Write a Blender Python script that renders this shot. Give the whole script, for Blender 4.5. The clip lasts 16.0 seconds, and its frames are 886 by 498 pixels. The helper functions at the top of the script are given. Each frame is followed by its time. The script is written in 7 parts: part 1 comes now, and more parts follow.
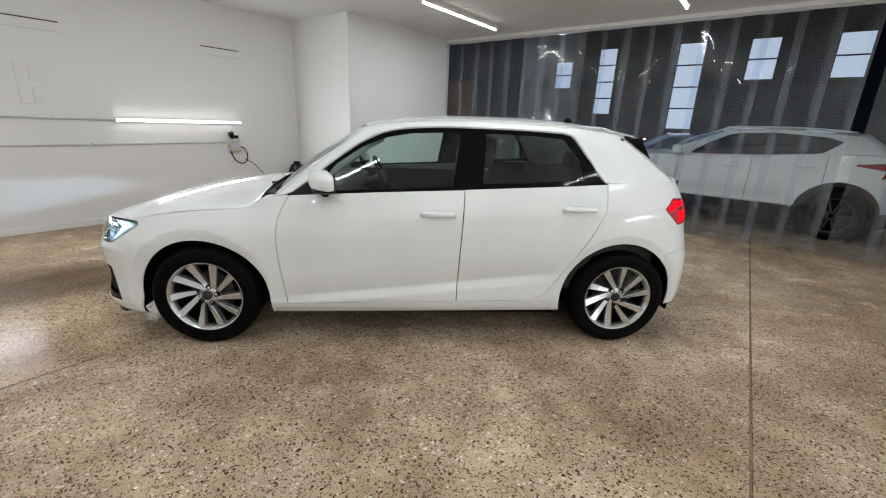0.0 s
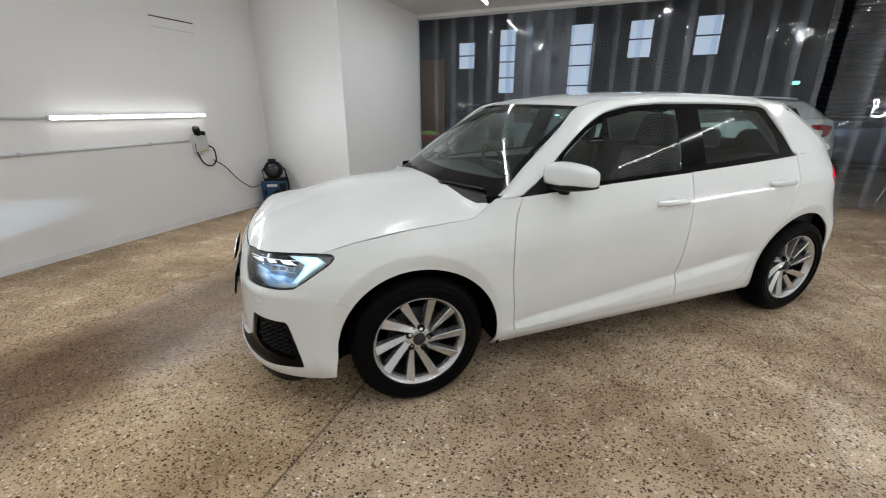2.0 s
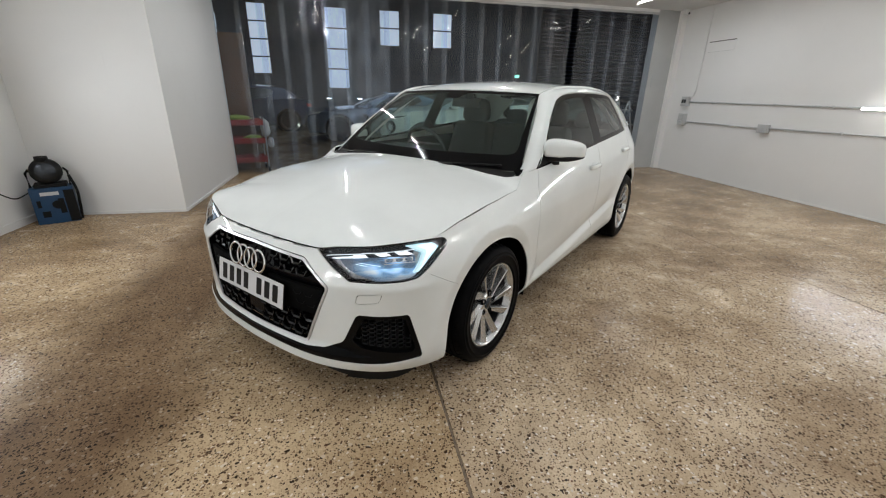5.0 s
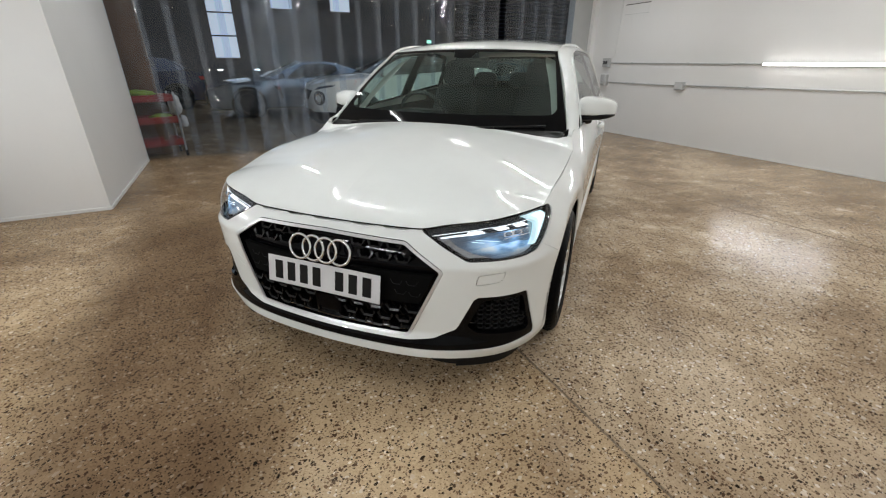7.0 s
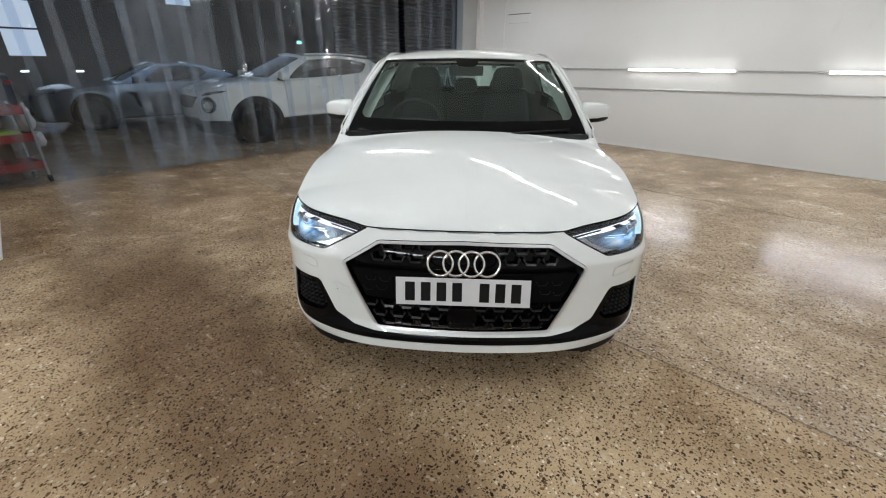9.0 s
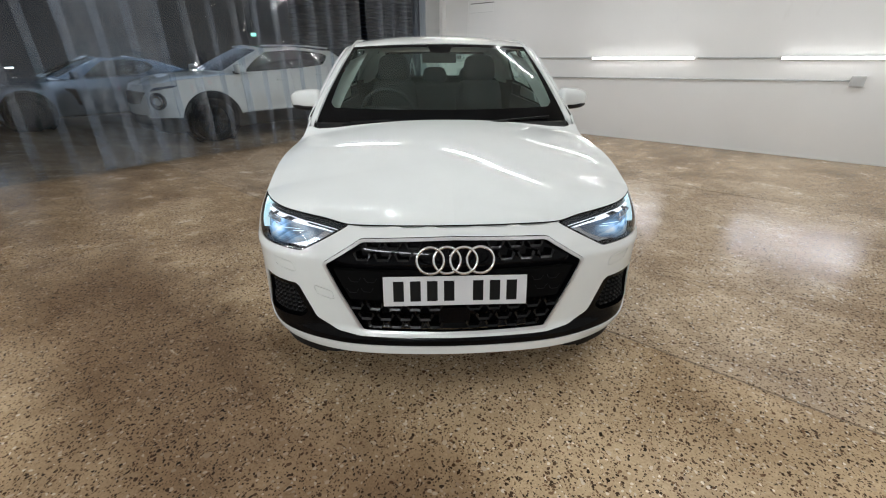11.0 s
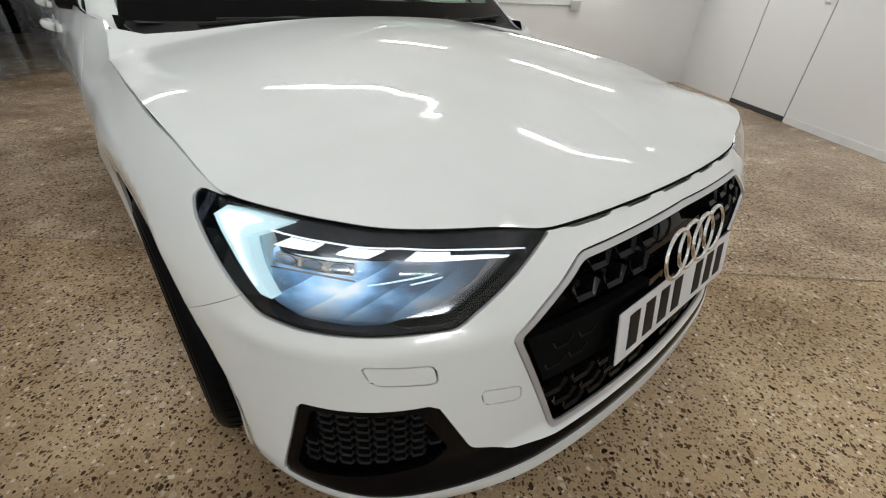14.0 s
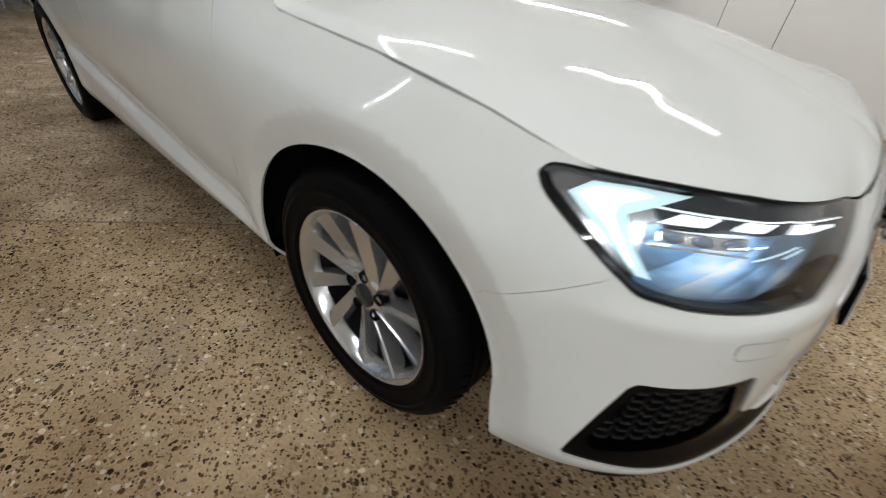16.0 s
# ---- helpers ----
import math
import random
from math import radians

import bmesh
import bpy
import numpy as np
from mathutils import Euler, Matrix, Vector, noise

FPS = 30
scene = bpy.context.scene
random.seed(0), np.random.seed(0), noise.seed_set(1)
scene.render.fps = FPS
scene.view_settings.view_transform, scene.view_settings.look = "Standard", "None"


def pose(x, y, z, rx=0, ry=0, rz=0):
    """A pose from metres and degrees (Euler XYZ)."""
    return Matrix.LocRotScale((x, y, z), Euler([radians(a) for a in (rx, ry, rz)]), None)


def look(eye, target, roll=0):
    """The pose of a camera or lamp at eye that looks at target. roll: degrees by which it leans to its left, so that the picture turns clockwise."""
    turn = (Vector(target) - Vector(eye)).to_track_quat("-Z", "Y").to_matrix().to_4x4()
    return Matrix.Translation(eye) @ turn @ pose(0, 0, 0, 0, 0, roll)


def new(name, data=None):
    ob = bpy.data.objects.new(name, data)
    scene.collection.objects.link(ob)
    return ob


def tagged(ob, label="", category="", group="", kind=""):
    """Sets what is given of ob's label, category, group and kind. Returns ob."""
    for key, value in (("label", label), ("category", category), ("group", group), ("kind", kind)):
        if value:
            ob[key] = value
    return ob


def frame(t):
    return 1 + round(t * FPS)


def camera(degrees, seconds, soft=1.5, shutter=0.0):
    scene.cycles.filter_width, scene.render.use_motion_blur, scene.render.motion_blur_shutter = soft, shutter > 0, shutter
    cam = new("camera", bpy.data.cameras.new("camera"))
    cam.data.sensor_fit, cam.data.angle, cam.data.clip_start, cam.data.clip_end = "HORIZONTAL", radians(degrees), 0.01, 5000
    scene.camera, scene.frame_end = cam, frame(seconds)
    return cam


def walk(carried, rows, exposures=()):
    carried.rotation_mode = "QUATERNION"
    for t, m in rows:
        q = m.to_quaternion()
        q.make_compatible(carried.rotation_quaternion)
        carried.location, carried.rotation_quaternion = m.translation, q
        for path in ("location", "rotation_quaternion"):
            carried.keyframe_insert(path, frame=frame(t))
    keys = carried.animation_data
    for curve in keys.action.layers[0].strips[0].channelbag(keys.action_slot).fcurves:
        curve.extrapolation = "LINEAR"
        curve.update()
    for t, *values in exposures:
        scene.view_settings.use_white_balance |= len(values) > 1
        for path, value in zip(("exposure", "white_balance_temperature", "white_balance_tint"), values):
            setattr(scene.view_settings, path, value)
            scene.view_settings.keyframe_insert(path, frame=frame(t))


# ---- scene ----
CAR_TURN = -48.0  # the car's heading against the room
cam = camera(94.4, 16.0, soft=1.1, shutter=0.25)
ROWS = [  # seconds, eye, target, roll, in the car's own axes
    (0, (-0.063, -3.196, 1.362), (0.097, -1.291, 0.772), 2.2),
    (0.5, (-0.394, -2.995, 1.347), (-0.151, -1.107, 0.734), 1.9),
    (1, (-0.86, -2.861, 1.343), (-0.516, -0.996, 0.708), 1.3),
    (1.5, (-1.303, -2.653, 1.317), (-0.825, -0.819, 0.68), 0.5),
    (2, (-1.757, -2.396, 1.313), (-1.094, -0.624, 0.664), -0.2),
    (2.5, (-2.164, -2.189, 1.315), (-1.281, -0.515, 0.666), -0.6),
    (3, (-2.481, -1.95, 1.282), (-1.374, -0.418, 0.629), -0.6),
    (3.5, (-2.757, -1.8, 1.306), (-1.475, -0.415, 0.644), -0.2),
    (4, (-2.88, -1.758, 1.327), (-1.479, -0.497, 0.656), 0.6),
    (4.5, (-2.918, -1.756, 1.322), (-1.446, -0.59, 0.636), 1.1),
    (7, (-3.201, -0.965, 1.249), (-1.511, -0.282, 0.425), 0.1),
    (7.5, (-3.313, -0.678, 1.242), (-1.575, -0.163, 0.397), -0.2),
    (8, (-3.331, -0.384, 1.233), (-1.55, -0.033, 0.394), -0.3),
    (8.5, (-3.39, -0.127, 1.285), (-1.582, 0.076, 0.456), -0.0),
    (9, (-3.455, 0.016, 1.291), (-1.632, 0.098, 0.473), 0.5),
    (11.5, (-3.267, 0.157, 1.22), (-1.472, -0.009, 0.354), -0.2),
    (12, (-2.98, 0.276, 1.171), (-1.228, -0.053, 0.265), -0.1),
    (12.5, (-2.758, 0.408, 1.11), (-1.081, -0.118, 0.155), 0.1),
    (13, (-2.583, 0.555, 1.064), (-1.023, -0.188, 0.056), 0.9),
    (13.5, (-2.407, 0.707, 1.006), (-0.991, -0.253, -0.032), 2.2),
    (14, (-2.272, 0.867, 1.003), (-0.997, -0.266, -0.042), 3.0),
    (14.5, (-2.268, 1.049, 1.043), (-1.11, -0.215, 0.014), 3.7),
    (15, (-2.287, 1.173, 1.078), (-1.198, -0.148, 0.043), 4.3),
    (15.5, (-2.165, 1.238, 1.08), (-1.106, -0.076, 0.007), 4.9),
    (16, (-1.853, 1.247, 0.958), (-0.823, -0.018, -0.199), 5.9),
]
walk(cam, [(t, pose(0, 0, 0, 0, 0, CAR_TURN) @ look(eye, target, roll)) for t, eye, target, roll in ROWS],
     exposures=[(0.0, 0.06, 6300, 10), (1.0, 0.06, 6270, 10), (2.5, 0.01, 6270, 10), (4.5, -0.01, 6350, 10), (7.5, 0.0, 6460, 10), (9.0, 0.0, 6300, 10), (12.0, 0.0, 6380, 10),
                (13.5, -0.14, 6480, 10), (14.5, -0.19, 6500, 10), (15.2, -0.16, 6500, 10), (16.0, -0.12, 6520, 10)])

# ---- light ----
world = bpy.data.worlds.new("world")
scene.world = world
world.use_nodes = True
world.node_tree.nodes["Background"].inputs[0].default_value = (0.55, 0.62, 0.75, 1)
world.node_tree.nodes["Background"].inputs[1].default_value = 0.05


def area_lamp(name, m, sx, sy, power, colour):
    lamp = bpy.data.lights.new(name, "AREA")
    lamp.shape, lamp.size, lamp.size_y, lamp.energy, lamp.color = "RECTANGLE", sx, sy, power, colour
    ob = new(name, lamp)
    ob.matrix_basis = m
    return ob


def spot_lamp(name, m, angle, blend, power, colour, radius=0.03):
    lamp = bpy.data.lights.new(name, "SPOT")
    lamp.spot_size, lamp.spot_blend, lamp.energy, lamp.color, lamp.shadow_soft_size = radians(angle), blend, power, colour, radius
    ob = new(name, lamp)
    ob.matrix_basis = m
    return ob


WARM = (0.955, 0.985, 1.0)
COLD = (0.55, 0.78, 1.0)
CEILING = 2.78
TUBE_ROWS = (1.55, -1.0, -3.55)          # across the room
TUBE_MIDDLES = (2.62, -0.1, -2.85)       # along the room
for v in TUBE_ROWS:
    for u in TUBE_MIDDLES:
        area_lamp("tube_light", pose(u, v, CEILING - 0.085), 1.7, 0.008, 15.8, WARM)
WALL_TUBES = ((0.03, 4.27, 1), (0.0, -4.95, -1), (-2.55, -4.95, -1), (-2.6, 4.27, 1))
for u, v, side in WALL_TUBES:
    area_lamp("wall_tube_light", pose(u, v - side * 0.075, 1.245, 90 * -side, 0, 0), 1.5, 0.02, 20.0 if side > 0 else 15.5, WARM)
# the car's dipped beams, bluish white
for y in (-0.62, 0.62):
    spot_lamp("dipped_beam", pose(0, 0, 0, 0, 0, CAR_TURN) @ look((-1.99, y * 0.98, 0.665), (-5.0, y * 1.6, 0.36)) @ Matrix.Diagonal((2.1, 0.19, 1, 1)), 52, 0.6, 48, COLD)
# overhead fill added for the windows' daylight in the workshop beyond the strip curtain
area_lamp("workshop_fill", pose(11.5, -1.0, 5.6), 9, 9, 118, (0.58, 0.77, 1.0))

# ---- materials ----
def nodes_of(name):
    mat = bpy.data.materials.new(name)
    mat.use_nodes = True
    tree = mat.node_tree
    return mat, tree, tree.nodes["Principled BSDF"]


def add(tree, kind, **values):
    node = tree.nodes.new(kind)
    for key, value in values.items():
        node.inputs[key.replace("_", " ")].default_value = value
    return node


def coords(tree, scale=1.0, local=True):
    tex = tree.nodes.new("ShaderNodeTexCoord")
    mapping = tree.nodes.new("ShaderNodeMapping")
    mapping.inputs["Scale"].default_value = (scale, scale, scale) if not isinstance(scale, tuple) else scale
    tree.links.new(tex.outputs["Object"], mapping.inputs["Vector"])
    return mapping.outputs["Vector"]


def ramp(tree, source, stops):
    node = tree.nodes.new("ShaderNodeValToRGB")
    node.color_ramp.elements[0].position, node.color_ramp.elements[0].color = stops[0][0], (*stops[0][1], 1)
    node.color_ramp.elements[1].position, node.color_ramp.elements[1].color = stops[-1][0], (*stops[-1][1], 1)
    for at, colour in stops[1:-1]:
        node.color_ramp.elements.new(at).color = (*colour, 1)
    tree.links.new(source, node.inputs["Fac"])
    return node.outputs["Color"]


def noise_tex(tree, vec, scale, detail=4.0, rough=0.55):
    node = add(tree, "ShaderNodeTexNoise", Scale=scale, Detail=detail, Roughness=rough)
    tree.links.new(vec, node.inputs["Vector"])
    return node.outputs["Fac"]


def mix(tree, fac, a, b, blend="MIX"):
    node = tree.nodes.new("ShaderNodeMix")
    node.data_type, node.blend_type = "RGBA", blend
    for socket, value in ((node.inputs[0], fac), (node.inputs[6], a), (node.inputs[7], b)):
        if isinstance(value, (int, float)):
            socket.default_value = value
        elif isinstance(value, tuple):
            socket.default_value = (*value, 1)
        else:
            tree.links.new(value, socket)
    return node.outputs[2]


def bump(tree, shader, height, strength, distance):
    node = add(tree, "ShaderNodeBump", Strength=strength, Distance=distance)
    tree.links.new(height, node.inputs["Height"])
    tree.links.new(node.outputs["Normal"], shader.inputs["Normal"])


def worn(name, colour, rough=0.5, metal=0.0, vary=0.12, scale=6.0, bumpy=0.1, coat=0.0, spec=0.5):
    """A surface of one colour with fine grain and broad unevenness."""
    mat, tree, shader = nodes_of(name)
    vec = coords(tree)
    broad, fine = noise_tex(tree, vec, scale), noise_tex(tree, vec, scale * 25, 2.0)
    dark = tuple(c * (1 - vary) for c in colour)
    light = tuple(min(1, c * (1 + vary * 0.5)) for c in colour)
    base = mix(tree, 0.25, ramp(tree, broad, ((0.3, dark), (0.7, light))), ramp(tree, fine, ((0.3, dark), (0.7, light))))
    tree.links.new(base, shader.inputs["Base Color"])
    shader.inputs["Metallic"].default_value = metal
    shader.inputs["Specular IOR Level"].default_value = spec
    shader.inputs["Coat Weight"].default_value = coat
    shader.inputs["Coat Roughness"].default_value = 0.03
    rr = tree.nodes.new("ShaderNodeMapRange")
    rr.inputs["To Min"].default_value, rr.inputs["To Max"].default_value = rough * 0.85, min(1, rough * 1.15)
    tree.links.new(broad, rr.inputs["Value"])
    tree.links.new(rr.outputs["Result"], shader.inputs["Roughness"])
    if bumpy:
        bump(tree, shader, fine, bumpy, 0.002)
    return mat


def glow(name, colour, strength, spec=0.5):
    mat, tree, shader = nodes_of(name)
    shader.inputs["Specular IOR Level"].default_value = spec
    shader.inputs["Base Color"].default_value = (*colour, 1)
    shader.inputs["Emission Color"].default_value = (*colour, 1)
    shader.inputs["Emission Strength"].default_value = strength
    return mat


def clear(name, tint, gloss=0.04, rough=0.02, milky=0.0, wavy=0.0, dust=(0.66, 0.74, 0.78)):
    """A thin clear sheet: light goes straight through, with a glossy skin."""
    mat, tree, shader = nodes_of(name)
    out = tree.nodes["Material Output"]
    through_it = add(tree, "ShaderNodeBsdfTransparent", Color=(*tint, 1))
    skin = add(tree, "ShaderNodeBsdfGlossy", Color=(1, 1, 1, 1), Roughness=rough)
    facing = add(tree, "ShaderNodeLayerWeight", Blend=0.5)
    edge = tree.nodes.new("ShaderNodeMath")
    edge.operation, edge.inputs[1].default_value = "POWER", 5.0
    tree.links.new(facing.outputs["Facing"], edge.inputs[0])
    both = tree.nodes.new("ShaderNodeMixShader")
    scale = tree.nodes.new("ShaderNodeMath")
    scale.operation, scale.inputs[1].default_value = "MULTIPLY_ADD", 0.9
    scale.inputs[2].default_value = gloss - 0.008
    scale.use_clamp = True
    tree.links.new(edge.outputs[0], scale.inputs[0])
    tree.links.new(scale.outputs[0], both.inputs[0])
    tree.links.new(through_it.outputs[0], both.inputs[1])
    tree.links.new(skin.outputs[0], both.inputs[2])
    last = both.outputs[0]
    # milky lays a pale haze over the sheet; dust is only its tint
    if milky:
        haze = add(tree, "ShaderNodeBsdfDiffuse", Color=(*dust, 1))
        vec = coords(tree, (4, 4, 1.3))
        streak = ramp(tree, noise_tex(tree, vec, 2.0, 5), ((0.35, (milky * 0.4,) * 3), (0.75, (milky * 2.0,) * 3)))
        more = tree.nodes.new("ShaderNodeMixShader")
        tree.links.new(streak, more.inputs[0])
        tree.links.new(last, more.inputs[1])
        tree.links.new(haze.outputs[0], more.inputs[2])
        last = more.outputs[0]
    if wavy:
        vec = coords(tree, (1.0, 1.0, 0.5))
        node = add(tree, "ShaderNodeBump", Strength=wavy, Distance=0.05)
        tree.links.new(noise_tex(tree, vec, 3.0, 2), node.inputs["Height"])
        tree.links.new(node.outputs["Normal"], skin.inputs["Normal"])
    tree.links.new(last, out.inputs["Surface"])
    tree.nodes.remove(shader)
    return mat


def floor_material(name, tone):
    """Ground concrete with tan mortar and scattered dark, rust and pale pebbles."""
    mat, tree, shader = nodes_of(name)
    vec = coords(tree)
    warp = add(tree, "ShaderNodeTexNoise", Scale=18.0, Detail=2.0)
    tree.links.new(vec, warp.inputs["Vector"])
    bent = tree.nodes.new("ShaderNodeVectorMath")
    bent.operation = "MULTIPLY_ADD"
    bent.inputs[1].default_value = (0.03, 0.03, 0.03)
    tree.links.new(warp.outputs["Color"], bent.inputs[0])
    tree.links.new(vec, bent.inputs[2])

    def pebbles(scale, radius, share):
        cell = add(tree, "ShaderNodeTexVoronoi", Scale=scale, Randomness=1.0)
        cell.voronoi_dimensions = "2D"
        tree.links.new(bent.outputs[0], cell.inputs["Vector"])
        split = tree.nodes.new("ShaderNodeSeparateColor")
        tree.links.new(cell.outputs["Color"], split.inputs[0])
        size = tree.nodes.new("ShaderNodeMath")
        size.operation, size.inputs[1].default_value = "MULTIPLY", radius
        tree.links.new(split.outputs[1], size.inputs[0])
        inside = tree.nodes.new("ShaderNodeMath")
        inside.operation = "LESS_THAN"
        tree.links.new(cell.outputs["Distance"], inside.inputs[0])
        tree.links.new(size.outputs[0], inside.inputs[1])
        chosen = tree.nodes.new("ShaderNodeMath")
        chosen.operation, chosen.inputs[1].default_value = "LESS_THAN", share
        tree.links.new(split.outputs[0], chosen.inputs[0])
        both = tree.nodes.new("ShaderNodeMath")
        both.operation = "MULTIPLY"
        tree.links.new(inside.outputs[0], both.inputs[0])
        tree.links.new(chosen.outputs[0], both.inputs[1])
        return both.outputs[0], split.outputs[2]

    broad = noise_tex(tree, vec, 0.55, 5, 0.6)
    middle = noise_tex(tree, vec, 4.5, 6, 0.65)
    fine = noise_tex(tree, vec, 120.0, 3)
    base = ramp(tree, middle, ((0.25, (0.26, 0.183, 0.11)), (0.5, (0.365, 0.267, 0.166)), (0.78, (0.468, 0.359, 0.235))))
    base = mix(tree, 0.35, base, ramp(tree, fine, ((0.3, (0.20, 0.15, 0.10)), (0.7, (0.56, 0.46, 0.35)))))
    for scale, radius, share, dark, light in ((135, 0.58, 0.38, (0.024, 0.018, 0.014), (0.19, 0.125, 0.075)), (62, 0.42, 0.22, (0.40, 0.34, 0.27), (0.62, 0.56, 0.48)),
                                              (82, 0.52, 0.31, (0.018, 0.014, 0.011), (0.16, 0.10, 0.06)), (48, 0.34, 0.13, (0.016, 0.012, 0.009), (0.13, 0.075, 0.045)), (30, 0.30, 0.13, (0.33, 0.25, 0.18), (0.55, 0.48, 0.40))):
        here, hue = pebbles(scale, radius, share)
        base = mix(tree, here, base, ramp(tree, hue, ((0.0, dark), (1.0, light))))
    soil = ramp(tree, broad, ((0.36, (0.68, 0.64, 0.60)), (0.55, (1.0, 1.0, 1.0))))
    base = mix(tree, 0.8, base, soil, "MULTIPLY")
    # a long darker band with ragged edges along the bay
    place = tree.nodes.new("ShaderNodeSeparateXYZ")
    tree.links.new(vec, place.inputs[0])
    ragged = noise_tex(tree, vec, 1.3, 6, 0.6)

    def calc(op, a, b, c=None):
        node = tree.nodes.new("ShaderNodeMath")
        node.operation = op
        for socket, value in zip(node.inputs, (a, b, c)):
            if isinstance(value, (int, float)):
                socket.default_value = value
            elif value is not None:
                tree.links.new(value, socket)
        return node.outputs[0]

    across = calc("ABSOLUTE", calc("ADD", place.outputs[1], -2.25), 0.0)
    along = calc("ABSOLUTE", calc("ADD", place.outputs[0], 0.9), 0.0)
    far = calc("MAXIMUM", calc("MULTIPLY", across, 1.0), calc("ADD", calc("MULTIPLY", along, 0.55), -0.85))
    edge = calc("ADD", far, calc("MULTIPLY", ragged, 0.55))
    darker_band = ramp(tree, edge, ((0.50, (0.405, 0.355, 0.318)), (0.82, (1.0, 1.0, 1.0))))
    base = mix(tree, 0.92, base, darker_band, "MULTIPLY")
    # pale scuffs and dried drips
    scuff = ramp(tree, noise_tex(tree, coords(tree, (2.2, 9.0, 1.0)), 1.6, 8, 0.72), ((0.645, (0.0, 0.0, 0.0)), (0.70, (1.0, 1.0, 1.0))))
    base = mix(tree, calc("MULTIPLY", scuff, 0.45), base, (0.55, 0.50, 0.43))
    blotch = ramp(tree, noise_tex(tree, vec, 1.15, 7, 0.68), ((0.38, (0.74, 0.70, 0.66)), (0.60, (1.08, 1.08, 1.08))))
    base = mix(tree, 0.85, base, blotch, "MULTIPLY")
    # weaker light towards the curtain, put into the colour as a ragged ramp
    dimming = calc("ADD", place.outputs[0], calc("MULTIPLY", ragged, 3.0))
    base = mix(tree, 1.0, base, ramp(tree, calc("MULTIPLY", dimming, 0.2), ((0.30, (1.0, 1.0, 1.0)), (0.85, (0.86, 0.83, 0.80)))), "MULTIPLY")
    base = mix(tree, 1.0, base, tone, "MULTIPLY")
    tree.links.new(base, shader.inputs["Base Color"])
    gloss = tree.nodes.new("ShaderNodeMapRange")
    gloss.inputs["From Min"].default_value, gloss.inputs["From Max"].default_value = 0.3, 0.7
    gloss.inputs["To Min"].default_value, gloss.inputs["To Max"].default_value = 0.12, 0.32
    tree.links.new(noise_tex(tree, vec, 4.5, 7, 0.75), gloss.inputs["Value"])
    dull = calc("MULTIPLY", calc("SUBTRACT", 1.0, darker_band), 0.35)
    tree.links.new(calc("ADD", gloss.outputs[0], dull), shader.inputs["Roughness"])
    shader.inputs["Specular IOR Level"].default_value = 0.06
    bump(tree, shader, fine, 0.22, 0.001)
    return mat


def wall_material():
    """White gloss-painted board with faint scuffs and roller texture."""
    mat, tree, shader = nodes_of("white_wall_paint")
    vec = coords(tree)
    broad = noise_tex(tree, vec, 0.8, 6, 0.6)
    streak = noise_tex(tree, coords(tree, (3, 3, 0.6)), 2.2, 6, 0.7)
    base = ramp(tree, broad, ((0.3, (0.70, 0.70, 0.69)), (0.7, (0.80, 0.80, 0.79))))
    base = mix(tree, 0.5, base, ramp(tree, streak, ((0.27, (0.62, 0.61, 0.59)), (0.36, (0.8, 0.8, 0.79)))), "MULTIPLY")
    base = mix(tree, 0.6, base, (0.86, 0.86, 0.855))
    tree.links.new(base, shader.inputs["Base Color"])
    shader.inputs["Roughness"].default_value = 0.45
    bump(tree, shader, noise_tex(tree, vec, 45, 3), 0.12, 0.003)
    return mat


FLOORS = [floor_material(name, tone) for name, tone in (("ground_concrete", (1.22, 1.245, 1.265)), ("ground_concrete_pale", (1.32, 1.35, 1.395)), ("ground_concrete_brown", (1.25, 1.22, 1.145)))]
WALL = wall_material()
CEIL = worn("ceiling_paint", (0.72, 0.72, 0.71), 0.6, vary=0.06, scale=1.2)
TRIM_WHITE = worn("white_trim", (0.78, 0.78, 0.77), 0.4, vary=0.08)
CONDUIT = worn("grey_conduit", (0.55, 0.56, 0.57), 0.35, vary=0.1, scale=12)
PLASTIC_GREY = worn("grey_box_plastic", (0.52, 0.53, 0.53), 0.4, vary=0.1)
MORTAR = worn("old_joint_mortar", (0.21, 0.155, 0.105), 0.75, vary=0.45, scale=60)
GROOVE = worn("dark_groove", (0.03, 0.027, 0.024), 0.8)
TUBE = glow("lit_tube", (1.0, 0.97, 0.92), 9.0)
DARK = worn("dark_paint", (0.03, 0.032, 0.035), 0.6)
GREY_WALL = worn("grey_wall_paint", (0.45, 0.46, 0.455), 0.5, scale=2)


def car_paint(name, colour):
    """Solid white lacquer under clear coat, with the faintest orange peel and dust."""
    mat, tree, shader = nodes_of(name)
    vec = coords(tree)
    dust = ramp(tree, noise_tex(tree, vec, 3.0, 6, 0.65), ((0.3, tuple(c * 0.94 for c in colour)), (0.7, colour)))
    tree.links.new(dust, shader.inputs["Base Color"])
    shader.inputs["Roughness"].default_value = 0.5
    shader.inputs["Specular IOR Level"].default_value = 0.08
    shader.inputs["Coat Weight"].default_value = 1.0
    shader.inputs["Coat Roughness"].default_value = 0.014
    shader.inputs["Coat IOR"].default_value = 1.5
    return mat


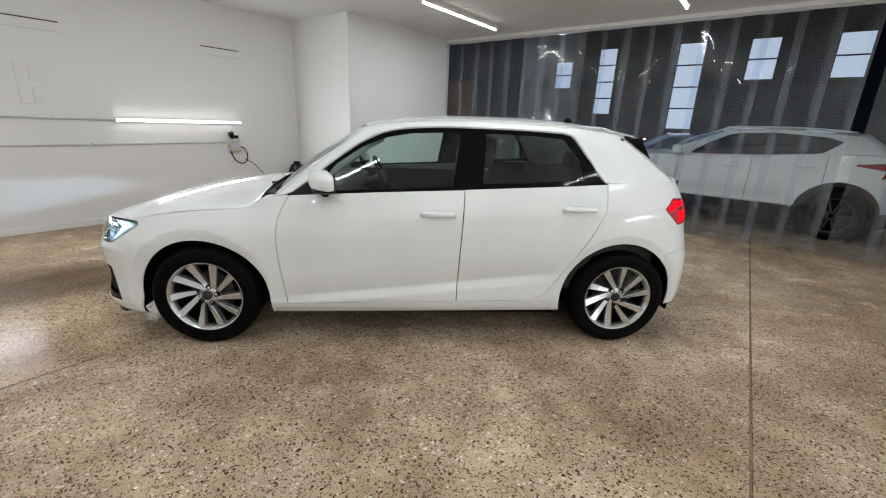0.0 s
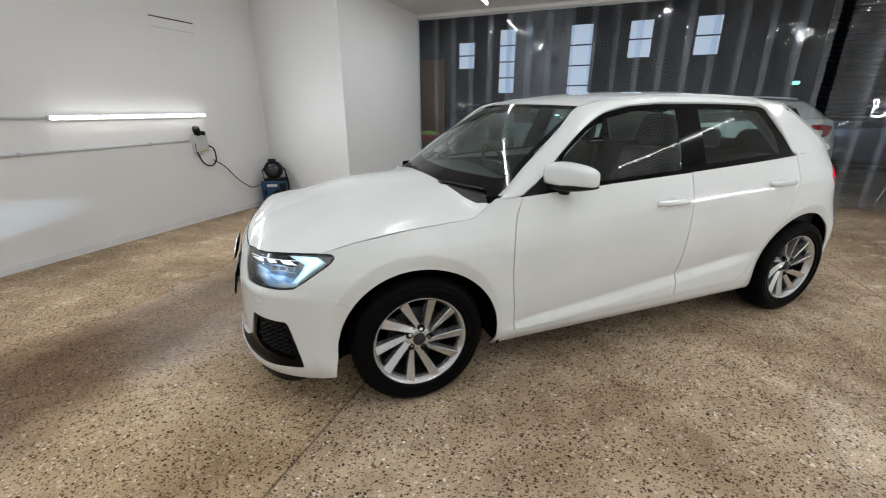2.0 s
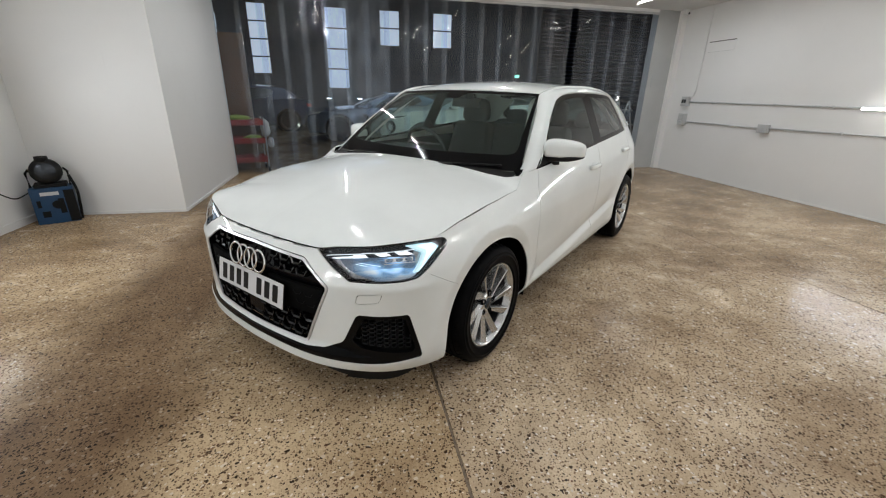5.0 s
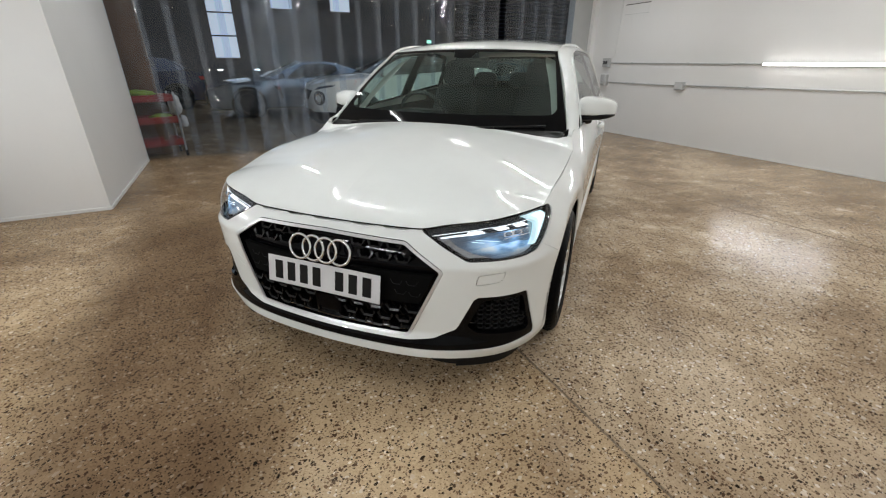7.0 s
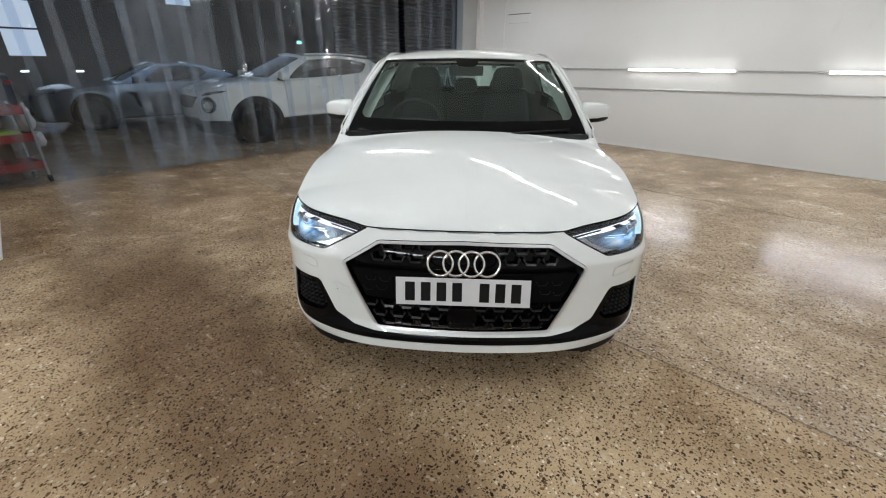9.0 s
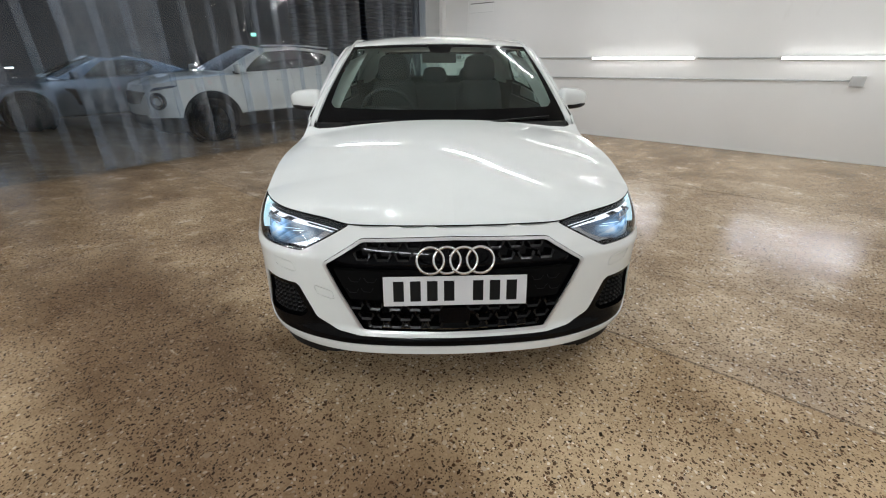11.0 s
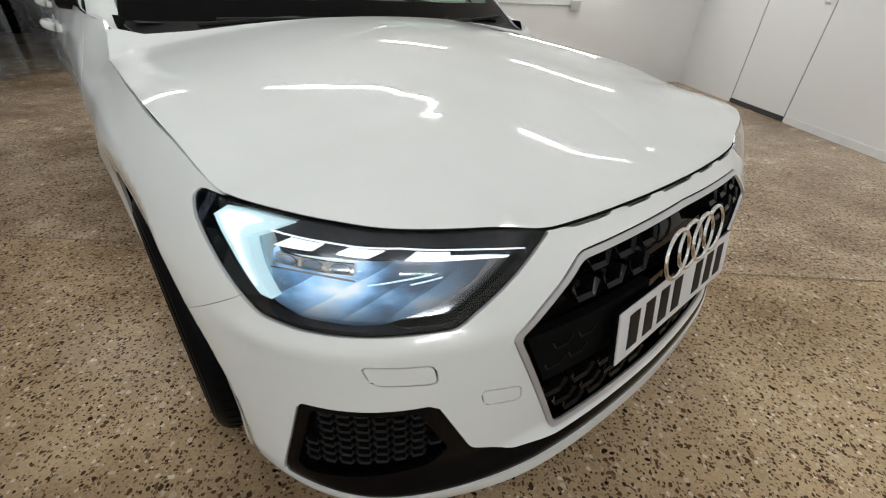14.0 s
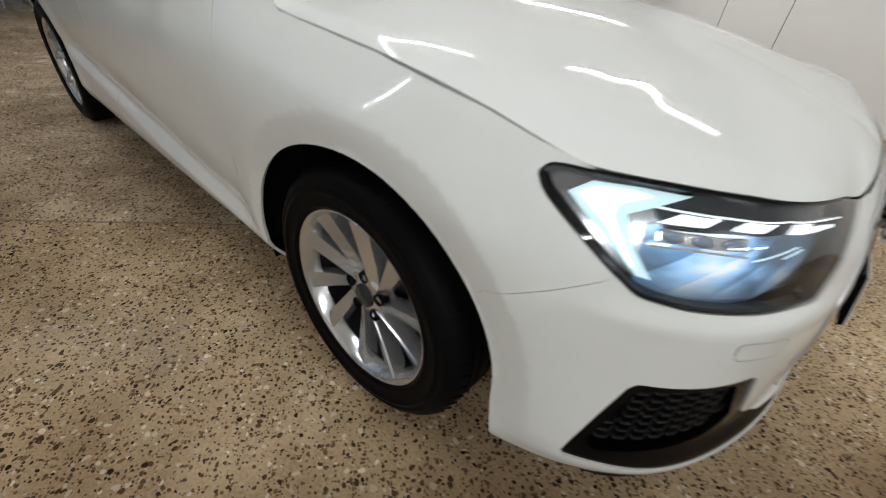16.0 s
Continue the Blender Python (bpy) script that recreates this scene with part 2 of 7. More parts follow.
PAINT = car_paint("white_car_paint", (0.748, 0.772, 0.758))
GLOSS_BLACK = worn("gloss_black_trim", (0.003, 0.003, 0.0035), 0.06, vary=0.1, bumpy=0, spec=0.12)
SATIN_BLACK = worn("satin_black_plastic", (0.007, 0.007, 0.0075), 0.5, vary=0.2, scale=9, bumpy=0.08, spec=0.18)
UNDER_BLACK = worn("underbody_black", (0.004, 0.004, 0.004), 0.95, bumpy=0, spec=0.05)
RUBBER = worn("tyre_rubber", (0.0045, 0.0045, 0.005), 0.42, vary=0.25, scale=14, bumpy=0.10, spec=0.03)
ALLOY = worn("silver_alloy", (0.60, 0.61, 0.62), 0.20, metal=0.8, vary=0.06, scale=10, bumpy=0)
SATIN_SILVER = worn("satin_silver_trim", (0.62, 0.62, 0.63), 0.35, metal=0.6, vary=0.08, bumpy=0)
CHROME = worn("chrome", (0.85, 0.86, 0.88), 0.08, metal=1.0, vary=0.03, bumpy=0)
# steel darkened for the near-black gaps between the wheel spokes; the shutter shares it
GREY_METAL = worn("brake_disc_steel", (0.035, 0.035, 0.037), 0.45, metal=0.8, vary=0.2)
# milky paints the pale veil of reflections on side panes and windscreen
GLASS = clear("green_tinted_glass", (0.755, 0.90, 0.85), gloss=0.05, rough=0.01, milky=0.004)
SCREEN_GLASS = clear("windscreen_glass", (0.81, 0.94, 0.90), gloss=0.05, rough=0.01, milky=0.013, dust=(0.52, 0.76, 0.66))
LENS = clear("headlamp_lens", (0.97, 0.98, 1.0), gloss=0.05, rough=0.01)
TRIM_CLOTH = worn("dark_seat_cloth", (0.022, 0.023, 0.024), 0.85, vary=0.2, scale=20, bumpy=0.2)
DASH = worn("dark_dashboard_plastic", (0.020, 0.020, 0.021), 0.7, vary=0.2, scale=20, bumpy=0.15)
HEADLINER = worn("grey_headlining", (0.45, 0.45, 0.43), 0.9, vary=0.1)
DAYLIGHT_LED = glow("daytime_lamp", (0.86, 0.96, 1.0), 0.9)
BLADE_GLOW = glow("daytime_light_guide", (0.58, 0.80, 0.85), 0.58)
LAMP_GLASS = worn("pale_lamp_glass", (0.30, 0.40, 0.52), 0.06, metal=0.5, vary=0.2, bumpy=0, coat=0.6)
STRIP_LED = glow("white_lamp_strip", (0.90, 0.96, 1.0), 0.9)
RED_LENS = worn("red_lamp_plastic", (0.38, 0.006, 0.010), 0.12, vary=0.2, coat=0.8, bumpy=0)
PLATE_WHITE = worn("plate_white", (0.62, 0.62, 0.63), 0.35, vary=0.04, bumpy=0)
PLATE_BLACK = worn("plate_black", (0.006, 0.006, 0.006), 0.5, bumpy=0, spec=0.15)
LIT_RED = glow("lit_red_lamp", (0.60, 0.002, 0.008), 1.3, spec=0.03)
DARK_LENS = worn("dark_lamp_lens", (0.02, 0.04, 0.08), 0.05, vary=0.1, bumpy=0, coat=0.5)
GRILLE_BLACK = worn("grille_black", (0.005, 0.005, 0.0055), 0.24, vary=0.15, scale=9, bumpy=0, spec=0.26)
SMOKED = worn("smoked_lamp_housing", (0.045, 0.052, 0.062), 0.2, metal=0.6, vary=0.2, bumpy=0)


# facets given a glow of their own for the lamplight they catch
FACET_BLUE = glow("lit_pale_facet", (0.62, 0.82, 0.95), 0.7)
LAMP_BED = worn("lamp_reflector_grey", (0.42, 0.44, 0.46), 0.2, metal=0.85, vary=0.2, bumpy=0)


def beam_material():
    """A dipped lamp's reflector with the lamplight put in as emission: pale blue, unevenly bright, dimmer towards the
    grille.
    """
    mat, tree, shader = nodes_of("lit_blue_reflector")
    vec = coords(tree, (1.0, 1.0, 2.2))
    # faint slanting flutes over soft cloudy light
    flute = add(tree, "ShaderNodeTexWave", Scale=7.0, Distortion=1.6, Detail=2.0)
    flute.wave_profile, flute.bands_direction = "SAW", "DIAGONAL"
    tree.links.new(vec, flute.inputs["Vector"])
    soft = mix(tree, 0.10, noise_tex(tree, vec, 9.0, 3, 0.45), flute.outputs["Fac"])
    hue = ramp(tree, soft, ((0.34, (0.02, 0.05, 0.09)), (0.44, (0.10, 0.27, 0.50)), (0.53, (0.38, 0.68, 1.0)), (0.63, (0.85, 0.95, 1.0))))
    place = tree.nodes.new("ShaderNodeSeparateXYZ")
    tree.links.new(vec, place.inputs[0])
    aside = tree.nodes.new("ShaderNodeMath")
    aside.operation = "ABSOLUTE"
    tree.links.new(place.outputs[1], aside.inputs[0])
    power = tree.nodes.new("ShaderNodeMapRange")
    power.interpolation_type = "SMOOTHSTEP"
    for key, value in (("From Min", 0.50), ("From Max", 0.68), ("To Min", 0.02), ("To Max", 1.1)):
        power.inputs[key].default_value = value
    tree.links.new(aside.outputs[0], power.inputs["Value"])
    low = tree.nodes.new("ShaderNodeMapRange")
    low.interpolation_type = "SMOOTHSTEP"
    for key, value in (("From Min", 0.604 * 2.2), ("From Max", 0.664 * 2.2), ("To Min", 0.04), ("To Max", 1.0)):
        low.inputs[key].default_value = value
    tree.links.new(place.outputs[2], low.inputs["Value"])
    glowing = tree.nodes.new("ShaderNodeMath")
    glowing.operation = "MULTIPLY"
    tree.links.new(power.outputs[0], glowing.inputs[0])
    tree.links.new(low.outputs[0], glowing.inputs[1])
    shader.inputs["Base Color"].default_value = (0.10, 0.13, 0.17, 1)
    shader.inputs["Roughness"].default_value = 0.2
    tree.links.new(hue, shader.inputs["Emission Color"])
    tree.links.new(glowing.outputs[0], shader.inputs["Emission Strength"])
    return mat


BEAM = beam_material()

# ---- mesh helpers ----
def mesh_of(name, verts, faces, material, smooth=False):
    me = bpy.data.meshes.new(name)
    me.from_pydata([tuple(map(float, v)) for v in verts], [], faces)
    me.materials.append(material)
    if smooth:
        me.shade_smooth()
    me.update()
    return me


def part(name, bm, material, parent=None, label="", smooth=False):
    """Links a bmesh as one mesh object, under a thing or a part if one is given."""
    me = bpy.data.meshes.new(name)
    bm.to_mesh(me)
    bm.free()
    me.materials.append(material)
    if smooth:
        me.shade_smooth()
    ob = new(name, me)
    if parent is not None:
        ob.parent = parent
    if label:
        tagged(ob, label)
    return ob


def thing(name, m=None, label="", category="", group="", kind=""):
    ob = new(name)
    ob.empty_display_size = 0.1
    if m is not None:
        ob.matrix_basis = m
    return tagged(ob, label, category, group, kind)


def box(bm, x0, x1, y0, y1, z0, z1, bevel=0.0, m=None):
    made = bmesh.ops.create_cube(bm, size=1.0)["verts"]
    for v in made:
        v.co = Vector(((x0 + x1) / 2 + v.co.x * (x1 - x0), (y0 + y1) / 2 + v.co.y * (y1 - y0), (z0 + z1) / 2 + v.co.z * (z1 - z0)))
    if bevel:
        edges = list({e for v in made for e in v.link_edges})
        out = bmesh.ops.bevel(bm, geom=edges, offset=bevel, segments=2, affect="EDGES", profile=0.7)
        made = list({v for f in out["faces"] for v in f.verts} | {v for v in made if v.is_valid})
    if m is not None:
        for v in made:
            v.co = m @ v.co
    return made


def boxed(*args, **kw):
    bm = bmesh.new()
    box(bm, *args, **kw)
    return bm


def tube_mesh(bm, points, radius, sides=8):
    """A round bar along a line of points."""
    points = [Vector(p) for p in points]
    rings = []
    for i, p in enumerate(points):
        way = (points[min(i + 1, len(points) - 1)] - points[max(i - 1, 0)]).normalized()
        q = way.to_track_quat("Z", "Y").to_matrix()
        rings.append([bm.verts.new(p + q @ Vector((radius * math.cos(a), radius * math.sin(a), 0))) for a in (2 * math.pi * k / sides for k in range(sides))])
    for a, b in zip(rings, rings[1:]):
        for k in range(sides):
            bm.faces.new((a[k], a[(k + 1) % sides], b[(k + 1) % sides], b[k]))
    bm.faces.new(rings[0][::-1])
    bm.faces.new(rings[-1])
    return bm


def lathe(bm, profile, m=None, sides=48):
    """A turned form: profile of (radius, height) round the z axis."""
    m = m or Matrix()
    rings = [[bm.verts.new(m @ Vector((r * math.cos(2 * math.pi * k / sides), r * math.sin(2 * math.pi * k / sides), h))) for k in range(sides)] for r, h in profile]
    for a, b in zip(rings, rings[1:]):
        for k in range(sides):
            bm.faces.new((a[k], a[(k + 1) % sides], b[(k + 1) % sides], b[k]))
    return bm


# ---- the bay: x runs towards the strip curtain, y across the room ----
LEFT, RIGHT, BACK, CURTAIN = 4.27, -4.95, -4.5, 4.1
STUB, PILLAR = 1.78, 2.92


def structure(name, bm, material, label, category):
    return tagged(part(name, bm, material), label, category, kind="structure")


# the floor slabs, parted by saw-cut joints that are real grooves
floor = thing("floor", None, "polished tan exposed-aggregate concrete floor with saw-cut joints", "floor", kind="structure")
edges_v = ((-9.0, -9.0), (-2.47, -1.52), (0.69, 0.85), (9.0, 9.0))   # at the near and the far end
GAP = 0.006
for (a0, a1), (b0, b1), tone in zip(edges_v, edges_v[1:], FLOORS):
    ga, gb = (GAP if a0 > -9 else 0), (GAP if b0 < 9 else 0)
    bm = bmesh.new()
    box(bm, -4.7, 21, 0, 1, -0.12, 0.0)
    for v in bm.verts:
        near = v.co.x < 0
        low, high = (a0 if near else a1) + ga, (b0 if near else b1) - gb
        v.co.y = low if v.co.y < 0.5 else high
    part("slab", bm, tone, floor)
part("joint_bed", boxed(-4.7, 21, -9, 9, -0.16, -0.125), GROOVE, floor)
for a0, a1 in edges_v[1:3]:
    bm = bmesh.new()
    box(bm, -4.7, 21, -GAP, GAP, -0.125, -0.012)
    for v in bm.verts:
        v.co.y += a0 if v.co.x < 0 else a1
    part("joint_filler", bm, GROOVE, floor)
    # crumbling mortar in the joint, cracked away from both slabs
    rng = random.Random(int(a0 * 100))
    bm, last = bmesh.new(), None
    for k in range(900):
        u = -4.7 + 9.3 * k / 899
        mid = a0 + (a1 - a0) * (u + 4.7) / 25.7
        pair = [bm.verts.new((u, mid - GAP + rng.uniform(0.0008, 0.0048), -0.0012 - rng.random() * 0.0012)),
                bm.verts.new((u, mid + GAP - rng.uniform(0.0008, 0.0048), -0.0012 - rng.random() * 0.0012))]
        pair += [bm.verts.new(v.co - Vector((0, 0, 0.009))) for v in pair]
        if last:
            for i, j in ((0, 1), (1, 3), (3, 2), (2, 0)):
                bm.faces.new((last[i], pair[i], pair[j], last[j]))
        last = pair
    part("joint_mortar", bm, MORTAR, floor)

structure("wall_left", boxed(-4.7, STUB, LEFT, LEFT + 0.15, 0, CEILING), WALL, "white painted side wall with scuffs", "wall")
structure("wall_stub", boxed(STUB, STUB + 0.15, PILLAR + 0.15, LEFT + 0.15, 0, CEILING), WALL, "white painted end wall of the recess", "wall")
structure("wall_pillar", boxed(STUB, CURTAIN + 0.05, PILLAR, PILLAR + 0.15, 0, CEILING), WALL, "white painted return wall beside the strip curtain", "wall")
structure("wall_right", boxed(-4.7, CURTAIN + 0.1, RIGHT - 0.15, RIGHT, 0, CEILING), WALL, "long white painted side wall", "wall")
structure("wall_right_return", boxed(CURTAIN - 0.10, CURTAIN - 0.02, RIGHT, -4.845, 0, CEILING), WALL, "white painted return at the end of the side wall", "wall")
structure("wall_curtain_end", boxed(CURTAIN - 0.02, CURTAIN + 0.15, RIGHT, -4.42, 0, CEILING), GREY_WALL, "grey painted wall end beside the curtain", "wall")
bm = bmesh.new()
box(bm, BACK - 0.15, BACK, RIGHT - 0.15, -3.48, 0, CEILING)
box(bm, BACK - 0.15, BACK, -2.44, LEFT + 0.15, 0, CEILING)
box(bm, BACK - 0.15, BACK, -3.48, -2.44, 2.06, CEILING)
structure("wall_back", bm, WALL, "white painted wall with a door", "wall")
structure("ceiling", boxed(-4.7, CURTAIN + 0.1, RIGHT - 0.1, LEFT + 0.1, CEILING, CEILING + 0.1), CEIL, "pale grey painted board ceiling", "ceiling")
structure("trim_header", boxed(CURTAIN - 0.03, CURTAIN + 0.12, -4.42, PILLAR, 2.735, CEILING), TRIM_WHITE, "white header board above the strip curtain", "trim")
for name, args in (("baseboard_left", (BACK, STUB, LEFT - 0.012, LEFT, 0, 0.07)), ("baseboard_right", (BACK, CURTAIN, RIGHT, RIGHT + 0.010, 0, 0.022)),
                   ("baseboard_stub", (STUB - 0.012, STUB, PILLAR, LEFT - 0.012, 0, 0.03)), ("baseboard_pillar", (STUB, CURTAIN, PILLAR - 0.012, PILLAR, 0, 0.03)),
                   ("baseboard_back", (BACK, BACK + 0.012, -2.40, LEFT - 0.012, 0, 0.07))):
    structure(name, boxed(*args, bevel=0.003), TRIM_WHITE, "narrow white painted skirting strip", "baseboard")


def fluorescent(u, v, along=1.75):
    lamp = thing("ceiling_light", pose(u, v, CEILING), "white batten light with one lit tube under the ceiling", "ceiling light", "ceiling battens")
    part("housing", boxed(-along / 2, along / 2, -0.035, 0.035, -0.045, 0, bevel=0.004), TRIM_WHITE, lamp)
    part("lit_tube", tube_mesh(bmesh.new(), [(-along / 2 + 0.02, 0, -0.06), (along / 2 - 0.02, 0, -0.06)], 0.010, 12), TUBE, lamp, smooth=True)
    for x in (-along / 2, along / 2 - 0.025):
        part("end_cap", boxed(x, x + 0.025, -0.02, 0.02, -0.082, -0.045, bevel=0.003), TRIM_WHITE, lamp)
    return lamp


for v in TUBE_ROWS:
    for u in TUBE_MIDDLES:
        fluorescent(u, v)
for u, v, side in WALL_TUBES:
    lamp = thing("wall_light", pose(u, v, 1.245), "lit white tube batten fixed on the wall", "wall light", "wall battens")
    part("housing", boxed(-0.77, 0.77, -side * 0.022 - 0.022, -side * 0.022 + 0.022, -0.02, 0.02, bevel=0.004), TRIM_WHITE, lamp)
    part("lit_tube", tube_mesh(bmesh.new(), [(-0.755, -side * 0.055, 0), (0.755, -side * 0.055, 0)], 0.016, 12), TUBE, lamp, smooth=True)

# ---- the car's skin: a plan outline, and upright profiles along it ----
def pchip(xk, yk, x):
    """Smooth curve without overshoot through knots; yk may hold one column for each x."""
    xk, yk, x = np.asarray(xk, float), np.asarray(yk, float), np.asarray(x, float)
    if yk.ndim == 1:
        yk = np.repeat(yk[:, None], x.size, 1)
    h = np.diff(xk)[:, None]
    d = np.diff(yk, axis=0) / h
    m = np.zeros_like(yk)
    same = d[:-1] * d[1:] > 0
    w1, w2 = 2 * h[1:] + h[:-1], h[1:] + 2 * h[:-1]
    with np.errstate(divide="ignore", invalid="ignore"):
        m[1:-1] = np.where(same, (w1 + w2) / (w1 / d[:-1] + w2 / d[1:]), 0)
    m[0], m[-1] = d[0], d[-1]
    i = np.clip(np.searchsorted(xk, x) - 1, 0, len(xk) - 2)
    n = np.arange(x.size)
    hh = h[i, 0]
    t = (x - xk[i]) / hh
    a, b, ma, mb = yk[i, n], yk[i + 1, n], m[i, n] * hh, m[i + 1, n] * hh
    return (2 * t**3 - 3 * t**2 + 1) * a + (t**3 - 2 * t**2 + t) * ma + (3 * t**2 - 2 * t**3) * b + (t**3 - t**2) * mb


def spline(xk, yk, x, first=None, last=None):
    """Cubic spline with given or natural end slopes; a straight line beyond its ends."""
    xk, yk, x = np.asarray(xk, float), np.asarray(yk, float), np.asarray(x, float)
    n, h = len(xk), np.diff(xk)
    a, r = np.zeros((n, n)), np.zeros(n)
    for i in range(1, n - 1):
        a[i, i - 1], a[i, i], a[i, i + 1] = 1 / h[i - 1], 2 * (1 / h[i - 1] + 1 / h[i]), 1 / h[i]
        r[i] = 3 * ((yk[i] - yk[i - 1]) / h[i - 1] ** 2 + (yk[i + 1] - yk[i]) / h[i] ** 2)
    for i, slope in ((0, first), (n - 1, last)):
        j = 1 if i == 0 else n - 2
        if slope is None:
            a[i, i], a[i, j], r[i] = 2, 1, 3 * abs(yk[i] - yk[j]) / abs(xk[i] - xk[j]) * np.sign((yk[i] - yk[j]) * (xk[i] - xk[j]))
        else:
            a[i, i], r[i] = 1, slope
    m = np.linalg.solve(a, r)
    xx = np.clip(x, xk[0], xk[-1])
    i = np.clip(np.searchsorted(xk, xx) - 1, 0, n - 2)
    t = (xx - xk[i]) / h[i]
    y = (2 * t**3 - 3 * t**2 + 1) * yk[i] + (t**3 - 2 * t**2 + t) * m[i] * h[i] + (3 * t**2 - 2 * t**3) * yk[i + 1] + (t**3 - t**2) * m[i + 1] * h[i]
    return y + np.where(x < xk[0], (x - xk[0]) * m[0], 0) + np.where(x > xk[-1], (x - xk[-1]) * m[-1], 0)


OUT_X = (-2.065, -2.058, -2.033, -1.985, -1.91, -1.80, -1.63, -1.40, -1.0, -0.4, 0.4, 1.0, 1.38, 1.55, 1.67, 1.77, 1.86, 1.93, 1.955)
OUT_Y = (0, 0.2, 0.40, 0.56, 0.69, 0.775, 0.832, 0.858, 0.863, 0.865, 0.867, 0.866, 0.857, 0.834, 0.785, 0.69, 0.5, 0.25, 0)
OUT_S = np.concatenate(([0], np.cumsum(np.hypot(np.diff(OUT_X), np.diff(OUT_Y)))))


def outline(s):
    x, y = spline(OUT_S, OUT_X, s, 0, 0), spline(OUT_S, OUT_Y, s, 1, -1)
    e = 1e-3
    dx, dy = spline(OUT_S, OUT_X, s + e, 0, 0) - x, spline(OUT_S, OUT_Y, s + e, 1, -1) - y
    n = np.hypot(dx, dy)
    return x, y, -dy / n, dx / n


_S = np.linspace(0, OUT_S[-1], 4000)
_X, _Y = spline(OUT_S, OUT_X, _S, 0, 0), spline(OUT_S, OUT_Y, _S, 1, -1)
_FRONT = _X < -1.3


def at_y(y):
    """The outline's length at a place on the front, given by its half width."""
    return float(np.interp(y, _Y[_FRONT], _S[_FRONT]))


def at_x(x):
    return float(np.interp(x, _X, _S))


PROF_Z = (0.13, 0.17, 0.21, 0.26, 0.32, 0.40, 0.48, 0.56, 0.63, 0.69, 0.74, 0.80, 0.86, 0.92, 0.98, 1.06)
PROFILES = (
    (0.0, (-0.13, -0.025, 0.022, 0.022, -0.004, 0.0, 0.0, -0.006, -0.026, -0.06, -0.098, -0.16, -0.23, -0.30, -0.37, -0.45)),
    (at_y(0.38), (-0.13, -0.028, 0.019, 0.020, -0.002, 0.0, 0.0, -0.005, -0.024, -0.058, -0.094, -0.15, -0.22, -0.29, -0.36, -0.44)),
    (at_y(0.70), (-0.13, -0.055, -0.005, 0.012, 0.004, 0.0, 0.001, 0.004, -0.011, -0.026, -0.05, -0.095, -0.15, -0.21, -0.27, -0.35)),
    (at_x(-1.62), (-0.05, -0.03, -0.012, -0.004, 0.0, 0.0, 0.0, 0.0, -0.006, -0.026, -0.05, -0.085, -0.13, -0.19, -0.25, -0.33)),
    (at_x(-1.28), (-0.05, -0.03, -0.012, -0.004, 0.0, 0.0, 0.003, 0.005, 0.004, -0.004, -0.02, -0.055, -0.10, -0.15, -0.21, -0.29)),
    (at_x(-1.0), (-0.12, -0.09, -0.055, -0.022, -0.008, -0.008, -0.006, -0.003, 0.0, -0.003, -0.014, -0.042, -0.083, -0.12, -0.17, -0.25)),
    (at_x(-0.75), (-0.12, -0.09, -0.055, -0.022, -0.010, -0.010, -0.008, -0.004, -0.001, 0.0, -0.006, -0.022, -0.042, -0.068, -0.10, -0.16)),
    (at_x(0.0), (-0.12, -0.09, -0.055, -0.022, -0.010, -0.010, -0.008, -0.004, -0.001, 0.0, -0.003, -0.010, -0.022, -0.040, -0.062, -0.10)),
    (at_x(0.8), (-0.12, -0.09, -0.055, -0.022, -0.010, -0.010, -0.008, -0.004, -0.001, 0.0, -0.002, -0.007, -0.016, -0.031, -0.052, -0.09)),
    (at_x(1.28), (-0.10, -0.07, -0.035, -0.012, 0.0, 0.0, 0.003, 0.006, 0.006, 0.004, 0.0, -0.006, -0.016, -0.034, -0.06, -0.10)),
    (at_x(1.60), (-0.07, -0.05, -0.022, 0.0, 0.008, 0.012, 0.014, 0.012, 0.0, -0.012, -0.020, -0.028, -0.038, -0.058, -0.088, -0.13)),
    (float(OUT_S[-1]), (-0.10, -0.05, -0.02, 0.005, 0.018, 0.028, 0.034, 0.030, 0.008, -0.01, -0.03, -0.045, -0.055, -0.075, -0.10, -0.14)),
)


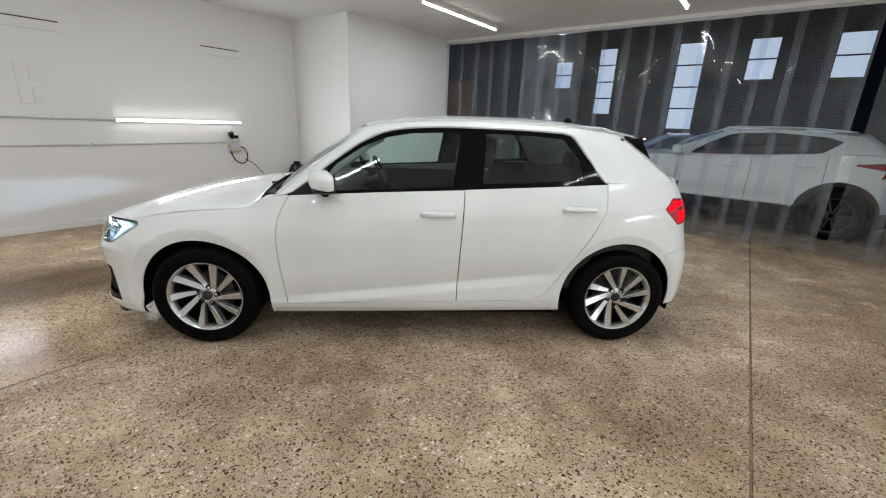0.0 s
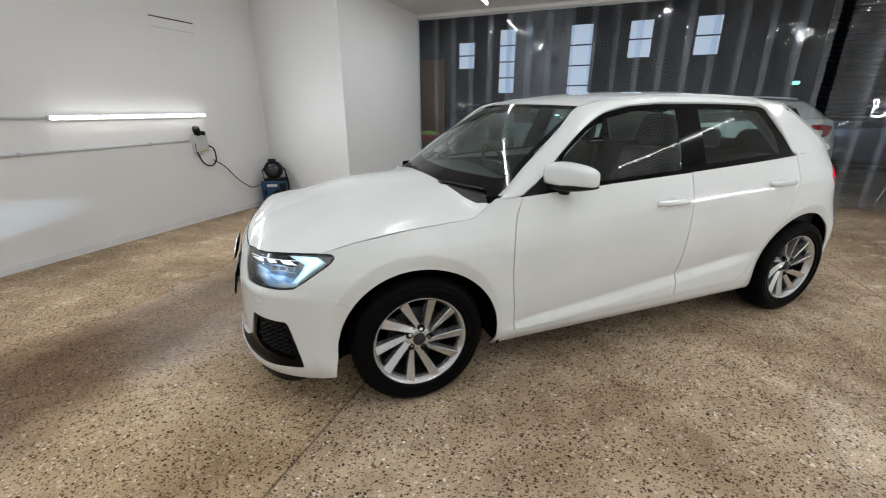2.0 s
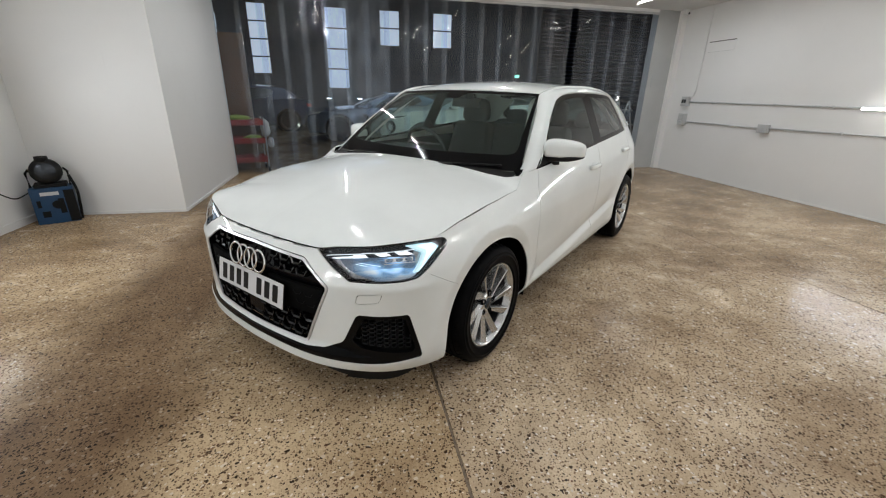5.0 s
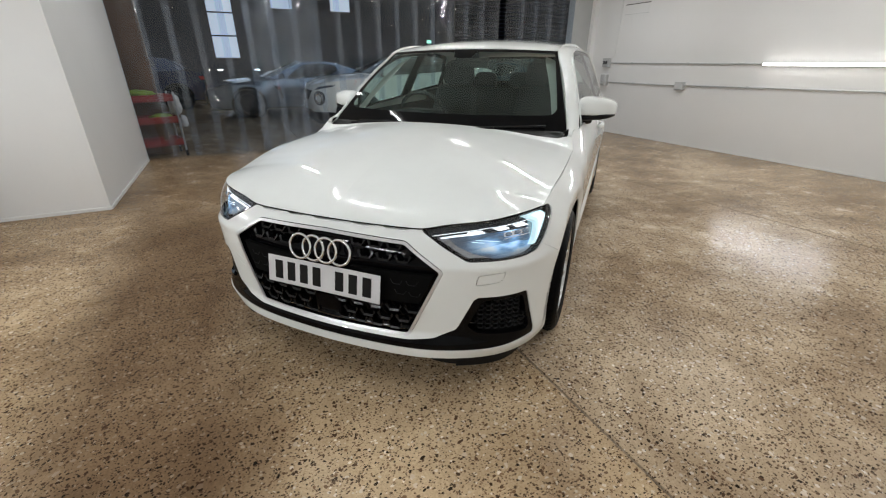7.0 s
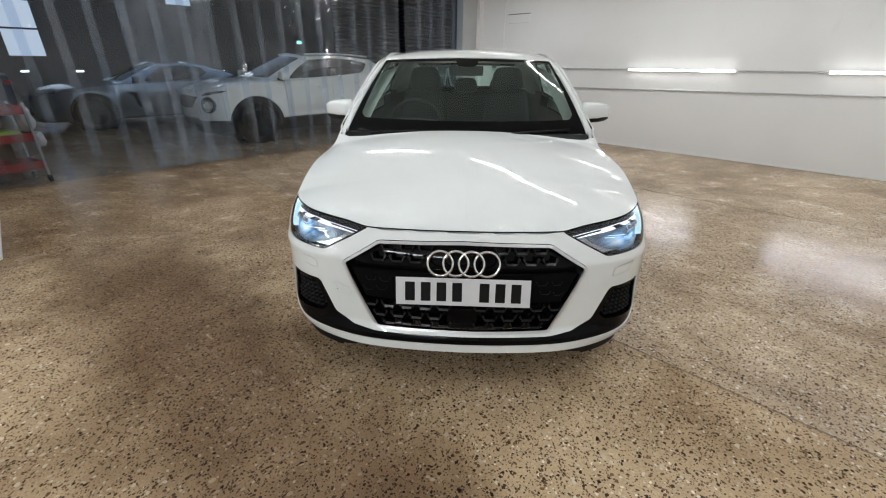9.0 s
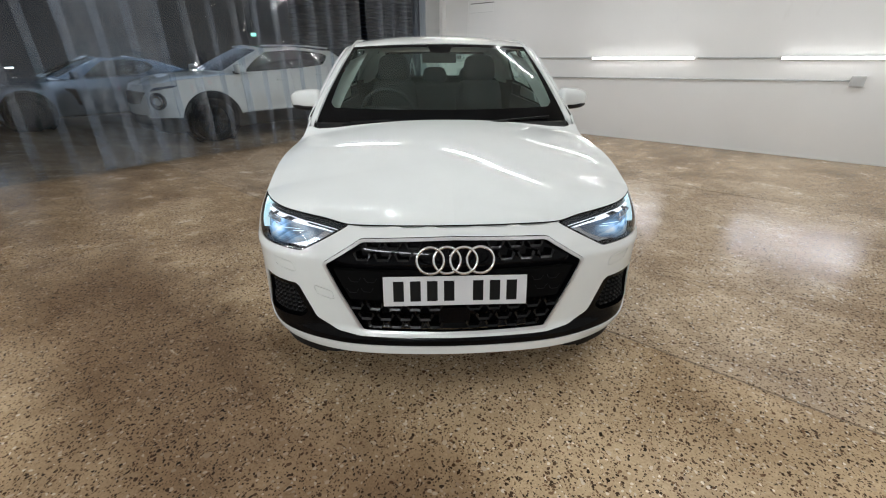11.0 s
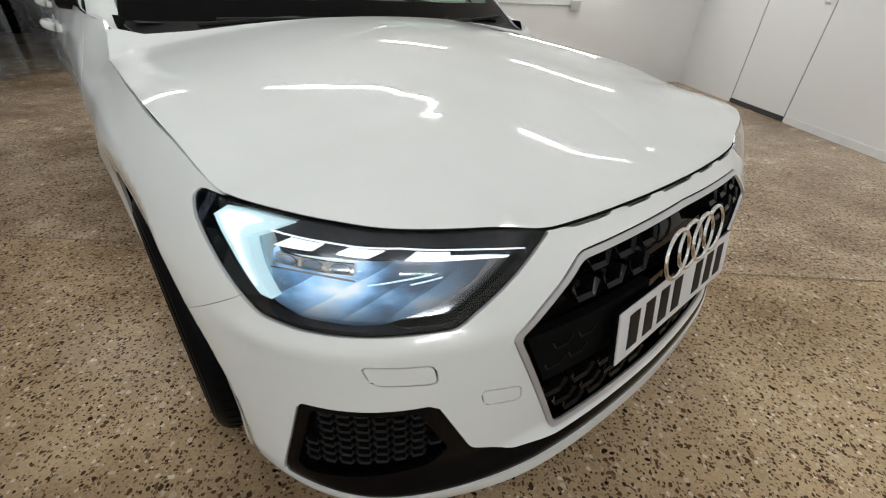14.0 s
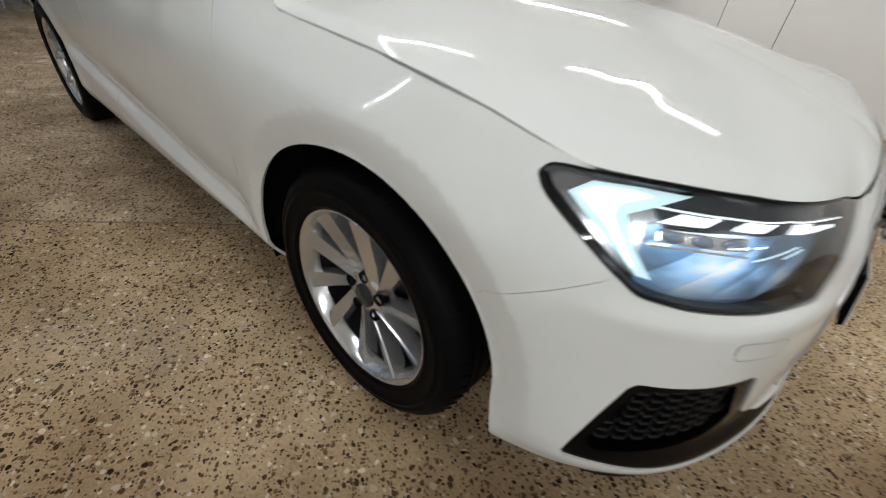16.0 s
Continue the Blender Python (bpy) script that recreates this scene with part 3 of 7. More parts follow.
def skin(s, z, lift=0.0):
    """The lower body's half skin: places for lengths s along the outline and heights z, lifted outwards."""
    s, z = np.asarray(s, float), np.asarray(z, float)
    x, y, nx, ny = outline(s)
    d = pchip([p[0] for p in PROFILES], np.array([pchip(PROF_Z, p[1], z) for p in PROFILES]), s)
    for ax, az in ((-1.298, 0.308), (1.262, 0.312)):
        r = np.hypot(x - ax, z - az)
        lip = np.clip((0.424 - r) / 0.06, 0, 1)
        d = d + (0.006 * np.exp(-(((r - 0.43) / 0.09) ** 2)) - 0.016 * lip) * np.clip((z - 0.22) / 0.08, 0, 1)
    crease = np.interp(s, (1.75, 1.888, 2.52, 3.396, 3.7), (0.305, 0.316, 0.380, 0.472, 0.51))
    hollow = 0
    for k in range(-3, 4):
        u = z - crease + 0.0028 * k
        hollow = hollow + np.where(u > 0, np.maximum(0, 1 - u / 0.16) ** 2, np.maximum(0, 1 + u / 0.05)) / 7
    fade = np.clip((s - 1.72) / 0.22, 0, 1) * np.clip((3.62 - s) / 0.3, 0, 1) * np.clip((z - 0.265) / 0.03, 0, 1)
    shoulder = np.interp(s, (1.1, 1.6, 1.94, 2.7, 3.6, 4.2), (0.70, 0.76, 0.795, 0.818, 0.862, 0.90))
    ridge = 0.0035 * np.exp(-(np.sqrt((z - shoulder) ** 2 + 0.0004) - 0.02) / 0.04) * np.clip((s - 1.15) / 0.4, 0, 1) * np.clip((4.3 - s) / 0.3, 0, 1)
    shelf = 0.0060 * np.exp(-(((z - 0.592) / 0.021) ** 2)) * np.clip((s - 0.42) / 0.15, 0, 1) * np.clip((0.98 - s) / 0.12, 0, 1)
    d = d + shelf - 0.024 * hollow * fade * fade * (3 - 2 * fade) + ridge + lift
    return np.stack([x + nx * d, y + ny * d, z], -1)


# ---- panels: regions of a curved skin, cut along their outlines ----
def inside(points, poly):
    """Which of the points lie in a closed outline."""
    x, y = points[:, 0], points[:, 1]
    hit = np.zeros(len(points), bool)
    px, py = poly[:, 0], poly[:, 1]
    near = (x >= px.min()) & (x <= px.max()) & (y >= py.min()) & (y <= py.max())
    x, y = x[near], y[near]
    got = np.zeros(len(x), bool)
    for i in range(len(poly)):
        x0, y0, x1, y1 = px[i - 1], py[i - 1], px[i], py[i]
        if y0 != y1:
            got ^= ((y0 > y) != (y1 > y)) & (x < (x1 - x0) * (y - y0) / (y1 - y0) + x0)
    hit[near] = got
    return hit


def rounded(poly, r, steps=4):
    """An outline with its corners rounded by about r."""
    out, n = [], len(poly)
    poly = [Vector(p) for p in poly]
    for i, p in enumerate(poly):
        a, b = poly[i - 1] - p, poly[(i + 1) % n] - p
        k = min(r, a.length * 0.45, b.length * 0.45)
        a, b = p + a.normalized() * k, p + b.normalized() * k
        for j in range(steps + 1):
            t = j / steps
            out.append(((1 - t) ** 2 * a + 2 * t * (1 - t) * p + t * t * b)[:])
    return out


def inset(poly, d):
    """An outline moved inwards by d."""
    pts = np.array(poly, float)
    area = 0.5 * np.sum(np.roll(pts[:, 0], 1) * pts[:, 1] - pts[:, 0] * np.roll(pts[:, 1], 1))
    e0, e1 = pts - np.roll(pts, 1, 0), np.roll(pts, -1, 0) - pts
    n0, n1 = (np.stack([-e[:, 1], e[:, 0]], 1) / np.maximum(np.linalg.norm(e, axis=1, keepdims=True), 1e-9) for e in (e0, e1))
    n = n0 + n1
    n /= np.maximum((n * n0).sum(1, keepdims=True), 0.4)
    return pts + n * d * np.sign(area)


def patches(fn, ra, rb, da, db, regions, flip=False, gap=0.0026, depth=0.025, free=(), free_b=(), gaps={}):
    """Cuts the skin fn(a, b) over a grid into the regions (name, outline), a later one on top of an earlier. Gives name: verts, normals, faces.
    free: values of a along which a region has no edge of its own (a plane of symmetry)."""
    ga, gb = np.linspace(*ra, max(2, round((ra[1] - ra[0]) / da) + 1)), np.linspace(*rb, max(2, round((rb[1] - rb[0]) / db) + 1))
    da, db = ga[1] - ga[0], gb[1] - gb[0]
    na, nb = len(ga), len(gb)
    pts = np.stack(np.meshgrid(ga, gb, indexing="ij"), -1).reshape(-1, 2)
    best, goal = np.full(len(pts), 0.5), pts.copy()
    unit = np.array([da, db])
    regions = [(name, np.array(poly, float)) for name, poly in regions]
    for _, poly in regions:
        for i in range(len(poly)):
            p, q = poly[i - 1] / unit, poly[i] / unit
            lo, hi = np.minimum(p, q) * unit - unit, np.maximum(p, q) * unit + unit
            i0, i1 = np.searchsorted(ga, lo[0]), np.searchsorted(ga, hi[0])
            j0, j1 = np.searchsorted(gb, lo[1]), np.searchsorted(gb, hi[1])
            if i0 >= i1 or j0 >= j1:
                continue
            ids = (np.arange(i0, i1)[:, None] * nb + np.arange(j0, j1)).ravel()
            v = pts[ids] / unit
            w = q - p
            t = np.clip(((v - p) @ w) / max(w @ w, 1e-12), 0, 1)
            on = p + t[:, None] * w
            d = np.linalg.norm(v - on, axis=1)
            near = d < best[ids]
            best[ids[near]], goal[ids[near]] = d[near], on[near] * unit
    moved = best < 0.5
    for a in free:
        edge = np.abs(pts[:, 0] - a) < 1e-9
        goal[edge, 0] = a
    for b in free_b:
        edge = np.abs(pts[:, 1] - b) < 1e-9
        goal[edge, 1] = b
    for _, poly in regions:
        for p in poly:
            i, j = round((p[0] - ga[0]) / da), round((p[1] - gb[0]) / db)
            if 0 <= i < na and 0 <= j < nb and not any(abs(ga[i] - a) < 1e-9 for a in free) and not any(abs(gb[j] - b) < 1e-9 for b in free_b):
                goal[i * nb + j], moved[i * nb + j] = p, True
    pts = goal
    i, j = (k.ravel() for k in np.meshgrid(np.arange(na - 1), np.arange(nb - 1), indexing="ij"))
    v00, v10, v11, v01 = i * nb + j, (i + 1) * nb + j, (i + 1) * nb + j + 1, i * nb + j + 1
    other = (moved[v10] & moved[v01]) & ~(moved[v00] & moved[v11])
    tris = np.concatenate([np.where(other[:, None], np.stack([v00, v10, v01], 1), np.stack([v00, v10, v11], 1)),
                           np.where(other[:, None], np.stack([v10, v11, v01], 1), np.stack([v00, v11, v01], 1))])
    e1, e2 = pts[tris[:, 1]] - pts[tris[:, 0]], pts[tris[:, 2]] - pts[tris[:, 0]]
    tris = tris[np.abs(e1[:, 0] * e2[:, 1] - e1[:, 1] * e2[:, 0]) > da * db * 0.01]
    middle = pts[tris].mean(1)
    label = np.full(len(tris), -1)
    if not regions:
        label[:] = 0
        regions = [("all", None)]
    else:
        for k, (_, poly) in enumerate(regions):
            label[inside(middle, poly)] = k
    out = {}
    for name in dict.fromkeys(name for name, _ in regions):
        mine = tris[np.isin(label, [k for k, (n, _) in enumerate(regions) if n == name])]
        if not len(mine):
            continue
        used, back = np.unique(mine, return_inverse=True)
        mine = back.reshape(-1, 3)
        p = pts[used].copy()
        edges = np.concatenate([mine[:, [0, 1]], mine[:, [1, 2]], mine[:, [2, 0]]])
        _, first, count = np.unique(np.sort(edges, 1), axis=0, return_index=True, return_counts=True)
        rim = edges[first[count == 1]]
        for a in free:
            rim = rim[~((np.abs(p[rim[:, 0], 0] - a) < 1e-9) & (np.abs(p[rim[:, 1], 0] - a) < 1e-9))]
        for b in free_b:
            rim = rim[~((np.abs(p[rim[:, 0], 1] - b) < 1e-9) & (np.abs(p[rim[:, 1], 1] - b) < 1e-9))]
        pull, mids = np.zeros_like(p), p[mine].mean(1)
        for c in range(3):
            np.add.at(pull, mine[:, c], mids - p[mine[:, c]])
        at_rim = np.unique(rim)
        size = np.linalg.norm(pull[at_rim], axis=1, keepdims=True)
        p[at_rim] += pull[at_rim] / np.maximum(size, 1e-9) * gaps.get(name, gap)
        for a in free:
            p[np.abs(pts[used][:, 0] - a) < 1e-9, 0] = a
        for b in free_b:
            p[np.abs(pts[used][:, 1] - b) < 1e-9, 1] = b
        e = 1e-4
        xyz = fn(p[:, 0], p[:, 1])
        n = np.cross(fn(p[:, 0] + e, p[:, 1]) - fn(p[:, 0] - e, p[:, 1]), fn(p[:, 0], p[:, 1] + e) - fn(p[:, 0], p[:, 1] - e))
        n *= -1 if flip else 1
        n /= np.maximum(np.linalg.norm(n, axis=1, keepdims=True), 1e-12)
        faces = mine[:, ::-1] if flip else mine
        rim = rim[:, ::-1] if flip else rim
        if depth and len(rim):
            a, b = xyz[rim[:, 0]], xyz[rim[:, 1]]
            na_, nb_ = n[rim[:, 0]], n[rim[:, 1]]
            side = np.cross(b - a, na_)
            side /= np.maximum(np.linalg.norm(side, axis=1, keepdims=True), 1e-12)
            k, m = len(xyz), len(rim)
            xyz = np.concatenate([xyz, a, b, b - nb_ * depth, a - na_ * depth])
            n = np.concatenate([n, side, side, side, side])
            q = k + np.arange(m)
            faces = faces.tolist() + np.stack([q, q + 3 * m, q + 2 * m, q + m], 1).tolist()
        else:
            faces = faces.tolist()
        out[name] = (xyz, n, faces)
    return out


def turned(piece):
    """The mirror image of a piece, on the car's other flank."""
    xyz, n, faces = piece
    return xyz * (1, -1, 1), n * (1, -1, 1), [f[::-1] for f in faces]


def joined(*pieces):
    k, vs, ns, fs = 0, [], [], []
    for xyz, n, faces in pieces:
        vs.append(xyz), ns.append(n)
        fs += [[i + k for i in f] for f in faces]
        k += len(xyz)
    return np.concatenate(vs), np.concatenate(ns), fs


def put(name, piece, material, parent, label=""):
    """Links a piece as one smooth mesh under a thing or a part."""
    xyz, n, faces = piece
    me = bpy.data.meshes.new(name)
    me.from_pydata(xyz.tolist(), [], faces)
    me.materials.append(material)
    me.shade_smooth()
    me.normals_split_custom_set_from_vertices(n.tolist())
    ob = new(name, me)
    ob.parent = parent
    if label:
        tagged(ob, label)
    return ob


# ---- the white hatchback ----
FRONT_AXLE, REAR_AXLE, HUB = -1.2815, 1.2815, 0.31
car = thing("car", pose(0, 0, 0, 0, 0, CAR_TURN), "clean white five-door hatchback with lit headlights, parked on the concrete", "car")
BOTH = (1, -1)


def each_side(name, piece, material, parent=car, label=""):
    """A piece on both flanks, as two parts: first the car's right, then its left."""
    return [put(name, p, material, parent[i] if isinstance(parent, list) else parent, label) for i, p in enumerate((piece, turned(piece)))]


HEADLIGHT = rounded([(1.038, 0.742), (1.022, 0.722), (0.965, 0.688), (0.905, 0.650), (0.862, 0.624), (0.80, 0.618), (0.66, 0.616), (0.575, 0.614),
                     (0.392, 0.7085), (0.50, 0.7295), (0.66, 0.7495), (0.76, 0.758), (0.86, 0.7605), (0.95, 0.7585), (1.022, 0.756)], 0.012)
GRILLE = rounded([(-0.06, 0.6795), (0.342, 0.6705), (0.491, 0.578), (0.360, 0.2965), (-0.06, 0.2915)], 0.014)
FOG = rounded([(0.818, 0.474), (0.606, 0.476), (0.540, 0.340), (0.456, 0.298), (0.36, 0.284), (-0.06, 0.282), (-0.06, 0.247), (0.40, 0.247), (0.55, 0.251), (0.70, 0.256), (0.80, 0.262), (0.875, 0.263), (0.868, 0.30)], 0.012)
BONNET_S = (0.0, 0.20, 0.38, 0.50, 0.66, 0.76, 0.86, 0.96, 1.05, 1.14, 1.36, 1.52, 1.656, 1.70, 1.745)
BONNET_Z = (0.711, 0.711, 0.711, 0.7305, 0.7505, 0.759, 0.7615, 0.7605, 0.776, 0.796, 0.828, 0.840, 0.850, 0.870, 0.905)
WHEEL_ARCH = ([(at_x(-0.915), 0.10), (at_x(-0.902), 0.22)] + [(at_x(-1.298 + (0.398 if a < math.pi / 2 else 0.352) * math.cos(a)), 0.308 + 0.357 * math.sin(a)) for a in np.linspace(0, math.pi, 44)]
              + [(at_x(-1.664), 0.22), (at_x(-1.668), 0.10)])
REAR_ARCH = [(at_x(1.262 + 0.372 * math.cos(a)), 0.312 + 0.372 * math.sin(a)) for a in np.linspace(-0.9, math.pi + 0.9, 60)]
LAMP_TAIL = rounded([(4.190, 0.895), (4.282, 0.957), (4.43, 0.950), (4.62, 0.942), (4.62, 0.845), (4.45, 0.802), (4.318, 0.792)], 0.012)
WASHER = rounded([(0.716, 0.577), (0.612, 0.566), (0.604, 0.524), (0.700, 0.536)], 0.014)
TOW = rounded([(0.536, 0.484), (0.458, 0.466), (0.452, 0.428), (0.526, 0.446)], 0.012)
under_bonnet = [(s, z - 0.0015) for s, z in zip(BONNET_S, BONNET_Z)]
regions = [
    ("bumper", [(-0.06, 0.213), (0.45, 0.212), (0.80, 0.207), (0.90, 0.198), (0.96, 0.194), (1.00, 0.198), (1.10, 0.205), (1.10, 0.50), (1.064, 0.548), (0.892, 0.644), (0.90, 0.75), (0.66, 0.7465),
                (0.50, 0.7265), (0.38, 0.7085), (-0.06, 0.7085)]),
    ("wing", [(0.892, 0.644), (1.064, 0.548), (1.10, 0.50), (1.10, 0.24), (1.868, 0.24), (1.868, 0.273), (1.832, 0.592), (1.833, 0.70), (1.842, 0.785), (1.864, 0.858), (1.905, 0.928), (1.83, 0.932), (1.78, 0.925)]
     + under_bonnet[:6:-1] + [(0.94, 0.755)]),
    ("sill", [(1.60, 0.195), (3.80, 0.228), (3.80, 0.306), (3.376, 0.306), (2.896, 0.296), (1.868, 0.273), (1.60, 0.273)]),
    ("front_door", [(1.868, 0.273), (2.896, 0.296), (2.905, 0.60), (2.924, 0.988), (2.40, 0.962), (1.905, 0.931), (1.864, 0.858), (1.842, 0.785), (1.833, 0.70), (1.832, 0.592)]),
    ("rear_door", [(2.896, 0.296), (3.376, 0.306), (3.45, 0.347), (3.56, 0.50), (3.684, 0.692), (3.76, 0.83), (3.79, 0.90), (3.80, 1.039), (3.40, 1.02), (2.924, 0.991), (2.905, 0.60)]),
    ("rear_wing", [(3.376, 0.306), (3.80, 0.306), (4.26, 0.306), (4.22, 0.62), (4.60, 0.66), (4.60, 1.06), (3.80, 1.06), (3.79, 0.90), (3.76, 0.83), (3.684, 0.692), (3.56, 0.50), (3.45, 0.347)]),
    ("rear_bumper", [(4.15, 0.225), (4.32, 0.262), (5.4, 0.275), (5.4, 0.66), (4.60, 0.66), (4.22, 0.62), (4.20, 0.5)]),
    ("tailgate", [(4.60, 0.66), (5.4, 0.66), (5.4, 1.06), (4.60, 1.06)]),
    ("headlight", HEADLIGHT), ("grille", GRILLE), ("fog", FOG), ("washer", WASHER), ("tail_lamp", LAMP_TAIL), ("tow", TOW),
    ("slot", rounded([(0.105, 0.7085), (0.205, 0.7085), (0.19, 0.7032), (0.12, 0.7032)], 0.003)), ("slot", rounded([(0.235, 0.7085), (0.365, 0.7085), (0.34, 0.7032), (0.25, 0.7032)], 0.003)),
    ("slot", [(-0.06, 0.7085), (0.075, 0.7085), (0.06, 0.7032), (-0.06, 0.7032)]),
    ("arch", WHEEL_ARCH), ("arch", REAR_ARCH),
]
cut = patches(skin, (0.0, float(OUT_S[-1])), (0.165, 1.06), 0.0118, 0.0105, regions, flip=True, gap=0.0021, depth=0.008, gaps={"bumper": 0.0005, "wing": 0.0006, "front_door": 0.0034, "rear_door": 0.0030, "rear_wing": 0.0015, "sill": 0.0014, "washer": 0.0026, "tow": 0.0020, "rear_bumper": 0.0012}, free=(0.0, float(OUT_S[-1])))

plain = patches(skin, (0.0, float(OUT_S[-1])), (0.165, 1.06), 0.0118, 0.0105, [r for r in regions if r[0] != "tow"], flip=True, gap=0.0021, depth=0.008, gaps={"bumper": 0.0005}, free=(0.0, float(OUT_S[-1])))
bumper = put("front_bumper", joined(cut["bumper"], turned(plain["bumper"])), PAINT, car)
put("tow_cover", cut["tow"], PAINT, bumper)
each_side("front_wing", cut["wing"], PAINT)
each_side("sill", cut["sill"], PAINT)
front_doors = each_side("front_door", cut["front_door"], PAINT)
rear_doors = each_side("rear_door", cut["rear_door"], PAINT)
each_side("rear_wing", cut["rear_wing"], PAINT)
put("rear_bumper", joined(cut["rear_bumper"], turned(cut["rear_bumper"])), PAINT, car)
each_side("washer_cover", cut["washer"], PAINT, bumper)
put("tailgate", joined(cut["tailgate"], turned(cut["tailgate"])), PAINT, car)
tail_lights = each_side("tail_light", cut["tail_lamp"], RED_LENS, label="lit red tail lamp")
lit_tail = patches(lambda s, z: skin(s, z, 0.0012), (4.15, 4.64), (0.78, 0.97), 0.006, 0.005,
                   [("band", rounded([(4.208, 0.893), (4.286, 0.944), (4.43, 0.938), (4.60, 0.930), (4.60, 0.905), (4.45, 0.905), (4.312, 0.902), (4.262, 0.878)], 0.006)),
                    ("band", rounded([(4.300, 0.882), (4.45, 0.884), (4.60, 0.884), (4.60, 0.852), (4.45, 0.815), (4.330, 0.806)], 0.006))], flip=True, gap=0.001, depth=0.002)
each_side("lit_band", lit_tail["band"], LIT_RED, tail_lights)

# white backing of the shallow slots under the bonnet's edge
slot_bed = patches(lambda s, z: skin(s, z, -0.022), (0.0, 0.40), (0.690, 0.7050), 0.02, 0.006, [], flip=True, gap=0, depth=0, free=(0.0,))
put("slot_bed", joined(slot_bed["all"], turned(slot_bed["all"])), PAINT, bumper)
# a dark inner shell, added for the shade seen in the shut lines
shell = patches(lambda s, z: skin(s, z, -0.035), (0.0, float(OUT_S[-1])), (0.17, 1.05), 0.05, 0.03,
                [("all", [(-0.1, 0.1), (6, 0.1), (6, 1.2), (4.1, 1.2), (4.1, 0.93), (1.75, 0.93), (1.75, 0.86), (1.2, 0.78), (0.9, 0.735), (0.4, 0.69), (-0.1, 0.69)]), ("hole", inset(WHEEL_ARCH, -0.02)),
                 ("hole", inset(REAR_ARCH, -0.02)), ("hole", HEADLIGHT), ("hole", GRILLE)], flip=True, gap=0, depth=0, free=(0.0,))
put("inner_shell", joined(shell["all"], turned(shell["all"])), UNDER_BLACK, car)
part("underbody", boxed(-1.72, 1.60, -0.66, 0.66, 0.20, 0.24, bevel=0.02), UNDER_BLACK, car)
# black air deflector flaps hanging behind the bumper's lower edge
for side in BOTH:
    bm = bmesh.new()
    line = skin(np.linspace(0.42, 0.84, 20), np.full(20, 0.21), -0.022)
    rows = [[bm.verts.new((p[0] + dx, side * (p[1] - dy), z)) for dx, dy, z in ((0.0, 0.0, 0.215), (0.004, 0.003, 0.207 - 0.050 * math.sin(math.pi * k / 19) ** 0.5), (0.014, 0.009, 0.207 - 0.050 * math.sin(math.pi * k / 19) ** 0.5), (0.018, 0.012, 0.215))]
            for k, p in enumerate(line)]
    for p, q in zip(rows, rows[1:]):
        for j in range(3):
            bm.faces.new((p[j], p[j + 1], q[j + 1], q[j]))
    bm.faces.new(rows[0])
    bm.faces.new(rows[-1])
    bmesh.ops.recalc_face_normals(bm, faces=bm.faces)
    part("air_flap", bm, SATIN_BLACK, bumper)

# grille: satin frame, deep black bed, panels beside the plate, and rows of cup-shaped bars
frame_cut = patches(lambda s, z: skin(s, z, 0.003), (0.0, 0.5), (0.28, 0.690), 0.005, 0.005, [("frame", GRILLE), ("bed", rounded(inset([(-0.06, 0.6795), (0.342, 0.6705), (0.491, 0.578),
                    (0.360, 0.2965), (-0.06, 0.2915)], 0.0125), 0.010))], flip=True, gap=0.0012, depth=0.006, free=(0.0,))
grille = put("grille", joined(frame_cut["frame"], turned(frame_cut["frame"])), SATIN_SILVER, car, "black radiator grille in a satin silver frame")
well = patches(lambda s, z: skin(s, z, -0.0025), (0.0, 0.5), (0.28, 0.690), 0.005, 0.005, [("rim", GRILLE), ("bed", rounded(inset([(-0.06, 0.6795), (0.342, 0.6705), (0.491, 0.578),
                    (0.360, 0.2965), (-0.06, 0.2915)], 0.0118), 0.010))], flip=True, gap=0.0012, depth=0.041, free=(0.0,))
put("grille_well", joined(well["rim"], turned(well["rim"])), GLOSS_BLACK, grille)
bed = patches(lambda s, z: skin(s, z, -0.042), (0.0, 0.5), (0.28, 0.690), 0.012, 0.012, [("bed", GRILLE)], flip=True, gap=0, depth=0, free=(0.0,))
put("grille_bed", joined(bed["bed"], turned(bed["bed"])), GLOSS_BLACK, grille)
band = patches(lambda s, z: skin(s, z, -0.012), (0.0, 0.5), (0.42, 0.58), 0.008, 0.008, [("band", [(0.12, 0.433), (0.395, 0.433), (0.452, 0.552), (0.12, 0.552)])], flip=True, gap=0, depth=0.02)
each_side("sensor_panel", band["band"], UNDER_BLACK, grille)


def skin_frame(s, z, side, lift):
    """A pose on the car's skin: x along it, y up, z outwards."""
    e = 1e-3
    p, q, r = (skin(np.array([a]), np.array([b]), lift)[0] for a, b in ((s, z), (s + e, z), (s, z + e)))
    flip = np.array((1, side, 1))
    p, q, r = p * flip, q * flip, r * flip
    out = Vector(np.cross(r - p, q - p)).normalized() * (1 if side > 0 else -1)
    up = (Vector(r - p) - out * Vector(r - p).dot(out)).normalized()
    along = up.cross(out)
    return Matrix.Translation(p) @ Matrix((along, up, out)).transposed().to_4x4()


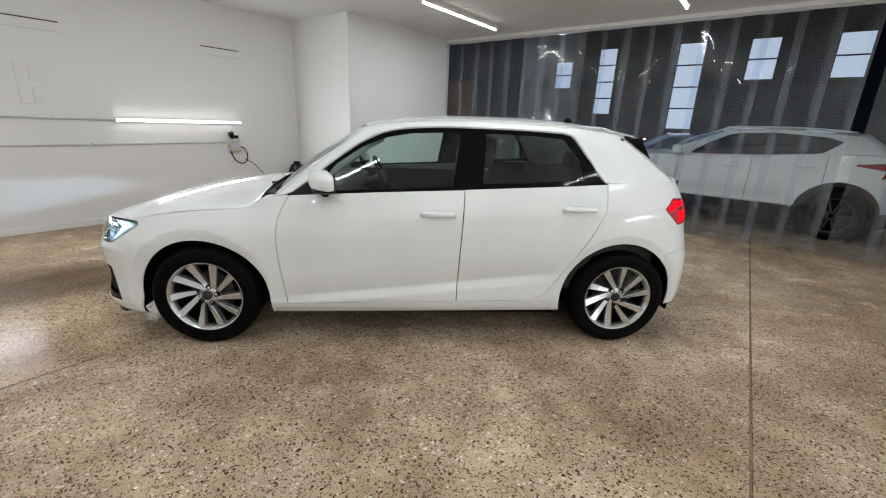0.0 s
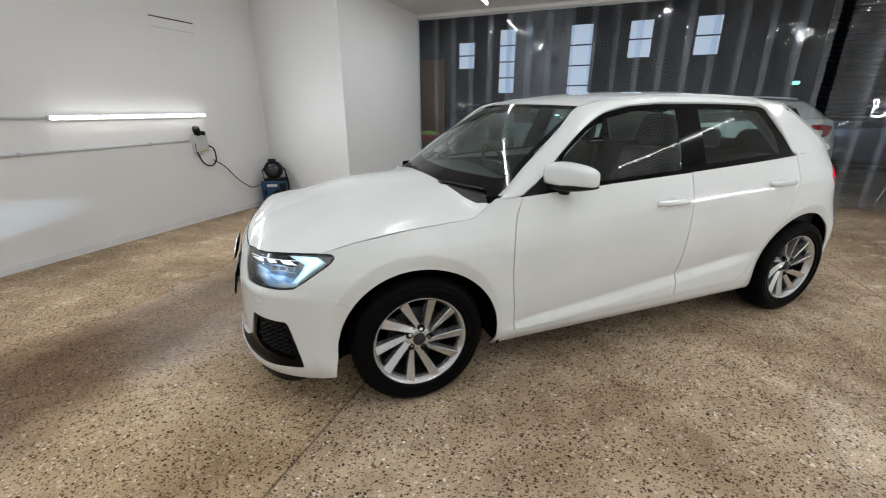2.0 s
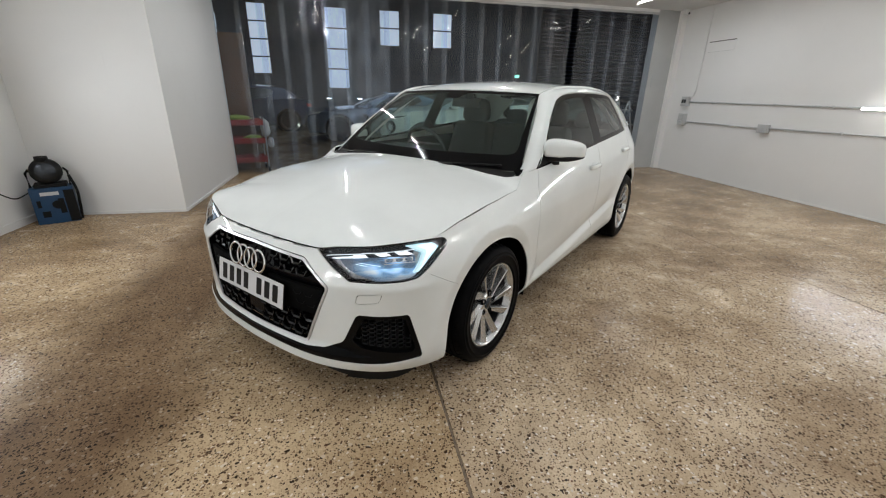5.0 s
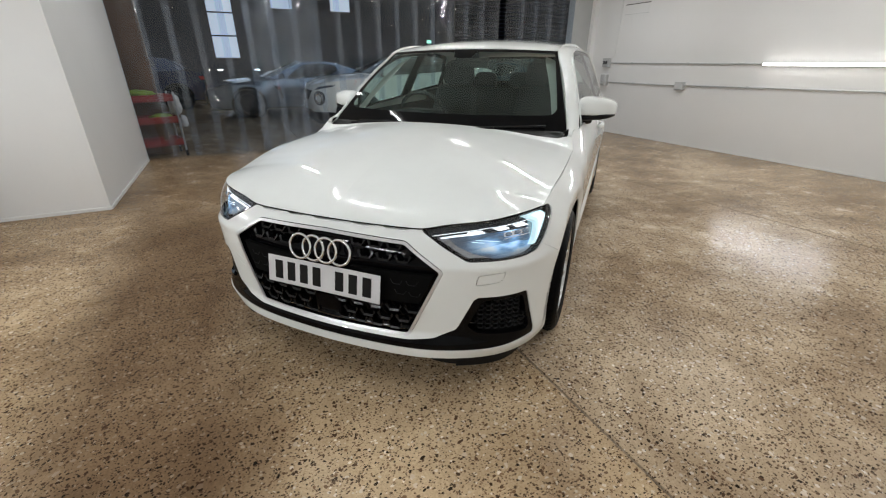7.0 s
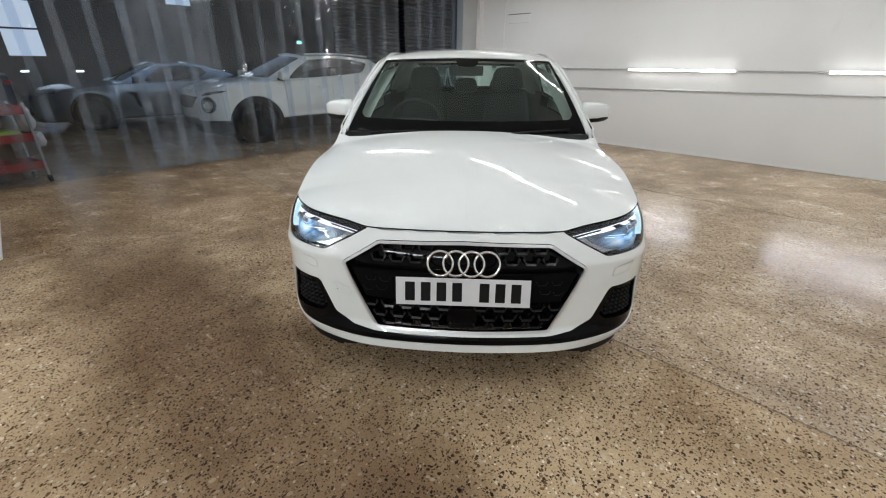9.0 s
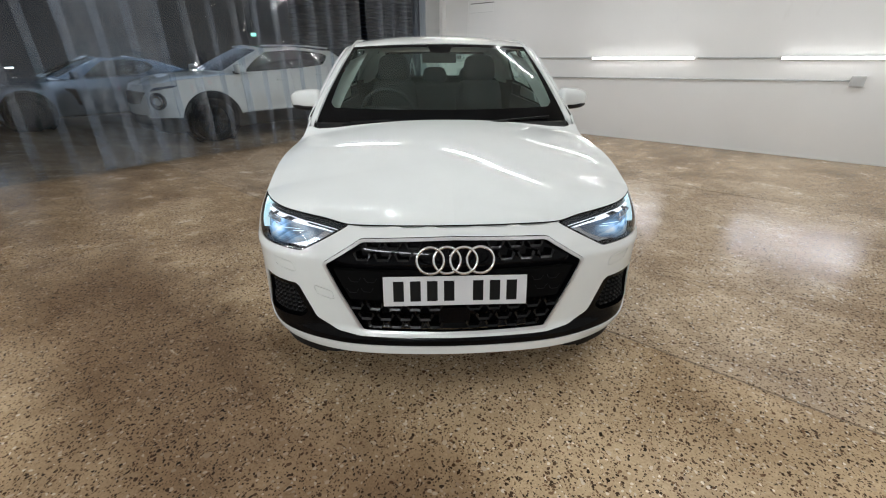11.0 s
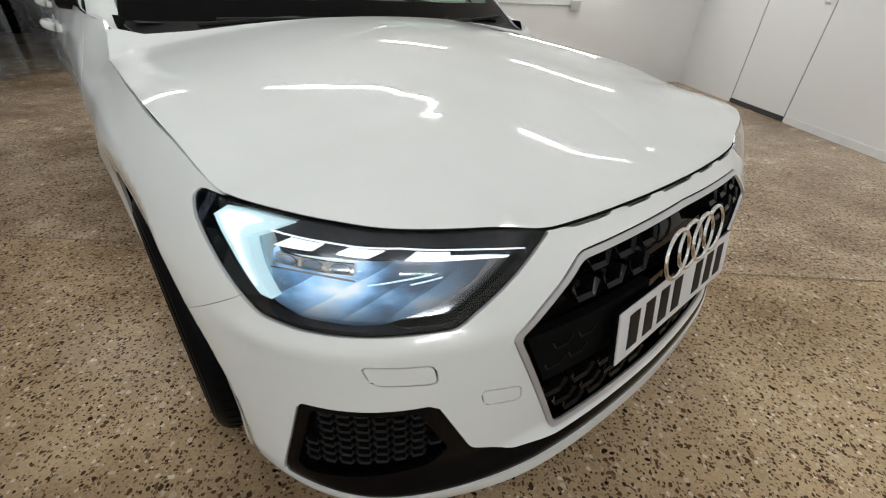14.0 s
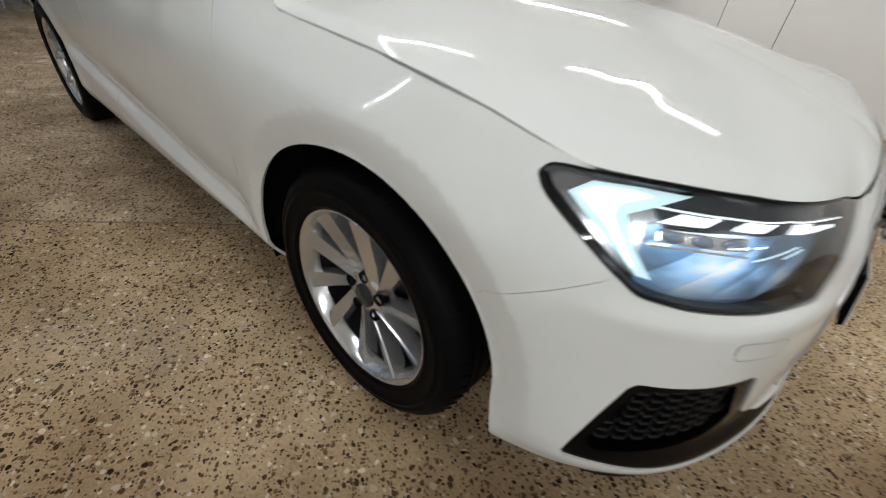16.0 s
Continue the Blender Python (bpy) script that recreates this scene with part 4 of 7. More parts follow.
def cup_mesh(w, h, t, depth):
    """A bent bar like a shallow cup, with a sloped face."""
    line = [(-w, h), (-w * 0.55, -h), (w * 0.55, -h), (w, h)]
    verts, faces = [], []
    for k, (x, y) in enumerate(line):
        ny = t if 0 < k < 3 else t * 0.8
        inx = 0.0 if 0 < k < 3 else (-math.copysign(t * 0.9, x))
        verts += [(x, y, depth), (x * 0.97 + inx, y + ny, depth * 0.75), (x * 0.97 + inx, y + ny, -depth), (x, y, -depth)]
    for k in range(3):
        a, b = 4 * k, 4 * k + 4
        faces += [(a + j, b + j, b + (j + 1) % 4, a + (j + 1) % 4) for j in range(4)]
    faces += [(3, 2, 1, 0), (12, 13, 14, 15)]
    return verts, faces


CUP = mesh_of("grille_bar", *cup_mesh(0.034, 0.0125, 0.0085, 0.016), GRILLE_BLACK)
for row, (z, start) in enumerate(((0.640, 0.118), (0.601, 0.156), (0.407, 0.0), (0.362, 0.037), (0.325, 0.0))):
    for k in range(-7, 8):
        y = k * 0.0745 + (0.0372 if row in (1, 3) else 0.0)
        s = at_y(abs(y))
        if abs(y) < start or not inside(np.array([(s + 0.022, z), (s, z - 0.012)]), np.array(inset(GRILLE, 0.012))).all():
            continue
        if row >= 2 and abs(y) < 0.05:
            continue
        bar = new("grille_bar", CUP)
        bar.parent = grille
        bar.matrix_basis = skin_frame(s, z, 1 if y >= 0 else -1, -0.018)
# a camera cover under the plate
part("sensor_cover", boxed(-2.052, -2.03, -0.06, 0.06, 0.335, 0.402, bevel=0.004), GLOSS_BLACK, grille)
# thin lines on the sensor panels
LINE = mesh_of("panel_line", *cup_mesh(0.024, 0.008, 0.0015, 0.0012), SATIN_BLACK)
for side in BOTH:
    for y, z in ((0.31, 0.515), (0.37, 0.515), (0.325, 0.475), (0.38, 0.47)):
        bar = new("panel_line", LINE)
        bar.parent = grille
        bar.matrix_basis = skin_frame(at_y(y), z, side, -0.011)

# number plate with its characters as plain bars
plate = part("number_plate", boxed(-0.004, -0.001, -0.26, 0.26, -0.0555, 0.0555, bevel=0.001), PLATE_WHITE, car, "white number plate with black marks")
plate.matrix_basis = pose(-2.071, 0, 0.489, 0, 10, 0)
for k, y in enumerate((0.205, 0.144, 0.083, 0.022, -0.083, -0.144, -0.205)):
    mark = part("plate_mark", boxed(-0.0052, -0.0035, y - 0.019, y + 0.019, -0.0385, 0.0385, bevel=0.0006), PLATE_BLACK, plate)
part("plate_holder", boxed(-0.001, 0.010, -0.262, 0.262, -0.0575, 0.0575, bevel=0.003), GLOSS_BLACK, plate)

# badge of linked rings
badge = thing("badge", None)
badge.parent = car
for k in range(4):
    bm = bmesh.new()
    lathe(bm, [(0.0478 + 0.0050 * math.cos(a), 0.0042 * math.sin(a)) for a in np.linspace(0, 2 * math.pi, 13)], pose(-2.066 + 0.0018 * (k % 2), 0.0885 - 0.059 * k, 0.607, 0, -78, 0), 48)
    part("ring", bm, CHROME, badge, smooth=True)

# lower intakes and the black strip that joins them
fog_cut = patches(lambda s, z: skin(s, z, -0.004), (0.0, 0.9), (0.232, 0.485), 0.006, 0.005,
                  [("frame", FOG), ("mouth", rounded([(0.800, 0.458), (0.635, 0.458), (0.580, 0.352), (0.615, 0.322), (0.825, 0.296), (0.842, 0.31)], 0.014))], flip=True, gap=0.001, depth=0.04, free=(0.0,))
intake = put("lower_grille", joined(fog_cut["frame"], turned(fog_cut["frame"])), GLOSS_BLACK, bumper, "gloss black lower intake surround")
mouth = patches(lambda s, z: skin(s, z, -0.04), (0.5, 0.9), (0.28, 0.485), 0.01, 0.01, [("bed", FOG)], flip=True, gap=0, depth=0)
each_side("intake_bed", mouth["bed"], SATIN_BLACK, bumper)
WAVE = mesh_of("intake_bar", *cup_mesh(0.015, 0.006, 0.0045, 0.008), SATIN_BLACK)
MOUTH = np.array(inset(rounded([(0.800, 0.458), (0.635, 0.458), (0.580, 0.352), (0.615, 0.322), (0.825, 0.296), (0.842, 0.31)], 0.014), 0.006))
for side in BOTH:
    for row in range(8):
        for k in range(9):
            s, z = 0.60 + 0.031 * k, 0.446 - 0.0195 * row - 0.03 * (k - 4) / 9
            if inside(np.array([(s, z)]), MOUTH)[0]:
                bar = new("intake_bar", WAVE)
                bar.parent = intake
                bar.matrix_basis = skin_frame(s, z, side, -0.022)

# black air deflectors under the bumper, ahead of the wheels
for side in BOTH:
    bm, last = bmesh.new(), None
    for k in range(13):
        s = 0.54 + 0.34 * k / 12
        drop = 0.149 + 0.038 * max(0.0, (k - 6) / 6) ** 2
        ring = []
        for inward, z in ((0.030, 0.226), (0.030, drop + 0.006), (0.035, drop), (0.047, drop), (0.051, drop + 0.006), (0.051, 0.226)):
            v = skin(np.array([s]), np.array([0.226]), -inward)[0]
            ring.append(bm.verts.new((v[0], side * v[1], z)))
        if last:
            for j in range(5):
                bm.faces.new((last[j], last[j + 1], ring[j + 1], ring[j]))
        if k in (0, 12):
            bm.faces.new(ring)
        last = ring
    bmesh.ops.recalc_face_normals(bm, faces=bm.faces)
    part("air_deflector", bm, SATIN_BLACK, bumper, "black plastic air deflector")

# headlights: black rim, smoked bed, lit blade, segmented strip, lens units, under a clear lens
strip = [((0.832, 0.7235), (0.776, 0.7228), (0.796, 0.7120), (0.862, 0.7095)), ((0.734, 0.7222), (0.676, 0.7180), (0.704, 0.7095), (0.760, 0.7122)),
         ((0.628, 0.7125), (0.572, 0.7040), (0.596, 0.6955), (0.648, 0.7035)), ((0.584, 0.7010), (0.520, 0.6910), (0.470, 0.6812), (0.476, 0.6790), (0.530, 0.6870), (0.598, 0.6960))]
# slim lit lines: their ends along the lamp
LAMP_LINES = (((0.885, 0.7275), (0.76, 0.7262), (0.656, 0.7205), (0.55, 0.7040), (0.440, 0.6852)), ((0.705, 0.6725), (0.655, 0.6765), (0.606, 0.6785)), ((0.640, 0.6690), (0.590, 0.6720)))
BLADE = [(0.990, 0.7240), (0.962, 0.7420), (0.90, 0.7465), (0.828, 0.7465), (0.862, 0.7330), (0.906, 0.7150), (0.884, 0.6800), (0.850, 0.6430), (0.870, 0.6450), (0.932, 0.6900)]
CORE = [(0.975, 0.7265), (0.952, 0.7385), (0.905, 0.7420), (0.878, 0.7400), (0.918, 0.7255), (0.922, 0.7110), (0.898, 0.6800), (0.876, 0.6560), (0.880, 0.6555), (0.926, 0.6980)]
light_cut = patches(lambda s, z: skin(s, z, 0.001), (0.38, 1.05), (0.60, 0.765), 0.0045, 0.0035, [("lens", HEADLIGHT)], flip=True, gap=0.0015, depth=0)
rim_cut = patches(lambda s, z: skin(s, z, -0.004), (0.38, 1.05), (0.60, 0.765), 0.005, 0.004, [("rim", HEADLIGHT), ("open", inset(HEADLIGHT, 0.0065))], flip=True, gap=0.001, depth=0.022)
bed_cut = patches(lambda s, z: skin(s, z, -0.038), (0.38, 1.05), (0.60, 0.765), 0.012, 0.01, [("bed", HEADLIGHT)], flip=True, gap=-0.004, depth=0)
blade_cut = patches(lambda s, z: skin(s, z, -0.013), (0.78, 1.0), (0.63, 0.76), 0.004, 0.003, [("blade", BLADE)], flip=True, gap=0, depth=0.02)
core_cut = patches(lambda s, z: skin(s, z, -0.0115), (0.78, 1.0), (0.63, 0.76), 0.004, 0.003, [("core", CORE)], flip=True, gap=0, depth=0.0)
visor_cut = patches(lambda s, z: skin(s, z, -0.026), (0.40, 0.88), (0.68, 0.765), 0.005, 0.004,
                    [("visor", [(0.872, 0.728), (0.81, 0.7480), (0.66, 0.7420), (0.50, 0.7200), (0.405, 0.7000), (0.445, 0.6780), (0.56, 0.6900), (0.66, 0.7030), (0.76, 0.7060), (0.85, 0.7020)])], flip=True, gap=0, depth=0.012)
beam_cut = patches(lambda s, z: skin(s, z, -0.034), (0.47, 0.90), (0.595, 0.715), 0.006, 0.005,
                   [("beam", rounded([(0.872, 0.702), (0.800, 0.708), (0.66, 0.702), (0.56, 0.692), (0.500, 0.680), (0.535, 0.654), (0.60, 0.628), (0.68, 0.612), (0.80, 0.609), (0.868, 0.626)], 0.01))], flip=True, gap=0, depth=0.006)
headlights = each_side("headlight", light_cut["lens"], LENS, label="lit headlight under a clear lens")
each_side("lamp_rim", rim_cut["rim"], GLOSS_BLACK, headlights)
each_side("lamp_bed", bed_cut["bed"], LAMP_BED, headlights)
blades = each_side("daytime_blade", blade_cut["blade"], BLADE_GLOW, headlights, "pale blue daytime lamp blade")
each_side("lit_core", core_cut["core"], DAYLIGHT_LED, headlights)
each_side("lamp_visor", visor_cut["visor"], SMOKED, headlights)
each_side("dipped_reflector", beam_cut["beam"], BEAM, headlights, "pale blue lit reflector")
for quad in strip:
    seg = patches(lambda s, z: skin(s, z, -0.022), (0.40, 0.86), (0.68, 0.76), 0.004, 0.003, [("segment", quad)], flip=True, gap=0, depth=0.006)
    each_side("strip_segment", seg["segment"], STRIP_LED, headlights)
for k, ends in enumerate(LAMP_LINES):
    fine_s = np.linspace(ends[0][0], ends[-1][0], 24)
    fine_z = np.interp(-fine_s, [-e[0] for e in ends], [e[1] for e in ends])
    line = skin(fine_s, fine_z, -0.0195 if k == 0 else -0.026)
    for i, side in enumerate(BOTH):
        part("lamp_line", tube_mesh(bmesh.new(), [(q[0], side * q[1], q[2]) for q in line], 0.0012, 6), STRIP_LED if k == 0 else FACET_BLUE, headlights[i], smooth=True)
for i, side in enumerate(BOTH):
    for s, w in ((0.836, 0.019), (0.793, 0.021), (0.748, 0.020)):
        bm = bmesh.new()
        m = skin_frame(s, 0.6925, side, -0.029)
        box(bm, -w, w, -0.0085, 0.0085, -0.02, 0.004, bevel=0.004, m=m)
        unit_ob = part("lamp_unit", bm, CHROME, headlights[i])
        part("lamp_lens", lathe(bmesh.new(), [(0.0, 0.007), (0.005, 0.0062), (0.0075, 0.004), (0.0085, 0.001)], m @ Matrix.Translation((0, 0, 0.004)) @ Matrix.Diagonal((1.7, 0.85, 1, 1)), 20), LAMP_GLASS, headlights[i], smooth=True)
    bm = bmesh.new()
    m = skin_frame(0.795, 0.6800, side, -0.030)
    box(bm, -0.062, 0.062, -0.0014, 0.0014, -0.01, 0.002, m=m)
    part("lamp_ledge", bm, CHROME, headlights[i])


# bonnet: ribs run from its edge, on the skin, to the spine
SPINE_X = (-1.993, -1.955, -1.88, -1.75, -1.60, -1.40, -1.20, -1.0, -0.93)
SPINE_Z = (0.711, 0.737, 0.768, 0.812, 0.852, 0.893, 0.921, 0.941, 0.946)


def bonnet(s, r):
    s, r = np.asarray(s, float), np.asarray(r, float)
    edge = skin(s, pchip(BONNET_S, BONNET_Z, s))
    shift = pchip((0, 0.2, 0.5, 0.9, 1.2, 1.656, 1.745), (0.0, 0.02, 0.05, 0.045, 0.01, 0.0, -0.045), s)
    sx = edge[:, 0] + shift
    sz = np.maximum(spline(SPINE_X, SPINE_Z, sx), edge[:, 2])
    rise = 1 - (1 - np.clip(r, 0, 1)) ** 2.08 + np.minimum(r, 0) * 2.08
    # a crease along the side, and a shallow hollow from it to a second, fainter one
    outer = pchip((0, 0.5, 0.95, 1.3, 1.6, 1.745), (0.09, 0.10, 0.135, 0.095, 0.06, 0.055), s)
    inner = pchip((0, 0.9, 1.4, 1.745), (0.36, 0.35, 0.31, 0.255), s)
    up, down = r / outer, (inner - r) / (inner - outer)
    crest = 0.5 * (up + down - np.sqrt((up - down) ** 2 + 0.05))
    crest = 0.5 * (crest + np.sqrt(crest**2 + 0.06))
    start = np.clip(r / 0.06, 0, 1)
    crest = crest * 0.0036 * pchip((0, 0.55, 0.9, 1.6, 1.745), (0, 0.08, 1, 1, 0.6), s) * start * start * (3 - 2 * start)
    return np.stack([edge[:, 0] + (sx - edge[:, 0]) * r, edge[:, 1] * (1 - r), edge[:, 2] + (sz - edge[:, 2]) * rise + crest], -1)


lid = patches(bonnet, (0.0, 1.745), (0.0, 1.0), 0.014, 0.0115, [("lid", [(-0.1, 0.0), (1.745, 0.0), (1.742, 0.03), (1.718, 0.10), (1.705, 0.24), (1.702, 0.50), (1.700, 1.0), (1.700, 1.1), (-0.1, 1.1)])], flip=False, gap=0.0018, depth=0.0, free=(0.0,), free_b=(1.0,))
put("bonnet", joined(lid["lid"], turned(lid["lid"])), PAINT, car)
hem_s = np.linspace(0.0, 1.745, 90)
hem = bonnet(hem_s, np.full(90, 0.004))
bm = bmesh.new()
for side in BOTH:
    top = [bm.verts.new(p * (1, side, 1)) for p in hem]
    low = [bm.verts.new(p * (1, side, 1) + np.array((0.02, -0.012 * side, -0.016))) for p in hem]
    for k in range(89):
        bm.faces.new((top[k], top[k + 1], low[k + 1], low[k]) if side < 0 else (top[k], low[k], low[k + 1], top[k + 1]))
part("bonnet_hem", bm, PAINT, car, smooth=True)
# a black line laid in for the shade of the gap under the bonnet
gap_s = np.linspace(0.0, 0.42, 30)
gap_line = skin(gap_s, pchip(BONNET_S, BONNET_Z, gap_s) - 0.002, -0.001)
part("bonnet_gap_shade", tube_mesh(bmesh.new(), [Vector(p * (1, -1, 1)) for p in gap_line[:0:-1]] + [Vector(p) for p in gap_line], 0.0028, 8), UNDER_BLACK, car, smooth=True)

# upper body: edge of the side windows (low) and of screen and roof (high)
LOW_X = (-0.95, -0.87, -0.76, -0.67, -0.515, -0.355, -0.225, -0.06, 0.18, 0.385, 0.695, 0.86, 0.905, 1.005, 1.12, 1.30, 1.50, 1.72)
LOW_Y = (0.735, 0.766, 0.785, 0.768, 0.720, 0.672, 0.645, 0.636, 0.639, 0.645, 0.653, 0.659, 0.664, 0.720, 0.774, 0.752, 0.712, 0.63)
LOW_Z = (0.875, 0.908, 0.935, 0.995, 1.120, 1.230, 1.290, 1.320, 1.332, 1.332, 1.327, 1.318, 1.308, 1.185, 1.040, 1.045, 1.05, 1.05)
HIGH_X = (-0.95, -0.87, -0.70, -0.50, -0.312, -0.1, 0.2, 0.5, 0.9, 1.3, 1.6, 1.72)
HIGH_Y = (0.700, 0.728, 0.688, 0.628, 0.566, 0.570, 0.575, 0.576, 0.570, 0.552, 0.532, 0.52)
HIGH_Z = (0.868, 0.908, 1.048, 1.190, 1.320, 1.354, 1.370, 1.374, 1.360, 1.322, 1.29, 1.27)


def rail(x, q):
    x, q = np.asarray(x, float), np.asarray(q, float)
    low = np.stack([pchip(LOW_X, LOW_Y, x), pchip(LOW_X, LOW_Z, x)], -1)
    high = np.stack([pchip(HIGH_X, HIGH_Y, x), pchip(HIGH_X, HIGH_Z, x)], -1)
    mid = low + (high - low) * q[:, None]
    puff = np.sin(np.pi * np.clip(q, 0, 1)) * pchip((-0.9, 0.8, 1.2, 1.8), (0.012, 0.010, 0.010, 0.008), x)
    return np.stack([x, mid[:, 0] + puff * 0.75, mid[:, 1] + puff * 0.6], -1)


pillar = patches(rail, (-0.95, 1.70), (0, 1), 0.012, 0.06, [("all", [(-0.94, 0), (1.60, 0), (1.43, 0.5), (1.25, 1), (-0.94, 1)])], gap=0.0, depth=0.012)
each_side("roof_pillar", pillar["all"], PAINT)


def roof_line(x):
    return pchip((-0.42, -0.3, -0.1, 0.23, 0.6, 1.0, 1.4, 1.7), (1.335, 1.366, 1.393, 1.413, 1.416, 1.401, 1.353, 1.296), x)


def roof(p, t):
    p, t = np.asarray(p, float), np.asarray(t, float)
    front, back = -0.40 + 0.088 * p**2, 1.375 - 0.07 * p**2
    x = front + (back - front) * t
    y = pchip(HIGH_X, HIGH_Y, x) * p
    mid, edge = roof_line(x), pchip(HIGH_X, HIGH_Z, x)
    return np.stack([x, y, mid - (mid - edge) * np.abs(p) ** 2.2], -1)


top = patches(roof, (0, 1), (0, 1), 0.04, 0.02, [("all", [(-0.1, 0), (1, 0), (1, 1), (-0.1, 1)])], flip=True, gap=0.002, depth=0.012, free=(0.0,))
put("roof", joined(top["all"], turned(top["all"])), PAINT, car)


def windscreen(p, q):
    p, q = np.asarray(p, float), np.asarray(q, float)
    low = np.stack([-0.985 + 0.125 * p**2, 0.732 * p, 0.905 + 0.012 * p**2], -1)
    high = np.stack([-0.402 + 0.088 * p**2, 0.563 * p, 1.334 - 0.014 * p**2], -1)
    puff = np.sin(np.pi * np.clip(q, 0, 1)) * 0.018
    mid = low + (high - low) * q[:, None]
    return np.stack([mid[:, 0] - puff * 0.6, mid[:, 1], mid[:, 2] + puff], -1)


screen = patches(windscreen, (0, 1), (0, 1), 0.02, 0.02, [("frit", [(-0.1, 0), (1, 0), (1, 1), (-0.1, 1)]), ("glass", rounded([(-0.1, 0.165), (0.90, 0.165), (0.945, 0.22), (0.972, 0.955), (-0.1, 0.955)], 0.02)),
                                                            ("frit", [(-0.1, 0.85), (0.10, 0.87), (0.14, 0.97), (-0.1, 0.97)])], flip=True, gap=0.0, depth=0, free=(0.0,))
windscreen_ob = put("windscreen", joined(screen["glass"], turned(screen["glass"])), SCREEN_GLASS, car, "clear windscreen with dark interior behind")
put("windscreen_border", joined(screen["frit"], turned(screen["frit"])), GLOSS_BLACK, windscreen_ob)


# black cowl between bonnet and screen, with two wipers
def cowl(p, q):
    p, q = np.asarray(p, float), np.asarray(q, float)
    low = np.stack([-1.13 + 0.20 * p**2, 0.76 * p, 0.893 - 0.012 * p**2], -1)
    high = np.stack([-0.955 + 0.125 * p**2, 0.735 * p, 0.921 + 0.008 * p**2], -1)
    return low + (high - low) * q[:, None]


scuttle = patches(cowl, (0, 1), (0, 1), 0.04, 0.2, [], flip=True, gap=0, depth=0)
put("cowl", joined(scuttle["all"], turned(scuttle["all"])), SATIN_BLACK, car)
for y0, y1 in ((0.52, -0.02), (-0.10, -0.62)):
    a, b = windscreen(np.array([abs(y0) / 0.732]), np.array([0.012]))[0], windscreen(np.array([abs(y1) / 0.72]), np.array([0.04]))[0]
    wiper = part("wiper", tube_mesh(bmesh.new(), [(a[0] - 0.008, y0, a[2] + 0.008), (b[0] - 0.008, y1, b[2] + 0.010)], 0.0055, 8), SATIN_BLACK, car)
    part("wiper_arm", tube_mesh(bmesh.new(), [(a[0] - 0.02, y0 + 0.05, a[2] - 0.004), (a[0] - 0.010, (y0 + y1) / 2, (a[2] + b[2]) / 2 + 0.014)], 0.007, 8), SATIN_BLACK, wiper)


# side windows on the leaning flank above the belt line
def flank(x, z, lift=0.0):
    x, z = np.asarray(x, float), np.asarray(z, float)
    belt = np.interp(x, (-0.76, 0.24, 1.107, 1.7), (0.935, 0.99, 1.035, 1.06))
    y = pchip((-0.9, -0.76, 0.24, 0.8, 1.107, 1.4, 1.7, 1.9), (0.792, 0.788, 0.806, 0.80, 0.783, 0.745, 0.68, 0.6), x)
    h = z - belt
    return np.stack([x, y - 0.40 * h - 0.25 * h * np.abs(h) + lift, z], -1)


SIDE_OPENING = [(-0.78, 0.928), (-0.67, 0.997), (-0.515, 1.122), (-0.355, 1.232), (-0.225, 1.292), (-0.06, 1.322), (0.18, 1.334), (0.385, 1.334), (0.695, 1.329), (0.86, 1.319),
                (0.905, 1.308), (1.005, 1.185), (1.125, 1.036), (0.70, 1.012), (0.24, 0.986), (-0.30, 0.958)]
FRONT_GLASS = rounded([(-0.49, 0.962), (-0.545, 1.055), (-0.50, 1.108), (-0.35, 1.210), (-0.215, 1.266), (-0.06, 1.295), (0.17, 1.306), (0.228, 1.306), (0.185, 1.003), (-0.15, 0.983)], 0.012)
REAR_GLASS = rounded([(0.388, 1.308), (0.69, 1.303), (0.862, 1.290), (0.955, 1.165), (0.975, 1.058), (0.36, 1.022)], 0.012)
win = patches(flank, (-0.80, 1.15), (0.92, 1.34), 0.008, 0.007, [("frame", SIDE_OPENING), ("glass", FRONT_GLASS), ("rear_glass", REAR_GLASS)], flip=True, gap=0.0006, depth=0.006)
each_side("window_frame", win["frame"], GLOSS_BLACK)
each_side("front_window", win["glass"], GLASS, front_doors)
each_side("rear_window", win["rear_glass"], GLASS, rear_doors)

# door handles: a shallow dish and a bowed pull
for doors, s0, z in ((front_doors, 2.766, 0.843), (rear_doors, 3.616, 0.887)):
    for i, side in enumerate(BOTH):
        m = skin_frame(s0, z, side, 0.0)
        bm = bmesh.new()
        pts = [(-0.095, 0, 0.002), (-0.085, 0, 0.018), (-0.05, 0, 0.026), (0, 0, 0.028), (0.05, 0, 0.026), (0.085, 0, 0.018), (0.095, 0, 0.002)]
        tube_mesh(bm, pts, 0.0135, 12)
        for v in bm.verts:
            v.co.y *= 1.15
            v.co = m @ v.co
        part("door_handle", bm, PAINT, doors[i], smooth=True)
        bm = bmesh.new()
        lathe(bm, [(0.0, 0.0012), (0.026, 0.0012), (0.030, 0.0026), (0.033, 0.0004)], m @ Matrix.Translation((-0.01, 0.008, 0)) @ Matrix.Diagonal((1.9, 0.95, 1, 1)), 28)
        part("handle_dish", bm, PAINT, doors[i], smooth=True)


